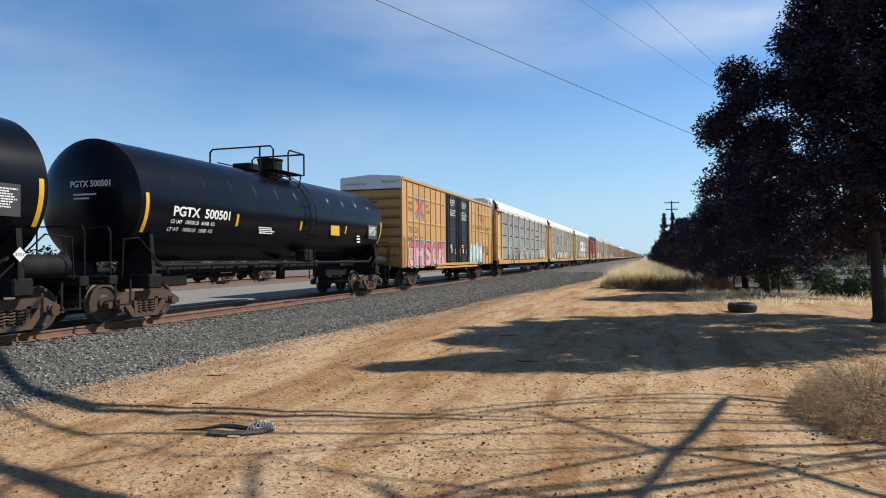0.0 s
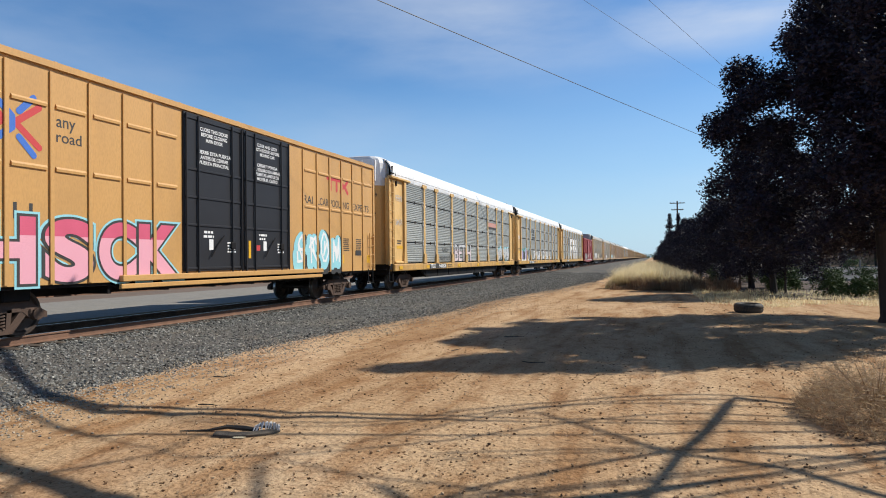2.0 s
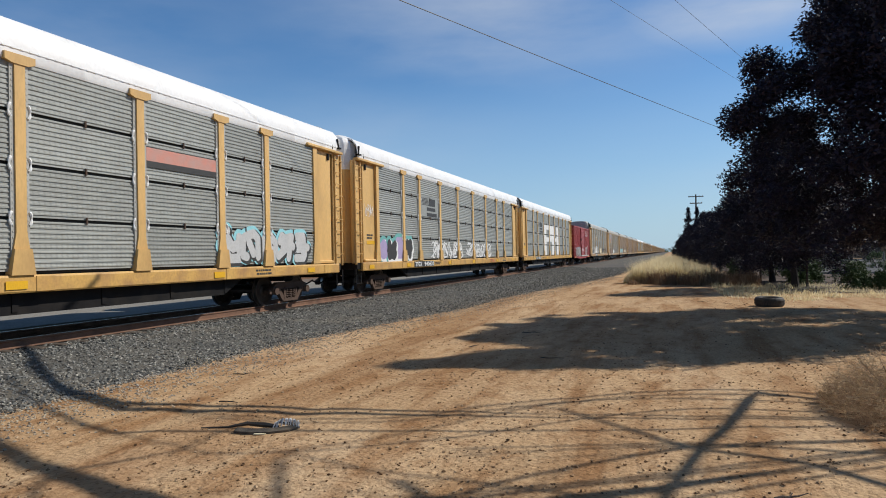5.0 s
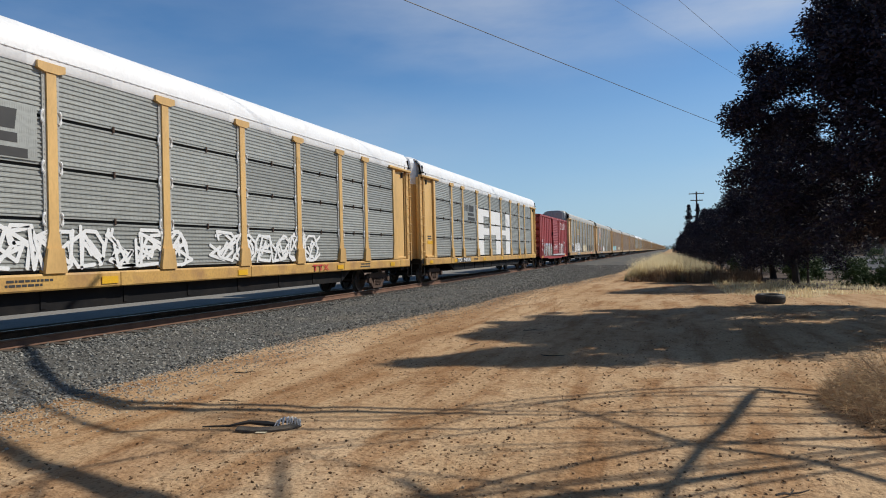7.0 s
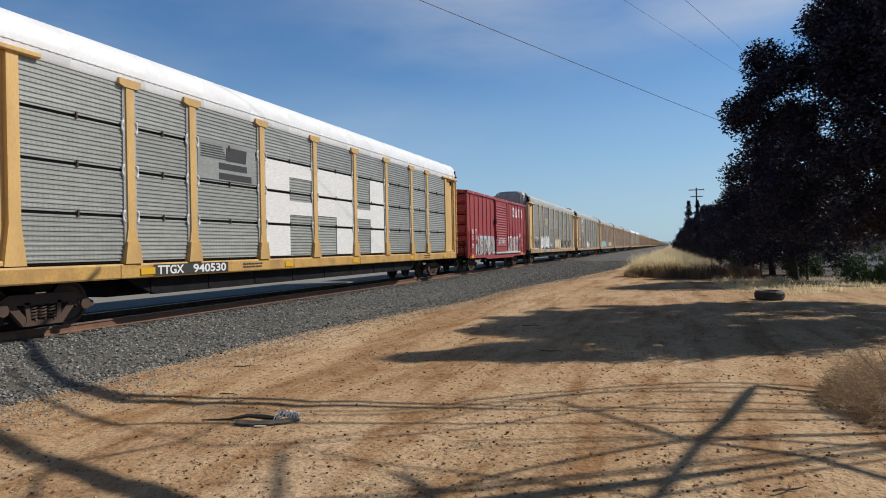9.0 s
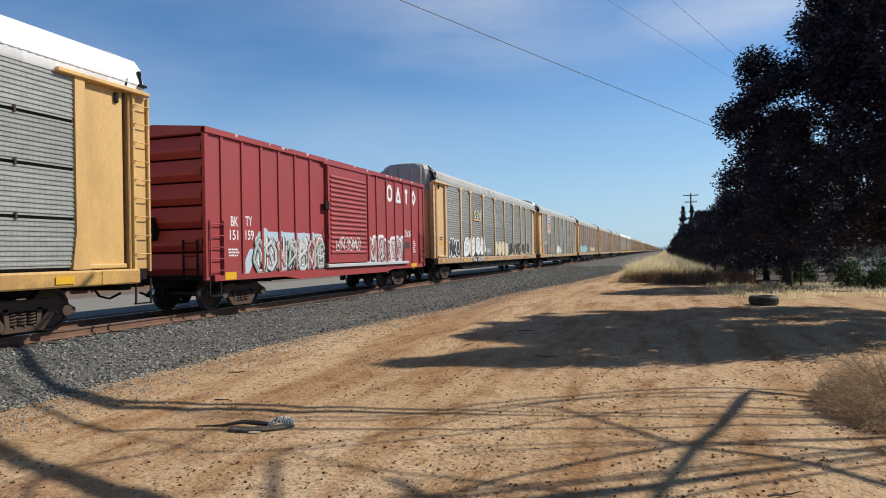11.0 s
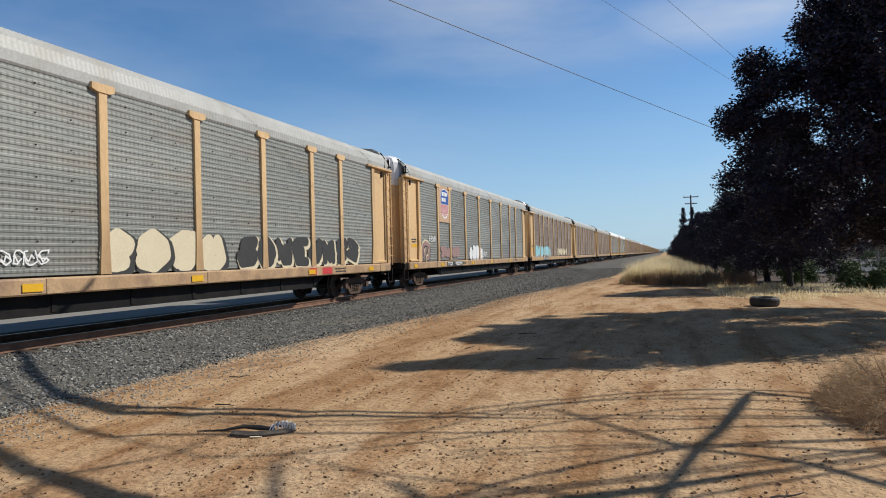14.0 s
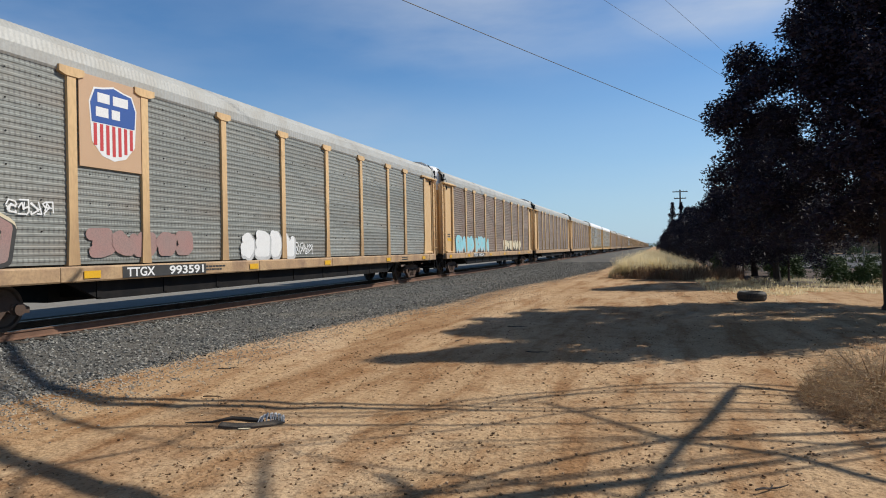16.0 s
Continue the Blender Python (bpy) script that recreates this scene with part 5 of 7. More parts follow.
    part("crossover_board", Shape().box(-1.45, 1.3, -0.28, 0.0, 1.0, 1.05), BLACK, car)
    # writing
    X = 1.563
    for words, y, z, h, w, mat in (("next", 0.95, 4.05, 0.19, 0.6, BLACK_PAINT), ("load", 0.95, 3.75, 0.24, 0.58, BLACK_PAINT), ("any", 3.62, 4.0, 0.24, 0.45, BLACK_PAINT), ("road", 3.62, 3.78, 0.22, 0.6, BLACK_PAINT),
                                   ("TB", 0.9, 2.68, 0.3, 0.62, BLACK_PAINT), ("OX", 1.75, 2.68, 0.3, 0.62, BLACK_PAINT), ("64", 0.9, 2.24, 0.3, 0.55, BLACK_PAINT), ("27", 1.75, 2.24, 0.3, 0.55, BLACK_PAINT), ("11", 2.7, 2.24, 0.3, 0.4, BLACK_PAINT),
                                   ("RAI", 13.85 - 0.6, 3.35, 0.26, 0.62, BLACK_PAINT), ("LCAR", 14.22, 3.35, 0.26, 0.8, BLACK_PAINT), ("POOL", 15.15, 3.35, 0.26, 0.82, BLACK_PAINT), ("ING", 16.1, 3.35, 0.26, 0.6, BLACK_PAINT), ("EXPERTS", 17.05, 3.35, 0.26, 1.5, BLACK_PAINT)):
        lettering(words, X, y, z, h, w, mat, car, 0.008, "black lettering")
    s1, s2 = Shape(), Shape()
    cy, cz = 2.62, 4.0
    strokes_to(s1, [[(cy - 0.62, cz + 0.42), (cy - 0.1, cz + 0.02), (cy - 0.62, cz - 0.36)], [(cy + 0.62, cz + 0.36), (cy + 0.12, cz), (cy + 0.62, cz - 0.4)]], 0.13, X, None)
    strokes_to(s2, [[(cy - 0.5, cz + 0.58), (cy + 0.06, cz + 0.1), (cy + 0.06, cz - 0.1), (cy - 0.5, cz - 0.55)], [(cy + 0.5, cz + 0.52), (cy + 0.2, cz + 0.22)], [(cy + 0.5, cz - 0.56), (cy + 0.2, cz - 0.26)]], 0.13, X + 0.003, None)
    part("emblem", s1, SIGN_RED, car, "red and blue crossed emblem")
    part("emblem", s2, material("emblem_blue", (0.05, 0.16, 0.55), 0.5), car)
    s = Shape()
    strokes_to(s, [[(14.95, 4.38), (16.05, 4.38)], [(15.2, 4.38), (15.2, 3.98)], [(15.68, 4.38), (15.68, 3.98)], [(16.0, 4.38), (16.25, 4.18), (16.0, 3.96)], [(16.6, 4.4), (16.35, 4.18), (16.6, 3.96)]], 0.15, X, None)
    part("emblem", s, SIGN_RED, car, "faded red emblem")
    for k, (y, z) in enumerate(((16.2, 2.2), (17.3, 2.2))):
        bars(car, X, y, z, 0.55, 7, 0.045, BLACK_PAINT, "small black stencilling", 80 + k)
    part("data_plate", Shape().box(X, X + 0.006, 17.25, 17.8, 1.6, 1.78), BLACK_PAINT, car)
    for y in (12.7, 16.15, 18.35):
        part("reflector_strip", Shape().box(X, X + 0.006, y, y + 0.1 if y < 18 else y + 0.35, 1.3, 1.62), ORANGE_MARK, car, "yellow reflective strip")
    letter_tag(car, X, 1.04, 1.25, (("O", 0.95, 1.92), ("H", 2.02, 3.15), ("S", 3.35, 4.5), ("C", 4.65, 5.7), ("K", 5.78, 7.1)), PINK, BLACK_PAINT, CYAN, "pink and crimson sprayed block letter", CRIMSON, 0.05)
    graffiti(car, X, 12.5, 1.05, 3.4, 1.4, 4, CYAN, BLACK_PAINT, "pale blue block form with a dark edge", 92, 0.9, None, WHITE_PAINT)
    end_lettering("EXCESS HEIGHT CAR", -1.4, -0.034, 4.95, 0.1, 1.2, BLACK_PAINT, car)
    end_lettering("TBOX 642711", 0.55, -0.034, 5.02, 0.13, 0.9, BLACK_PAINT, car)
    for z in (2.85, 3.3, 3.75, 4.2):
        s = Shape()
        for j in range(2):
            s.box(-0.3, 0.35, -0.013, -0.011, z - 0.05 - 0.05 * j, z - 0.02 - 0.05 * j)
        part("stencil", s, BLACK_PAINT, car)
    for y in (2.6, 16.5):
        add_truck(car, y)
    add_couplers(car, L)
    return car


placed(box_car(), 29.4)


def red_car():
    car = thing("boxcar", "weathered red boxcar with a louvred door and silver tags", "freight car", "cars of the train")
    A, L, TOP = 1.45, 17.55, 4.72  # near end, far end, eaves
    part("body", Shape().box(-1.56, 1.56, A + 0.1, L - 0.1, 0.98, TOP), RED, car, "weathered red steel body")
    for y in (A, L - 0.14):
        for x in (-1.6, 1.5):
            part("corner_post", Shape().box(x, x + 0.1, y, y + 0.14, 0.85, TOP + 0.05, 0.012), RED, car)
    rib = Shape().plate([(-0.05, 1.0), (0.05, 1.0), (0.05, TOP - 0.08), (-0.05, TOP - 0.08)], 1.55, 1.6).mesh("side_rib", RED)
    for y in (2.15, 3.05, 3.96, 4.88, 5.81, 6.75, 12.02, 13.02, 13.95, 14.94, 15.92, 16.87):
        part("side_rib", rib, None, car, at=pose(0, y, 0))
    ends = corrugated_end(1.48, 1.0, 4.6, 0.6, 0.13, RED)
    for m in (Matrix.Translation((0, A + 0.1, 0)), Matrix.Translation((0, L - 0.1, 0)) @ Matrix.Diagonal((1, -1, 1, 1))):
        part("end_wall", ends, None, car, "ribbed red end", at=m)
    s = Shape()
    s.prism([(-1.63, TOP - 0.1), (1.63, TOP - 0.1), (1.63, TOP + 0.05), (0, TOP + 0.2), (-1.63, TOP + 0.05)], A, L)
    part("roof", s, RED, car, "red roof with chipped edge")
    rng = random.Random(4)
    for k in range(14):  # bare chips along the roof edge
        y, w = rng.uniform(A + 0.2, L - 0.5), rng.uniform(0.06, 0.3)
        part("paint_chip", Shape().plate([(y, TOP + 0.04), (y + w * 0.3, TOP - 0.03 - 0.1 * w), (y + w * 0.7, TOP - 0.01), (y + w, TOP + 0.04)], 1.63, 1.634), PALE, car)
    door = part("door", Shape().box(1.56, 1.64, 7.75, 11.1, 1.18, 4.55, 0.01), RED, car, "louvred red sliding door")
    for k in range(17):
        z = 1.5 + k * 0.165
        s = Shape()
        s.prism([(1.635, z), (1.68, z + 0.02), (1.68, z + 0.05), (1.635, z + 0.11)], 8.0, 10.85)
        part("louvre", s, RED, door)
    for y in (7.75, 10.98):
        part("door_stile", Shape().box(1.635, 1.69, y, y + 0.12, 1.18, 4.55, 0.01), RED, door)
    part("door_handle", Shape().tube([(1.7, 7.72, 2.0), (1.73, 7.6, 2.3), (1.7, 7.72, 2.5)], 0.02, 6).box(1.64, 1.72, 7.5, 7.8, 3.0, 3.3, 0.02), BLACK, door)
    part("door_track", Shape().box(1.56, 1.7, 7.7, 15.2, 1.02, 1.14, 0.015), PALE, car, "pale door track")
    part("door_track", Shape().box(1.56, 1.68, 7.5, 11.4, 4.55, 4.64, 0.015), RED, car)
    s = Shape()
    s.plate([(1.8, 0.98), (1.8, 0.82), (5.2, 0.82), (5.9, 0.72), (12.9, 0.72), (13.6, 0.82), (17.2, 0.82), (17.2, 0.98)], 1.5, 1.6)
    part("side_sill", s, RED, car, "red side sill")
    s = Shape()
    s.box(-1.5, 1.5, A + 0.1, L - 0.1, 0.86, 0.99)
    s.box(-0.35, 0.35, A + 0.3, L - 0.3, 0.66, 0.9)
    for y in (3.55, 15.2):
        s.box(-1.3, 1.3, y - 0.3, y + 0.3, 0.66, 0.9, 0.03)
    for k in range(6):
        s.box(-1.4, 1.4, 4.6 + k * 1.6, 4.7 + k * 1.6, 0.7, 0.9)
    part("underframe", s, BLACK, car, "black underframe")
    for ya, yb in ((A + 0.12, A + 0.7), (L - 0.75, L - 0.15)):
        lad = part("ladder", Shape().box(1.62, 1.65, ya, ya + 0.04, 1.0, 2.4).box(1.62, 1.65, yb - 0.04, yb, 1.0, 2.4), RED, car)
        for k in range(5):
            part("rung", Shape().tube([(1.64, ya, 1.1 + 0.3 * k), (1.64, yb, 1.1 + 0.3 * k)], 0.015, 6), RED, lad)
        part("step", STEP_BLACK, None, car, "black sill step", at=pose(1.56, (ya + yb) / 2, 0.95))
    lad = part("end_ladder", Shape().box(0.95, 0.99, A - 0.1, A - 0.06, 1.0, 1.9).box(1.38, 1.42, A - 0.1, A - 0.06, 1.0, 1.9), BLACK, car)
    for k in range(3):
        part("rung", Shape().tube([(0.95, A - 0.09, 1.15 + 0.33 * k), (1.42, A - 0.09, 1.15 + 0.33 * k)], 0.014, 6), BLACK, lad)
    part("brake_box", Shape().box(-0.6, 0.1, A - 0.2, A + 0.05, 1.9, 2.5, 0.03), BLACK, car)
    X = 1.563
    for words, y, z, w in (("BK", 2.53, 2.27, 0.33), ("TY", 3.19, 2.3, 0.31), ("151", 2.48, 1.9, 0.37), ("159", 3.18, 1.91, 0.39)):
        lettering(words, X, y, z, 0.27, w, WHITE_PAINT, car, 0.012, "white reporting mark")
    bars(car, X, 2.4, 1.62, 0.5, 3, 0.05, WHITE_PAINT, "small white stencilling", 100)
    bars(car, X, 15.9, 2.0, 0.5, 6, 0.06, WHITE_PAINT, "small white stencilling", 101)
    # the four bold white blocks of the sign on the upper side
    for k, (y, lines) in enumerate(((13.2, [[(0.42, 0.44), (0.3, 0.56), (0.1, 0.56), (0.0, 0.44), (0.0, 0.12), (0.1, 0.0), (0.32, 0.0), (0.42, 0.12), (0.42, 0.44)]]),
                                    (14.15, [[(0.0, 0.0), (0.21, 0.56), (0.42, 0.0), (0.0, 0.0)]]), (15.1, [[(0.21, 0.56), (0.21, 0.0)], [(0.12, 0.5), (0.3, 0.5)]]),
                                    (16.0, [[(0.21, 0.0), (0.42, 0.28), (0.21, 0.56), (0.0, 0.28), (0.21, 0.0)]]))):
        s = Shape()
        strokes_to(s, [[(y + a, 3.75 + b) for a, b in line] for line in lines], 0.15, X, None)
        part("sign_block", s, WHITE_PAINT, car, "bold white painted block")
    cloud = Shape()
    rng = random.Random(8)
    strokes_to(cloud, [[(rng.uniform(3.9, 7.4), rng.choice((1.25, 1.95, 2.05)) + rng.uniform(-0.15, 0.1)) for _ in range(1)] for _ in range(26)] + [[(3.2, 1.1), (3.45, 1.5)], [(3.9, 2.0), (7.4, 2.0)]], 0.34, X, None)
    part("graffiti", cloud, PALE_BLUE, car, "pale blue sprayed cloud")
    dull_green = material("grey_green_spray", (0.20, 0.29, 0.23), 0.6, tint=(0.35, 0.36, 0.34), scale=3, amount=0.7)
    dull_rose = material("dusty_rose_spray", (0.40, 0.22, 0.21), 0.6, tint=(0.45, 0.38, 0.36), scale=3, amount=0.7)
    graffiti(car, X + 0.006, 3.6, 1.0, 4.0, 1.1, 6, (PALE, dull_rose, PALE, dull_green), BLACK_PAINT, "silver, rose and green sprayed form", 111, 0.55, None, WHITE_PAINT)
    graffiti(car, X + 0.024, 3.5, 0.95, 4.1, 1.05, 7, (dull_green, PALE, dull_rose), BLACK_PAINT, "tangled silver and green sprayed form", 115, 0.34, None, WHITE_PAINT)
    graffiti(car, X, 11.2, 1.1, 3.6, 1.1, 5, (PALE, PALE, dull_rose), BLACK_PAINT, "silver sprayed form with black edge", 112, 0.6, WHITE_PAINT, RED)
    graffiti(car, X, 15.0, 2.2, 0.8, 0.35, 3, WHITE_PAINT, None, "thin white scrawl", 113, 0.2)
    graffiti(car, 1.685, 8.3, 1.6, 1.9, 0.5, 6, WHITE_PAINT, None, "thin white scrawl", 114, 0.15)
    part("panel_label", Shape().box(X, X + 0.006, 14.98, 15.6, 1.7, 1.98), BLACK_PAINT, car)
    part("reflector_strip", Shape().box(1.602, 1.608, 2.2, 2.68, 0.84, 1.04), ORANGE_MARK, car, "yellow reflective strip")
    part("reflector_strip", Shape().box(1.602, 1.608, 15.7, 16.4, 0.86, 1.02), ORANGE_MARK, car, "yellow reflective strip")
    for y in (3.55, 15.2):
        add_truck(car, y)
    add_couplers(car, L, A)
    return car


placed(red_car(), 136.4)


# ---- trees ----
BARK = material("dark_bark", (0.055, 0.042, 0.036), 0.9, tint=(0.03, 0.024, 0.02), scale=8, amount=0.7, fine=40, bump=0.6, stretch=(1, 1, 0.25))
# plum tones with backlit shade and blue sky sheen put into the colour
SHADED_PLUM = island_material("shaded_plum_leaves", [(0.013, 0.011, 0.021), (0.019, 0.014, 0.030), (0.026, 0.020, 0.037), (0.015, 0.016, 0.024)], 0.6, spec=0.3)
GREEN = island_material("dull_green_leaves", [(0.035, 0.065, 0.018), (0.06, 0.10, 0.028), (0.09, 0.13, 0.04)], 0.6)
STRAW = island_material("dry_straw", [(0.70, 0.59, 0.35), (0.82, 0.73, 0.48), (0.60, 0.48, 0.27), (0.88, 0.81, 0.58)], 0.8, 0.6)
# browns that stand in for tree shade on the straw's near foot
STRAW_SHADE = island_material("straw_shade_brown", [(0.22, 0.14, 0.09), (0.32, 0.21, 0.13), (0.16, 0.10, 0.065), (0.44, 0.33, 0.21)], 0.9)
TWIG = island_material("dry_brown_twigs", [(0.38, 0.25, 0.15), (0.52, 0.37, 0.22), (0.62, 0.48, 0.30), (0.28, 0.18, 0.11)], 0.85, 0.3)


def leaves_mesh(name, centres, per, spread, size, mat, seed, flat=0.6):
    """Small pointed leaves in clumps about the given centres."""
    rng = np.random.RandomState(seed)
    c = np.repeat(np.array(centres), per, 0)
    n = len(c)
    off = rng.normal(size=(n, 3))
    off *= (spread * rng.uniform(0.2, 1.0, (n, 1)) / np.linalg.norm(off, axis=1, keepdims=True))
    p = c + off
    d = rng.normal(size=(n, 3))
    d[:, 2] *= flat
    d /= np.linalg.norm(d, axis=1, keepdims=True)
    e = np.cross(d, rng.normal(size=(n, 3)))
    e /= np.linalg.norm(e, axis=1, keepdims=True)
    s = size * rng.uniform(0.6, 1.3, (n, 1))
    v = np.stack([p - d * s, p + e * s * 0.45 - d * s * 0.1, p + d * s, p - e * s * 0.45 - d * s * 0.1], 1).reshape(-1, 3)
    me = bpy.data.meshes.new(name)
    me.from_pydata(v.tolist(), [], np.arange(4 * n).reshape(-1, 4).tolist())
    me.materials.append(mat)
    return me


def leafy_tree(seed, height, radius, low, clumps, per, label):
    rng = random.Random(seed)
    tree = thing("tree", label, "tree", "row of dark trees")
    s = Shape()
    fork = low + 0.5
    lean = rng.uniform(-0.2, 0.2)
    s.tube([(0, 0, -0.1), (0.02, 0, 0.15), (lean * 0.4, 0, fork * 0.6), (lean, 0, fork), (lean * 1.2, 0, height * 0.55), (lean, 0, height * 0.9)], [0.24, 0.17, 0.14, 0.13, 0.07, 0.015], 10)
    centres = []
    for k in range(9):
        a = 2 * math.pi * k / 9 + rng.uniform(-0.3, 0.3)
        z0 = fork + rng.uniform(-0.3, height * 0.35)
        r = radius * rng.uniform(0.6, 0.95)
        z1 = z0 + rng.uniform(0.5, height * 0.35)
        s.tube([(lean, 0, z0), (lean + 0.35 * r * math.cos(a), 0.35 * r * math.sin(a), z0 + 0.55 * (z1 - z0)), (lean + r * math.cos(a), r * math.sin(a), z1)], [0.07, 0.045, 0.01], 6)
    part("trunk", s, BARK, tree, "dark bark trunk and limbs")
    while len(centres) < clumps:
        u = rng.uniform(0, 1)
        z = low + (height - low) * u
        prof = radius * max(0.0, math.sin(math.pi * (0.28 + 0.71 * u))) ** 1.1
        a, q = rng.uniform(0, 2 * math.pi), math.sqrt(rng.uniform(0.12, 1))
        bump = 1 + 0.13 * math.sin(3 * a + seed) * math.sin(5 * u + seed) + 0.10 * math.sin(7 * a + 2 * seed + 9 * u)
        centres.append((lean + prof * bump * q * math.cos(a), prof * bump * q * math.sin(a), z + rng.uniform(-0.2, 0.2)))
    part("crown", leaves_mesh("crown", centres, per, 0.46, 0.056, SHADED_PLUM, seed), None, tree, "plum-purple foliage with backlit shade and sky sheen in its colour")
    return tree


t1 = leafy_tree(3, 10.2, 4.2, 2.1, 600, 400, "tall dark plum-leaved tree beside the dirt lot")
t1.matrix_basis = pose(5.75, 19.8, 0)
t2 = leafy_tree(8, 7.6, 3.1, 1.0, 330, 260, "dark plum-leaved tree in a row by a parking lot")
t2.matrix_basis = pose(5.1, 32.4, 0)
t3 = leafy_tree(13, 6.2, 2.6, 0.8, 250, 200, "dark plum-leaved tree in a row by a parking lot")
t3.matrix_basis = pose(5.0, 38.6, 0)
t0 = leafy_tree(17, 10.4, 1.9, 3.2, 250, 320, "tall dark plum-leaved tree beside the dirt lot")
t0.matrix_basis = pose(5.6, 16.2, 0)
for x, y, a in ((22.0, 112.0, 300), (31.0, 111.0, 20), (40.0, 113.0, 80), (50.0, 110.0, 160), (60.0, 96.0, 210)):
    copy_thing(t1, pose(x, y, 0, 0, 0, a))
for k, (x, y, a) in enumerate(((4.7, 45.0, 70), (4.2, 51.5, 200), (3.8, 58.5, 310), (3.5, 66.0, 20), (3.3, 74.0, 150), (3.1, 83.0, 260), (2.9, 94.0, 80), (2.7, 106.0, 10), (2.6, 119.0, 190), (2.6, 133.0, 40), (2.8, 150.0, 100))):
    copy_thing(t3, pose(x, y, 0, 0, 0, a) @ Matrix.Scale(0.84 - 0.008 * k + 0.09 * math.sin(2.1 * k), 4))


def conifer(x, y, height, seed):
    """A narrow dark spire with drooping tiers."""
    rng = random.Random(seed)
    tree = thing("conifer", "tall narrow dark conifer behind the row of trees", "tree", at=pose(x, y, 0))
    part("trunk", Shape().tube([(0, 0, -0.1), (0, 0, height * 0.6), (0, 0, height)], [0.2, 0.12, 0.02], 8), BARK, tree)
    c = []
    for k in range(170):
        u = rng.random()
        tier = 0.65 + 0.35 * math.cos(u * 50)
        r, a = 2.3 * (1 - u) * tier * math.sqrt(rng.random()), rng.uniform(0, 6.283)
        c.append((r * math.cos(a), r * math.sin(a), 0.8 + (height - 0.8) * u))
    part("crown", leaves_mesh("crown", c, 50, 0.3, 0.08, SHADED_PLUM, seed), None, tree, "dark drooping foliage")


conifer(2.7, 110.0, 8.4, 51)
conifer(4.2, 116.0, 8.8, 52)


# unseen leafless tree at the camera's right, added so its limbs shadow the lot
def bare_tree():
    tree = thing("bare_tree", "unseen leafless grey tree with long limbs set to cast shadows on the lot", "tree")
    dx, dy = SUN.x / SUN.z, SUN.y / SUN.z
    fork = Vector((8.3, 10.9, 4.6))
    part("trunk", Shape().tube([(8.6, 11.0, -0.1), (8.55, 11.0, 0.4), (8.4, 10.9, 2.5), fork], [0.3, 0.22, 0.17, 0.14], 12), BARK, tree)
    # each limb: thickness, height at its two ends, and the places over which it passes, as the sun casts it
    limbs = []

    def limb(r, h0, h1, *shade):
        limbs.append((r, h0, h1, shade))

    limb(0.030, 6.5, 9.8, (1.45, 9.06), (0.48, 8.95), (-0.52, 8.46), (-1.88, 7.6), (-2.8, 6.71), (-4.0, 6.37), (-5.5, 6.36), (-7.8, 6.88))
    limb(0.026, 6.8, 9.5, (1.37, 8.73), (0.2, 8.6), (-1.37, 7.73), (-2.74, 6.57), (-3.9, 6.21), (-5.36, 6.2))
    limb(0.024, 6.3, 9.0, (1.35, 8.43), (0.01, 8.3), (-1.12, 7.85), (-1.78, 7.21), (-2.54, 6.09), (-3.39, 5.21))
    limb(0.024, 6.0, 8.5, (1.38, 7.96), (0.12, 7.79), (-1.01, 7.0), (-2.04, 6.06), (-3.38, 5.2), (-4.44, 5.13), (-6.4, 5.65))
    limb(0.028, 5.2, 8.0, (3.0, 6.6), (1.75, 6.51), (0.57, 6.41), (0.1, 6.4), (-0.88, 6.08), (-1.92, 5.72))
    limb(0.022, 5.4, 8.0, (0.3, 6.3), (-0.15, 6.25), (-0.86, 5.96), (-1.86, 5.51))
    limb(0.065, 6.8, 7.4, (0.92, 8.89), (0.48, 7.12), (0.21, 6.25), (-0.08, 5.0), (-0.3, 4.0))
    limb(0.045, 5.0, 8.2, (2.7, 4.7), (1.5, 5.6), (0.96, 6.05), (0.19, 6.25), (-0.42, 6.77), (-1.27, 7.54))
    limb(0.035, 6.4, 8.0, (0.1, 6.3), (-0.46, 5.82), (-1.18, 5.09), (-1.56, 4.61), (-1.9, 4.1))
    limb(0.026, 6.2, 8.6, (-0.2, 4.8), (-0.51, 4.88), (-1.27, 4.91), (-1.68, 4.98), (-2.33, 4.98), (-3.32, 5.2))
    limb(0.13, 6.0, 9.5, (-2.7, 3.5), (-3.67, 3.89), (-4.48, 4.1), (-5.11, 4.28), (-5.89, 4.58), (-6.9, 5.0))
    limb(0.026, 6.8, 9.2, (-4.0, 3.2), (-4.85, 4.06), (-4.53, 4.74), (-4.34, 5.1), (-4.4, 5.6), (-4.33, 6.12))
    limb(0.045, 8.0, 9.6, (-2.6, 3.9), (-2.78, 4.23), (-3.32, 5.11))
    limb(0.055, 7.6, 8.8, (-1.5, 4.2), (-1.69, 4.51), (-2.07, 4.84))
    limb(0.10, 8.6, 10.8, (-6.2, 6.3), (-7.8, 6.88), (-9.8, 8.0), (-12.36, 9.63))
    limb(0.075, 8.4, 10.6, (-6.6, 6.55), (-8.6, 7.3), (-10.4, 8.2))
    limb(0.04, 8.2, 10.2, (-5.52, 5.4), (-6.53, 5.75), (-8.0, 6.46), (-9.6, 7.3))
    rng = random.Random(9)
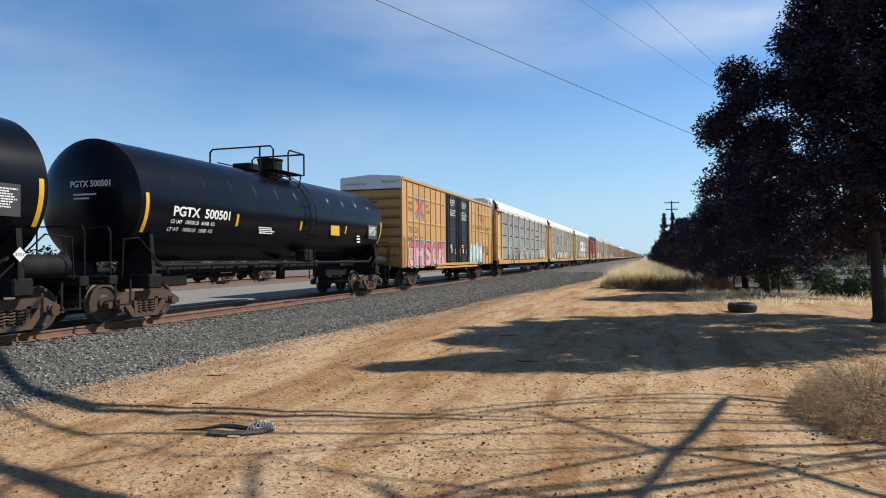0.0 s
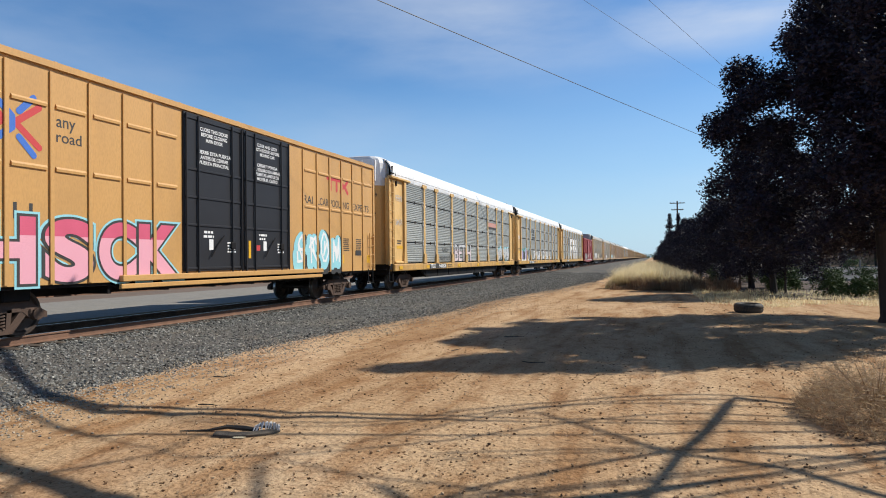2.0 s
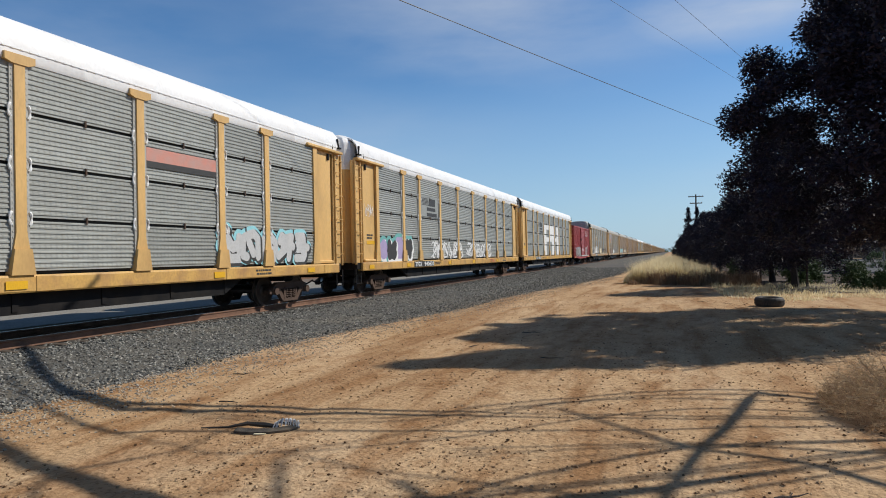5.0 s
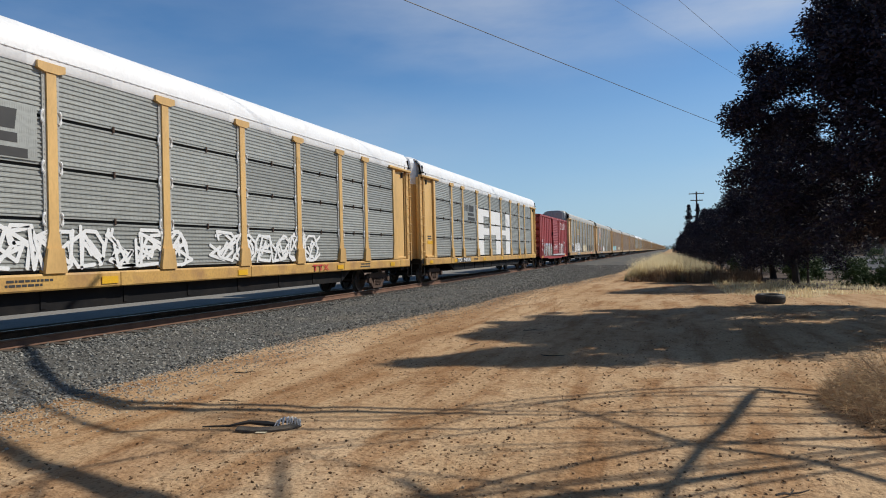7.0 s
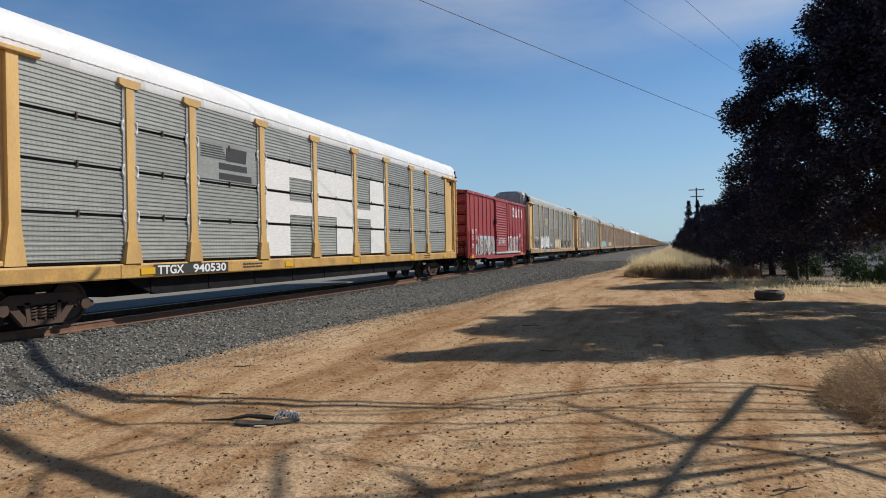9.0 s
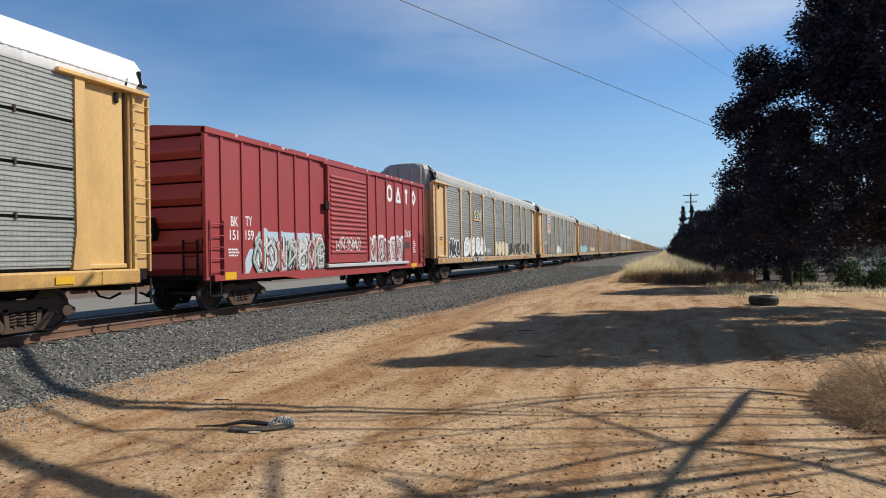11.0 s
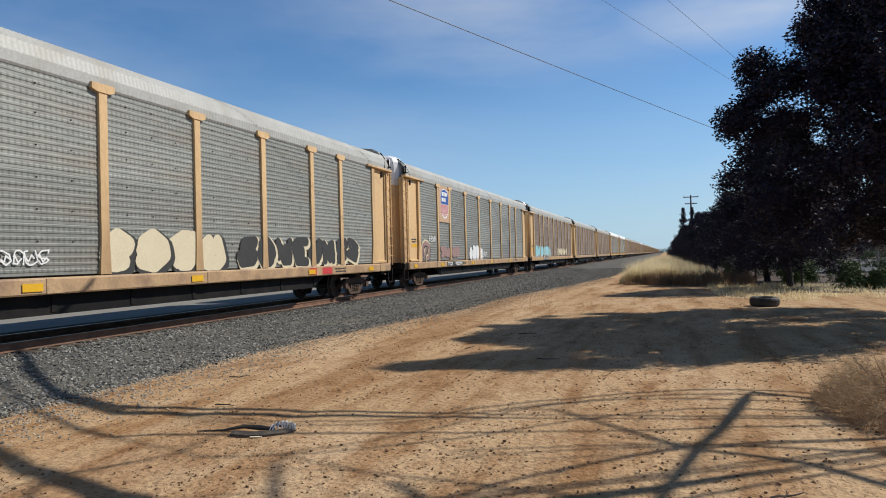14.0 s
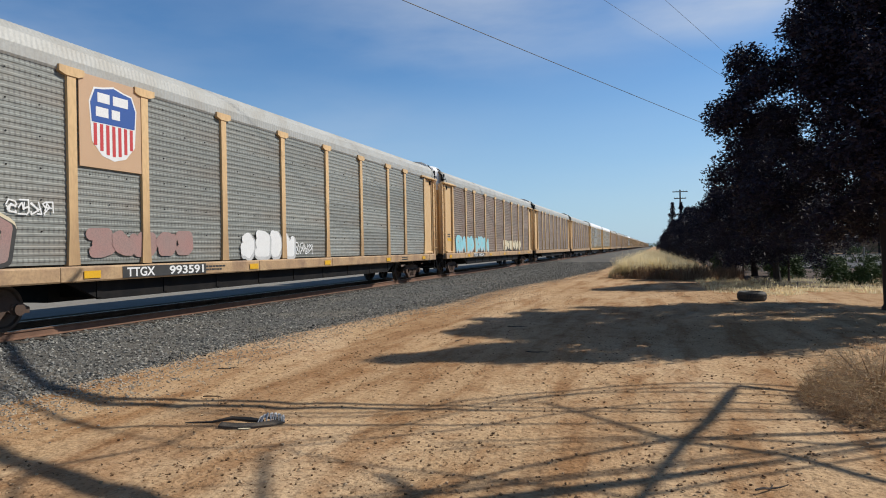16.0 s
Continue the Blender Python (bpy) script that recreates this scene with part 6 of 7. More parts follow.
    for r, h0, h1, shade in limbs:
        n = len(shade)
        pts = []
        for k, (x, y) in enumerate(shade):
            h = h0 + (h1 - h0) * k / (n - 1)
            pts.append(Vector((x + dx * h, y + dy * h, h)))
        ends, smooth, rr = [pts[0] * 2 - pts[1], *pts, pts[-1] * 2 - pts[-2]], [], []
        for k in range(1, n):
            a, b, c, d = ends[k - 1:k + 3]
            for u in (0, 0.25, 0.5, 0.75):
                smooth.append(0.5 * (2 * b + (c - a) * u + (2 * a - 5 * b + 4 * c - d) * u ** 2 + (3 * b - a - 3 * c + d) * u ** 3))
                rr.append(r * (1 - 0.45 * (k - 1 + u) / n))
        way = [fork, fork.lerp(pts[0], 0.5) + Vector((0.15, 0, 0.25))]
        s = Shape().tube(way + smooth + [pts[-1]], [0.03, 0.02, *rr, r * 0.5], 7)
        for k in range(1, n):
            for j in range(1):
                p = pts[k].lerp(pts[k - 1], rng.random())
                q = p + Vector((rng.uniform(-0.9, 0.3), rng.uniform(-0.7, 0.5), rng.uniform(-0.2, 0.7)))
                s.tube([p, p.lerp(q, 0.5) + Vector((0, 0, 0.06)), q], [min(r * 0.35, 0.013), min(r * 0.25, 0.01), 0.004], 4)
        part("limb", s, BARK, tree)


bare_tree()


# ---- plants ----
def blades(name, spots, h0, h1, width, mat, seed, lean=0.5, label="", category="grass"):
    """Thin bent blades standing on the given spots."""
    rng = np.random.RandomState(seed)
    p = np.array(spots)
    n = len(p)
    h = rng.uniform(h0, h1, (n, 1)) * (p[:, 2:3] if p.shape[1] > 2 else 1)
    a = rng.uniform(0, 2 * np.pi, n)
    d = np.stack([np.cos(a), np.sin(a), 0 * a], 1)
    e = np.stack([-np.sin(a), np.cos(a), 0 * a], 1) * width
    base = np.concatenate([p[:, :2], np.zeros((n, 1)) - 0.02], 1)
    up = np.array([0, 0, 1.0])
    k = rng.uniform(0.1, 1, (n, 1)) * lean
    mid, top = base + up * h * 0.55 + d * h * k * 0.3, base + up * h * (1 - 0.25 * k) + d * h * k
    v = np.stack([base - e, base + e, mid + e * 0.7, mid - e * 0.7, top], 1).reshape(-1, 3)
    i = np.arange(n)[:, None] * 5
    me = bpy.data.meshes.new(name)
    me.from_pydata(v.tolist(), [], (i + np.array([[0, 1, 2, 3]])).tolist() + (i + np.array([[3, 2, 4]])).tolist())
    me.materials.append(mat)
    return tagged(new(name, me), label, category, kind="stuff")


rng = random.Random(21)
spots, low_spots = [], []
while len(spots) < 30000:  # the tall straw patch at the end of the lot
    x, y = rng.uniform(-2.9, 2.6), 38.5 + 70 * rng.random() ** 2
    edge = -2.35 + 0.35 * math.sin(y * 0.8)
    if x > edge:
        crest = min(1.0, (x - edge) / 0.7) * (1.0 if x < 0.6 else max(0.35, 1 - (x - 0.6) * 0.35))
        spots.append((x, y, (0.35 + 0.65 * crest) * (0.8 + 0.2 * math.sin(x * 3 + y))))
blades("dry_grass", spots, 0.6, 1.75, 0.009, STRAW, 5, 0.8, "tall pale dry straw grass at the edge of the lot")
while len(low_spots) < 9000:  # brown blades along its near side, tree shade put into their colour
    x, y = rng.uniform(-2.2, 4.0), rng.uniform(34.0, 39.5)
    if y > 37.4 - (x + 2.2) * 0.5 + 0.4 * math.sin(x * 4):
        low_spots.append((x, y, 0.55 + 0.45 * math.sin(x * 2.3 + y * 1.9)))
blades("dry_weeds", low_spots, 0.35, 1.15, 0.010, STRAW_SHADE, 8, 1.2, "low brown blades before the straw grass, tree shade put into their colour", "weeds")
spots = []
while len(spots) < 22000:  # short dry grass under the trees
    x, y = rng.uniform(1.8, 16), rng.uniform(23.6, 35)
    if y > 25.4 + 1.2 * math.sin(x * 1.3) and rng.random() < 0.6 + 0.4 * math.sin(x * 2.1 + y * 1.7):
        spots.append((x, y, 0.6 + 0.4 * math.sin(x * 5 + y * 3)))
blades("dry_grass", spots, 0.05, 0.34, 0.009, STRAW, 6, 1.1, "short dry grass under the trees")
spots = []
while len(spots) < 900:  # weeds along the ballast edge and in the dirt
    x, y = rng.uniform(-8.2, -6.8), rng.uniform(8, 60)
    spots.append((x, y, rng.uniform(0.3, 1)))
blades("dry_grass", spots, 0.02, 0.10, 0.006, STRAW, 7, 1.2, "sparse dry stubble beside the ballast")


def tumble_weed():
    """A low mound of fine dry twigs."""
    rng = np.random.RandomState(31)
    n = 8000
    a, q = rng.uniform(0, 2 * np.pi, n), np.sqrt(rng.uniform(0, 1, n))
    cx, cy = 2.25 + 0.72 * q * np.cos(a), 8.15 + 1.15 * q * np.sin(a)
    h = 0.66 * np.sqrt(np.maximum(0.03, 1 - q ** 2)) * rng.uniform(0.35, 1.1, n)
    d = rng.normal(size=(n, 3)) * np.array([1, 1, 0.35])
    d[:, 0] += 0.8 * (cx - 2.25)
    d[:, 1] += 0.8 * (cy - 8.15)
    d /= np.linalg.norm(d, axis=1, keepdims=True)
    p = np.stack([cx, cy, h * rng.uniform(0.25, 1, n)], 1)
    ln = rng.uniform(0.06, 0.17, (n, 1))
    e = np.cross(d, rng.normal(size=(n, 3)))
    e = e / np.linalg.norm(e, axis=1, keepdims=True) * 0.0031
    tip = p + d * ln + np.array([0, 0, 1]) * ln * rng.uniform(0, 0.9, (n, 1))
    v = np.stack([p - e, p + e, p + d * ln * 0.5 + e * 0.8, p + d * ln * 0.5 - e * 0.8, tip], 1).reshape(-1, 3)
    i = np.arange(n)[:, None] * 5
    me = bpy.data.meshes.new("dry_bush")
    me.from_pydata(v.tolist(), [], (i + np.array([[0, 1, 2, 3]])).tolist() + (i + np.array([[3, 2, 4]])).tolist())
    me.materials.append(TWIG)
    bush = thing("dry_bush", "low dry brown tumbleweed bush on the dirt", "bush")
    part("twig", me, None, bush)["kind"] = "stuff"
    s = Shape()
    for k in range(46):
        b, q = 6.283 * k / 46 * 7, random.Random(k).uniform(0.3, 1)
        s.tube([(2.25, 8.15, -0.02), (2.25 + 0.3 * q * math.cos(b), 8.15 + 0.45 * q * math.sin(b), 0.3), (2.25 + 0.66 * q * math.cos(b), 8.15 + 1.05 * q * math.sin(b), 0.62 * math.sqrt(max(0.05, 1.02 - q * q)))], [0.012, 0.007, 0.003], 4)
    part("stem", s, TWIG, bush)["kind"] = "stuff"


tumble_weed()


def shrub(x, y, w, d, h, seed, label):
    rng = random.Random(seed)
    ob = thing("shrub", label, "shrub", "shrubs by the parking lot", at=pose(x, y, 0))
    c = []
    for k in range(70):
        a, u = rng.uniform(0, 6.283), rng.random()
        q = math.sqrt(rng.random()) * math.sqrt(1 - 0.8 * u * u)
        c.append((w / 2 * q * math.cos(a), d / 2 * q * math.sin(a), 0.05 + h * u * 0.95))
    part("foliage", leaves_mesh("foliage", c, 45, 0.2, 0.05, GREEN, seed), None, ob)
    s = Shape()
    for k in range(6):
        s.tube([(0, 0, -0.05), (0.3 * w * math.cos(k), 0.3 * d * math.sin(k), h * 0.7)], [0.025, 0.008], 5)
    part("stem", s, BARK, ob)["kind"] = "stuff"


for k, (x, y, w, d, h) in enumerate(((7.3, 31.6, 1.3, 1.1, 0.7), (8.3, 31.2, 1.2, 1.1, 0.78), (9.3, 31.0, 1.3, 1.2, 0.72), (6.4, 36.5, 1.2, 1.0, 0.95), (6.6, 39.5, 1.3, 1.1, 0.9), (3.6, 41.0, 1.2, 1.2, 1.2), (4.0, 44.5, 1.2, 1.2, 1.2), (5.6, 35.2, 1.3, 1.2, 0.9), (8.4, 37.5, 1.8, 1.5, 1.0), (10.6, 38.5, 2.0, 1.6, 1.05), (12.8, 36.5, 2.2, 1.6, 1.0), (7.4, 43.0, 2.2, 1.8, 1.2), (10.0, 45.0, 2.2, 1.8, 0.9), (14.5, 40.0, 2.4, 1.8, 1.1), (6.2, 47.0, 2.0, 1.8, 1.3), (11.2, 32.0, 1.6, 1.3, 0.8), (13.2, 31.2, 1.8, 1.4, 0.85),
                                      (12.5, 62.0, 2.5, 2.0, 1.5), (16.0, 63.0, 2.6, 2.0, 1.3), (30.0, 112, 6, 4, 3.2), (24.0, 112, 5, 4, 2.6), (38.0, 110, 6, 4, 3.0), (19.5, 113, 4, 3, 2.2), (46.0, 105, 7, 4, 3.4))):
    shrub(x, y, w, d, h, 200 + k, "rounded dull green shrub beside the parking lot")


# ---- loose things on the dirt ----
RUBBER = material("weathered_black_rubber", (0.02, 0.02, 0.02), 0.75, tint=(0.045, 0.042, 0.04), scale=8, amount=0.6, fine=60, dirt=(0.14, 0.1, 0.065), dirt_scale=5, dirt_amount=0.4)


def tyre():
    ob = thing("tyre", "worn black car tyre lying flat on the dirt", "tyre", at=pose(2.83, 22.55, 0.0, 2, 1, 0))
    prof = [(0.235, 0.03), (0.27, 0.0), (0.36, 0.0), (0.40, 0.03), (0.415, 0.07), (0.415, 0.21), (0.40, 0.25), (0.36, 0.28), (0.27, 0.28), (0.235, 0.25), (0.25, 0.22), (0.35, 0.20), (0.35, 0.08), (0.25, 0.06)]
    s = Shape()
    rings = [[(r * math.cos(a), r * math.sin(a), z) for r, z in prof] for a in (2 * math.pi * k / 40 for k in range(41))]
    s.loft(rings, False)
    part("casing", s, RUBBER, ob, smooth=False)
    block = Shape().box(0.412, 0.424, -0.022, 0.022, 0.08, 0.13, 0.003).box(0.412, 0.424, -0.005, 0.04, 0.15, 0.2, 0.003).mesh("tread_block", RUBBER)
    for k in range(36):
        part("tread_block", block, None, ob, at=pose(0, 0, 0, 0, 0, 10 * k))


tyre()


def scrap():
    """A torn strip of tyre tread, curled, with a stick end and pale cords."""
    ob = thing("tyre_scrap", "torn curled strip of black tyre tread with pale cords", "debris", at=pose(-3.92, 5.88, 0.0, 0, 0, 14) @ Matrix.Diagonal((0.8, 0.62, 0.6, 1)))
    s = Shape()
    path = [(-0.42, -0.16, 0.03), (-0.2, -0.2, 0.02), (0.05, -0.19, 0.025), (0.24, -0.12, 0.04), (0.33, 0.02, 0.05), (0.27, 0.14, 0.06), (0.1, 0.17, 0.055)]
    rings = []
    for k, (x, y, z) in enumerate(path):
        a = path[min(k + 1, 6)]
        b = path[max(k - 1, 0)]
        d = Vector((a[0] - b[0], a[1] - b[1], 0)).normalized()
        nn = Vector((-d.y, d.x, 0))
        w = 0.05
        rings.append([Vector((x, y, z)) + nn * w + Vector((0, 0, 0.05)), Vector((x, y, z)) + nn * w * 0.8 + Vector((0, 0, 0.035)), Vector((x, y, z)) - nn * w - Vector((0, 0, 0.02)), Vector((x, y, z)) - nn * w + Vector((0, 0, 0.012))])
    s.loft(rings)
    dusty = material("dusty_torn_rubber", (0.10, 0.085, 0.07), 0.9, tint=(0.03, 0.028, 0.026), scale=9, amount=0.8, fine=50, bump=0.6, dirt=(0.28, 0.22, 0.15), dirt_scale=6, dirt_amount=0.5)
    part("strip", s, dusty, ob)
    part("strip", Shape().tube([(-0.95, 0.06, 0.02), (-0.6, 0.1, 0.025), (-0.35, 0.16, 0.07), (-0.1, 0.1, 0.06), (0.08, 0.05, 0.05)], [0.012, 0.02, 0.04, 0.05, 0.03], 6), RUBBER, ob)
    rng = random.Random(77)
    for k in range(13):
        x = 0.04 + 0.026 * k
        h = 0.17 - 0.0016 * (k - 6) ** 2
        part("cord", Shape().tube([(x - 0.02, 0.19 - 0.008 * k, 0.07), (x + rng.uniform(-0.02, 0.02), 0.12, h), (x + 0.015, 0.02, h + rng.uniform(-0.01, 0.03)), (x + rng.uniform(0, 0.05), -0.12 + 0.01 * k, 0.05)], [0.008, 0.011, 0.011, 0.006], 5), PALE, ob, "pale frayed cord")
    part("paper", Shape().box(-0.15, 0.0, -0.3, -0.24, 0.0, 0.015, 0.004), CREAM, ob, "scrap of pale paper")


scrap()


def stick(x, y, ln, a, seed):
    rng = random.Random(seed)
    ob = thing("stick", "thin dry dead twig lying on the dirt", "twig", "twigs on the dirt", at=pose(x, y, ground_height(x, y) + 0.004, 0, 0, a))
    pts = [(ln * (k / 4 - 0.5), rng.uniform(-0.05, 0.05) * ln, rng.uniform(0.002, 0.03)) for k in range(5)]
    part("twig", Shape().tube(pts, [0.008, 0.009, 0.008, 0.006, 0.003], 5).tube([pts[2], (pts[2][0] + 0.2 * ln, 0.15 * ln, 0.02)], [0.006, 0.002], 4), BARK, ob)


for k, (x, y, ln, a) in enumerate(((-2.95, 14.6, 0.45, 20), (-1.9, 11.0, 0.4, -10), (-6.2, 8.6, 0.3, 40), (0.75, 5.15, 0.3, 35), (-3.6, 12.2, 0.3, 70), (1.0, 24.2, 0.35, 0), (-5.2, 6.9, 0.25, 10))):
    stick(x, y, ln, a, 300 + k)


def scatter(name, spots, sizes, mat, seed, label, category, flat=0.7):
    """Small broken stones, six-cornered, each turned its own way."""
    rng = np.random.RandomState(seed)
    p = np.array(spots)
    n = len(p)
    s = np.array(sizes)[:, None, None]
    base = np.array([(1, 0, 0), (0, 1, 0), (-1, 0, 0), (0, -1, 0), (0, 0, 1), (0, 0, -1)], float)
    v = base[None] * rng.uniform(0.6, 1.25, (n, 6, 1)) + rng.normal(0, 0.16, (n, 6, 3))
    q = rng.normal(size=(n, 4))
    q /= np.linalg.norm(q, axis=1, keepdims=True)
    w, x, y, z = q.T
    m = np.stack([np.stack([1 - 2 * (y * y + z * z), 2 * (x * y - z * w), 2 * (x * z + y * w)], 1), np.stack([2 * (x * y + z * w), 1 - 2 * (x * x + z * z), 2 * (y * z - x * w)], 1), np.stack([2 * (x * z - y * w), 2 * (y * z + x * w), 1 - 2 * (x * x + y * y)], 1)], 1)
    v = np.einsum("nij,nkj->nki", m, v) * np.array([1, 1, flat]) * s * 0.5 + p[:, None, :]
    f = np.array([(0, 1, 4), (1, 2, 4), (2, 3, 4), (3, 0, 4), (1, 0, 5), (2, 1, 5), (3, 2, 5), (0, 3, 5)])
    me = bpy.data.meshes.new(name)
    me.from_pydata(v.reshape(-1, 3).tolist(), [], (f[None] + 6 * np.arange(n)[:, None, None]).reshape(-1, 3).tolist())
    me.materials.append(mat)
    return tagged(new(name, me), label, category, kind="stuff")


def bed_height(x):
    u = x - TRACK_X
    top = RAIL_Z - 0.2
    return top if u < 1.95 else top * max(0, 1 - (u - 1.95) / (4.5 - 1.95)) - 0.01


rng = random.Random(41)
spots, sizes = [], []
while len(spots) < 90000:
    y = 2.5 + 75 * rng.random() ** 2.0
    toe = verge(y) - TRACK_X
    u = rng.uniform(0.85, toe + 0.5) if rng.random() < 0.9 else rng.uniform(-0.6, 0.6)
    x = TRACK_X + u
    if u > toe - 0.7 + 0.5 * noise.noise((0, y * 0.6, 3)) and rng.random() < min(1, (u - toe + 0.8) * 0.9):
        continue
    sz = rng.uniform(0.035, 0.08) * (1 + max(0, y - 25) / 50)
    spots.append((x, y, bed_height(x) + rng.uniform(-0.3, 0.5) * sz * 0.6))
    sizes.append(sz)
scatter("ballast_stones", spots, sizes, STONES, 3, "loose crushed grey ballast stones", "stones")
PEBBLES = island_material("dirt_pebbles", [(0.16, 0.09, 0.045), (0.30, 0.185, 0.10), (0.52, 0.38, 0.24), (0.22, 0.135, 0.07), (0.09, 0.05, 0.026)])
spots, sizes = [], []
while len(spots) < 24000:
    y = 3.6 + 26 * rng.random() ** 1.8
    x = rng.uniform(-7.6, 5.0)
    if noise.noise((x * 0.8, y * 0.5, 1)) + rng.uniform(-0.5, 0.5) < -0.05:
        continue
    sz = 0.008 + 0.034 * rng.random() ** 3.0
    spots.append((x, y, ground_height(x, y) + sz * 0.15))
    sizes.append(sz)
scatter("pebbles", spots, sizes, PEBBLES, 4, "small brown pebbles and clods on the dirt", "stones")
spots, sizes = [], []
while len(spots) < 14000:  # pale gravel spilled along the toe of the ballast
    y = 3 + 45 * rng.random() ** 1.7
    x = rng.gauss(verge(y) + 0.1, 0.6)
    spots.append((x, y, max(ground_height(x, y), bed_height(x)) + 0.004))
    sizes.append(rng.uniform(0.015, 0.05))
scatter("spilled_gravel", spots, sizes, island_material("pale_gravel", [(0.36, 0.30, 0.22), (0.25, 0.22, 0.18), (0.48, 0.40, 0.29), (0.17, 0.16, 0.15)]), 5, "pale gravel spilled beside the ballast", "stones")


# ---- ties ----
tie = Shape().box(-1.3, 1.3, -0.115, 0.115, -0.18, 0.0, 0.012).mesh("tie", TIE)
ties = tagged(new("ties"), "dark weathered wooden cross ties under the rails", "tie", kind="structure")
for k in range(120):
    part("tie", tie, None, ties, at=pose(TRACK_X + 0.01 * math.sin(k * 7), 0.5 + 0.5 * k, RAIL_Z - 0.172))


# ---- far side of the line ----
GRAVEL = material("grey_service_road", (0.27, 0.25, 0.215), 0.95, tint=(0.20, 0.185, 0.16), scale=1.5, amount=0.7, fine=12, bump=0.6)
tagged(part("service_road", Shape().box(-25.5, -16.8, -60, 900, -0.06, 0.03), GRAVEL), "pale grey gravel road beyond the track", "road", kind="structure")
tagged(part("yard_ground", Shape().box(-64, -25.5, -60, 900, -0.06, 0.02), material("brown_yard_dirt", (0.20, 0.145, 0.11), 0.95, tint=(0.13, 0.095, 0.075), scale=0.6, amount=0.8, fine=10, bump=0.5)), "brown dirt of the yard beyond the gravel road", "ground", kind="structure")
s = Shape()
for sx in (-0.755, 0.755):
    s.box(-30.4 + sx - 0.035, -30.4 + sx + 0.035, -60, 900, 0.0, 0.2)
tagged(part("siding_rail", s, RAIL), "rusty rails of a second track", "rail", "rails", "structure")
part("marker_post", Shape().tube([(0, 0, 0), (0, 0, 0.45)], 0.05, 8), material("lime_marker", (0.55, 0.75, 0.03), 0.5), tagged(new("marker"), "short lime yellow marker post by the track", "marker")).parent.location = (-14.9, 10.6, 0.03)


def flat_car(y0, length):
    car = thing("flat_car", "dark empty flat car standing on the second track", "freight car", "parked flat cars", at=pose(-30.4, y0, 0.2))
    s = Shape().box(-1.45, 1.45, 0, length, 0.95, 1.15, 0.03)
    s.box(-0.3, 0.3, 0.3, length - 0.3, 0.6, 0.95, 0.03)
    part("deck", s, BLACK, car, "dark steel deck and centre sill")
    for k in range(int(length / 1.5)):
        part("stake_pocket", Shape().box(1.45, 1.53, 0.6 + 1.5 * k, 0.72 + 1.5 * k, 0.75, 1.17, 0.01), BLACK, car)
    for y in (2.2, length - 2.2):
        add_truck(car, y, False)
    add_couplers(car, length)


for k in range(5):
    flat_car(6.0 + 19.4 * k, 18.5)


def far_line(name, x0, x1, y0, y1, h, seed, n, mat, label, fat=1.6):
    rng = random.Random(seed)
    c = [(rng.uniform(x0, x1), rng.uniform(y0, y1), h * rng.random() ** 1.5) for _ in range(n)]
    ob = new(name, leaves_mesh(name, c, 60, fat, fat * 0.16, mat, seed))
    tagged(ob, label, "trees", kind="stuff")


far_line("far_trees", -72, -66, 10, 260, 2.6, 61, 800, SHADED_PLUM, "distant line of near-black trees beyond the yard")
far_line("far_trees", -300, 250, 1560, 1620, 7, 62, 700, GREEN, "distant hazy trees on the horizon", 4.0)
far_line("far_trees", 60, 75, 20, 420, 8, 63, 700, GREEN, "distant dull green trees beyond the parking lot")


# ---- parking lot ----
ASPHALT = material("worn_asphalt", (0.065, 0.065, 0.064), 0.9, tint=(0.045, 0.045, 0.045), scale=0.8, amount=0.6, fine=30, bump=0.3)
CONCRETE = material("dull_kerb_concrete", (0.27, 0.255, 0.23), 0.9, tint=(0.33, 0.31, 0.28), scale=3, amount=0.5, fine=30, bump=0.2)
MULCH = material("brown_mulch", (0.10, 0.065, 0.045), 0.95, tint=(0.06, 0.04, 0.03), scale=4, amount=0.8, fine=30, bump=0.9)
tagged(part("parking_lot", Shape().box(8.4, 58, 50, 106, 0.0, 0.06), ASPHALT), "worn grey asphalt parking lot", "parking lot", kind="structure")
for a, b, c, d in ((8.2, 8.4, 50, 106), (8.2, 58, 49.8, 50), (8.2, 58, 106, 106.2)):
    tagged(part("kerb", Shape().box(a, b, c, d, 0.0, 0.17, 0.02), CONCRETE), "pale concrete kerb of the parking lot", "kerb", kind="structure")
tagged(part("planting_bed", Shape().box(4.2, 8.2, 29.0, 110.0, 0.0, 0.035).box(8.2, 40, 36.0, 49.8, 0.0, 0.035), MULCH), "brown mulch bed along the parking lot", "bed", kind="structure")


def post(x, y, h, mat, label):
    ob = thing("post", label, "post", "posts by the trees", at=pose(x, y, 0))
    part("shaft", Shape().tube([(0, 0, -0.05), (0, 0, h - 0.03), (0, 0, h)], [0.055, 0.05, 0.03], 10), mat, ob)


for x, y, h in ((4.35, 37.6, 1.7), (3.9, 38.9, 1.6), (5.75, 33.4, 1.9), (4.2, 44.3, 1.7), (5.9, 46.0, 1.7)):
    post(x, y, h, TIE, "weathered wooden stake beside a tree")
post(11.5, 44.0, 1.45, CONCRETE, "pale upright post beside the parking lot")
for x in (13.0, 17.0):
    post(x, 104, 1.0, WHITE_PAINT, "short white bollard at the kerb")


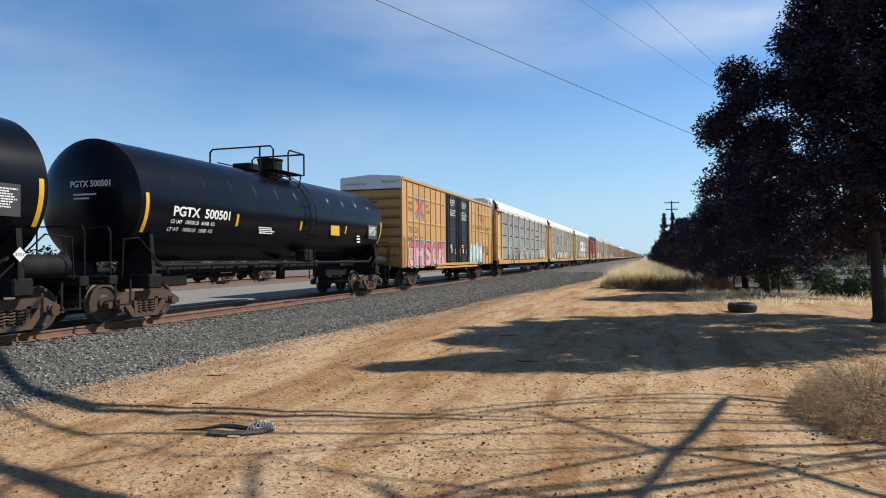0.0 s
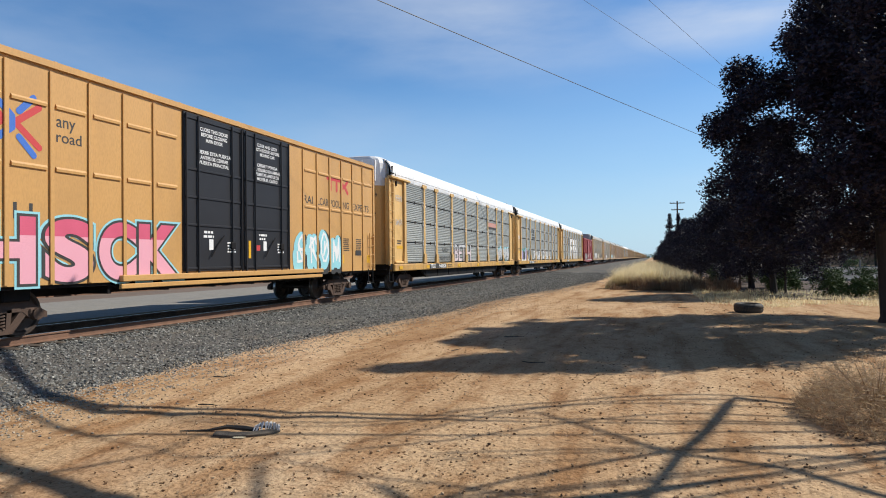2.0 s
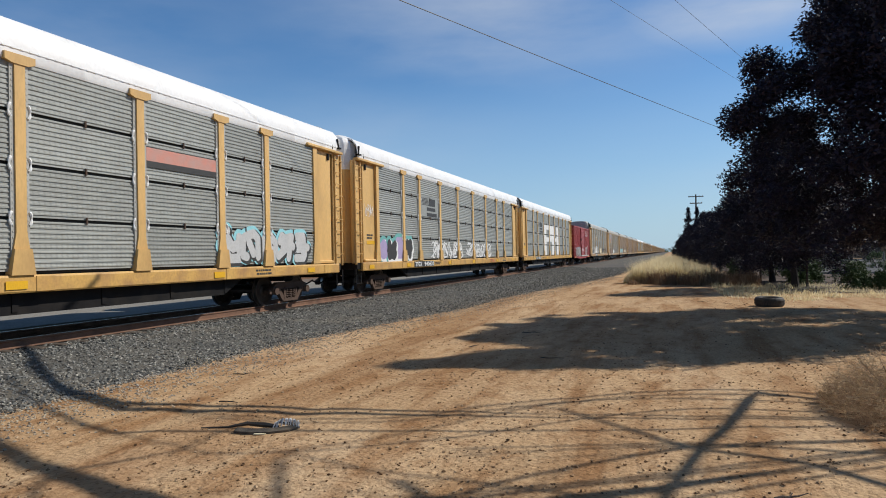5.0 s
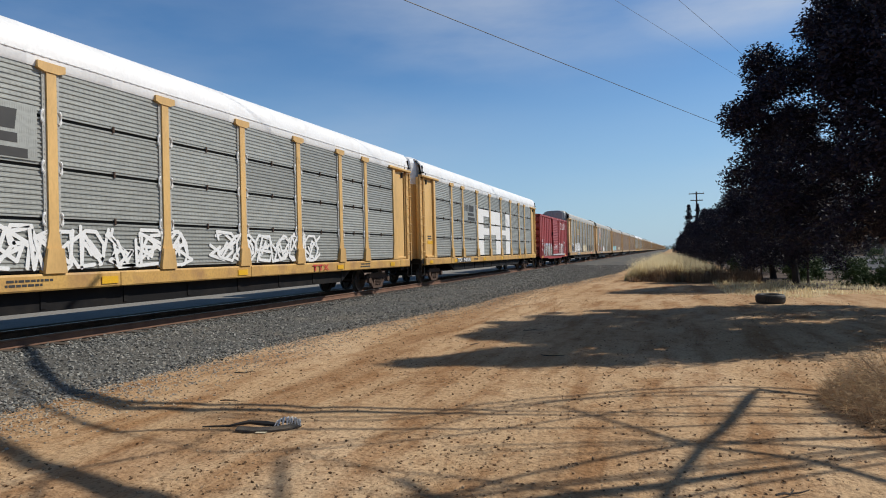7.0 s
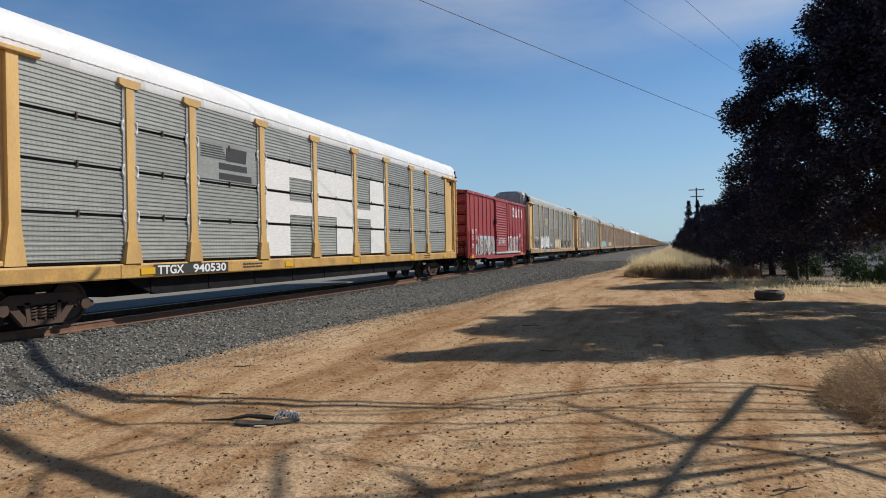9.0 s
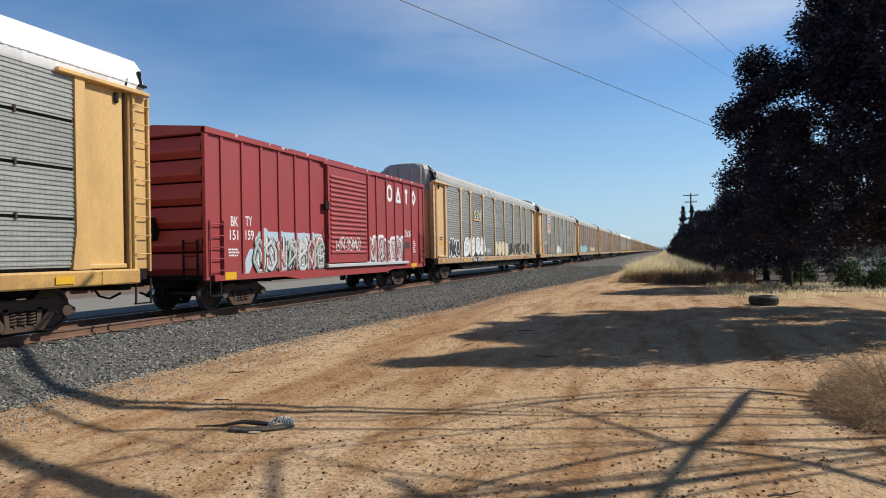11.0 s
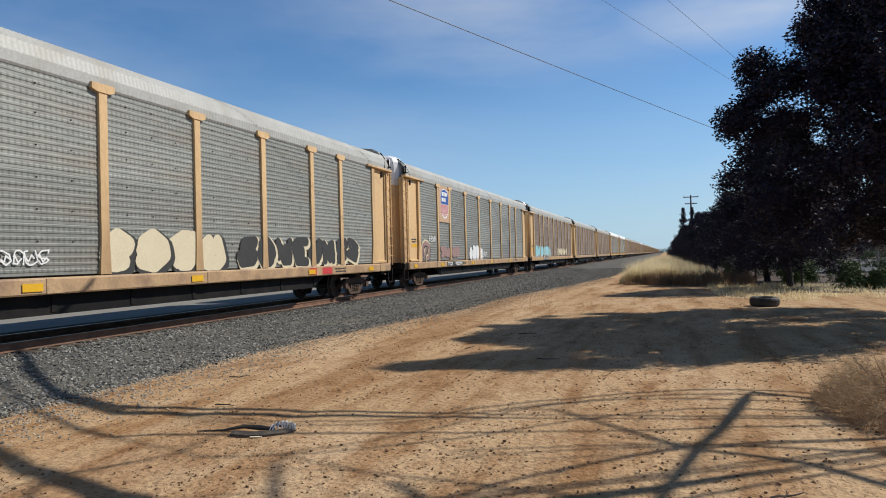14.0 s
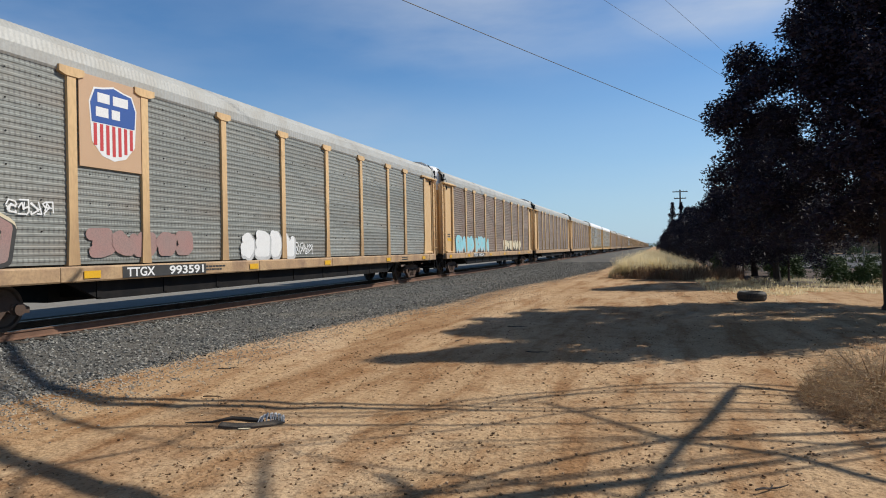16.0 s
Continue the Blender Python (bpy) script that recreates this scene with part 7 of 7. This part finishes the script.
def low_building():
    ob = thing("building", "low tan building with a dark flat roof and windows", "building", at=pose(34, 124, 0))
    part("wall", Shape().box(-16, 16, 0, 10, 0, 3.4), material("tan_stucco", (0.36, 0.29, 0.22), 0.9, scale=0.6, amount=0.4, fine=20, bump=0.2), ob)
    part("roof", Shape().box(-16.8, 16.8, -0.8, 10.8, 3.4, 4.0, 0.08), material("brown_roof", (0.09, 0.065, 0.05), 0.8, scale=1, amount=0.5), ob)
    glass = material("dark_window_glass", (0.02, 0.025, 0.03), 0.1)
    for k in range(6):
        w = part("window", Shape().box(-14.5 + 5 * k, -12 + 5 * k, -0.05, 0.05, 1.0, 2.5, 0.02), glass, ob)
        part("window_frame", Shape().box(-14.65 + 5 * k, -11.85 + 5 * k, -0.08, 0.0, 0.88, 1.0), CONCRETE, w)


low_building()


# ---- poles and wires ----
POLE_WOOD = material("creosoted_pole_wood", (0.10, 0.075, 0.06), 0.9, tint=(0.06, 0.045, 0.035), scale=3, amount=0.6, fine=30, bump=0.4, stretch=(1, 1, 0.2))


def utility_pole(x, y, h, turn=0):
    ob = thing("utility_pole", "tall dark wooden utility pole with two crossarms", "utility pole", "utility poles", at=pose(x, y, 0, 0, 0, turn))
    part("shaft", Shape().tube([(0, 0, -0.3), (0, 0, h * 0.5), (0, 0, h)], [0.19, 0.16, 0.12], 10), POLE_WOOD, ob)
    for z, w in ((h - 0.35, 1.25), (h - 1.5, 1.0)):
        arm = part("crossarm", Shape().box(-w, w, -0.07, 0.07, z - 0.07, z + 0.07, 0.01), POLE_WOOD, ob)
        for k in (-0.9, -0.45, 0.45, 0.9):
            part("insulator", Shape().tube([(k * w, 0, z + 0.06), (k * w, 0, z + 0.14), (k * w, 0, z + 0.22)], [0.03, 0.055, 0.03], 8), PALE, arm)


utility_pole(4.3, 122, 11.4, 5)
utility_pole(19.2, 106.9, 14.2, 20)


def wire(a, b, sag, r):
    a, b = Vector(a), Vector(b)
    pts = [a.lerp(b, k / 24) - Vector((0, 0, sag * 4 * (k / 24) * (1 - k / 24))) for k in range(25)]
    tagged(part("overhead_wire", Shape().tube(pts, r, 6), BLACK_PAINT), "thin black overhead wire strung between utility poles", "wire", "overhead wires")


wire((-46.4, -60.8, 14.3), (19.2, 106.4, 13.9), 0.56, 0.022)
utility_pole(26.0, 106.9, 14.2, 20)
wire((-38.1, -60.8, 14.3), (26.2, 106.4, 13.9), 0.48, 0.008)
wire((-31.8, -60.8, 14.3), (25.6, 106.4, 13.9), 0.48, 0.009)


def motions():
    for car, y0 in CARS:
        walk(car, [(t, pose(TRACK_X, y0 - s, RAIL_Z)) for t, s in ROLLED])
    ts, ss = [t for t, s in ROLLED], [s for t, s in ROLLED]
    rows = [(k / FPS, math.degrees(float(np.interp(k / FPS, ts, ss)) / WHEEL_R)) for k in range(481)]
    for wheel, y in SPIN:
        walk(wheel, [(t, pose(0, y, WHEEL_R, a % 360)) for t, a in rows])


motions()
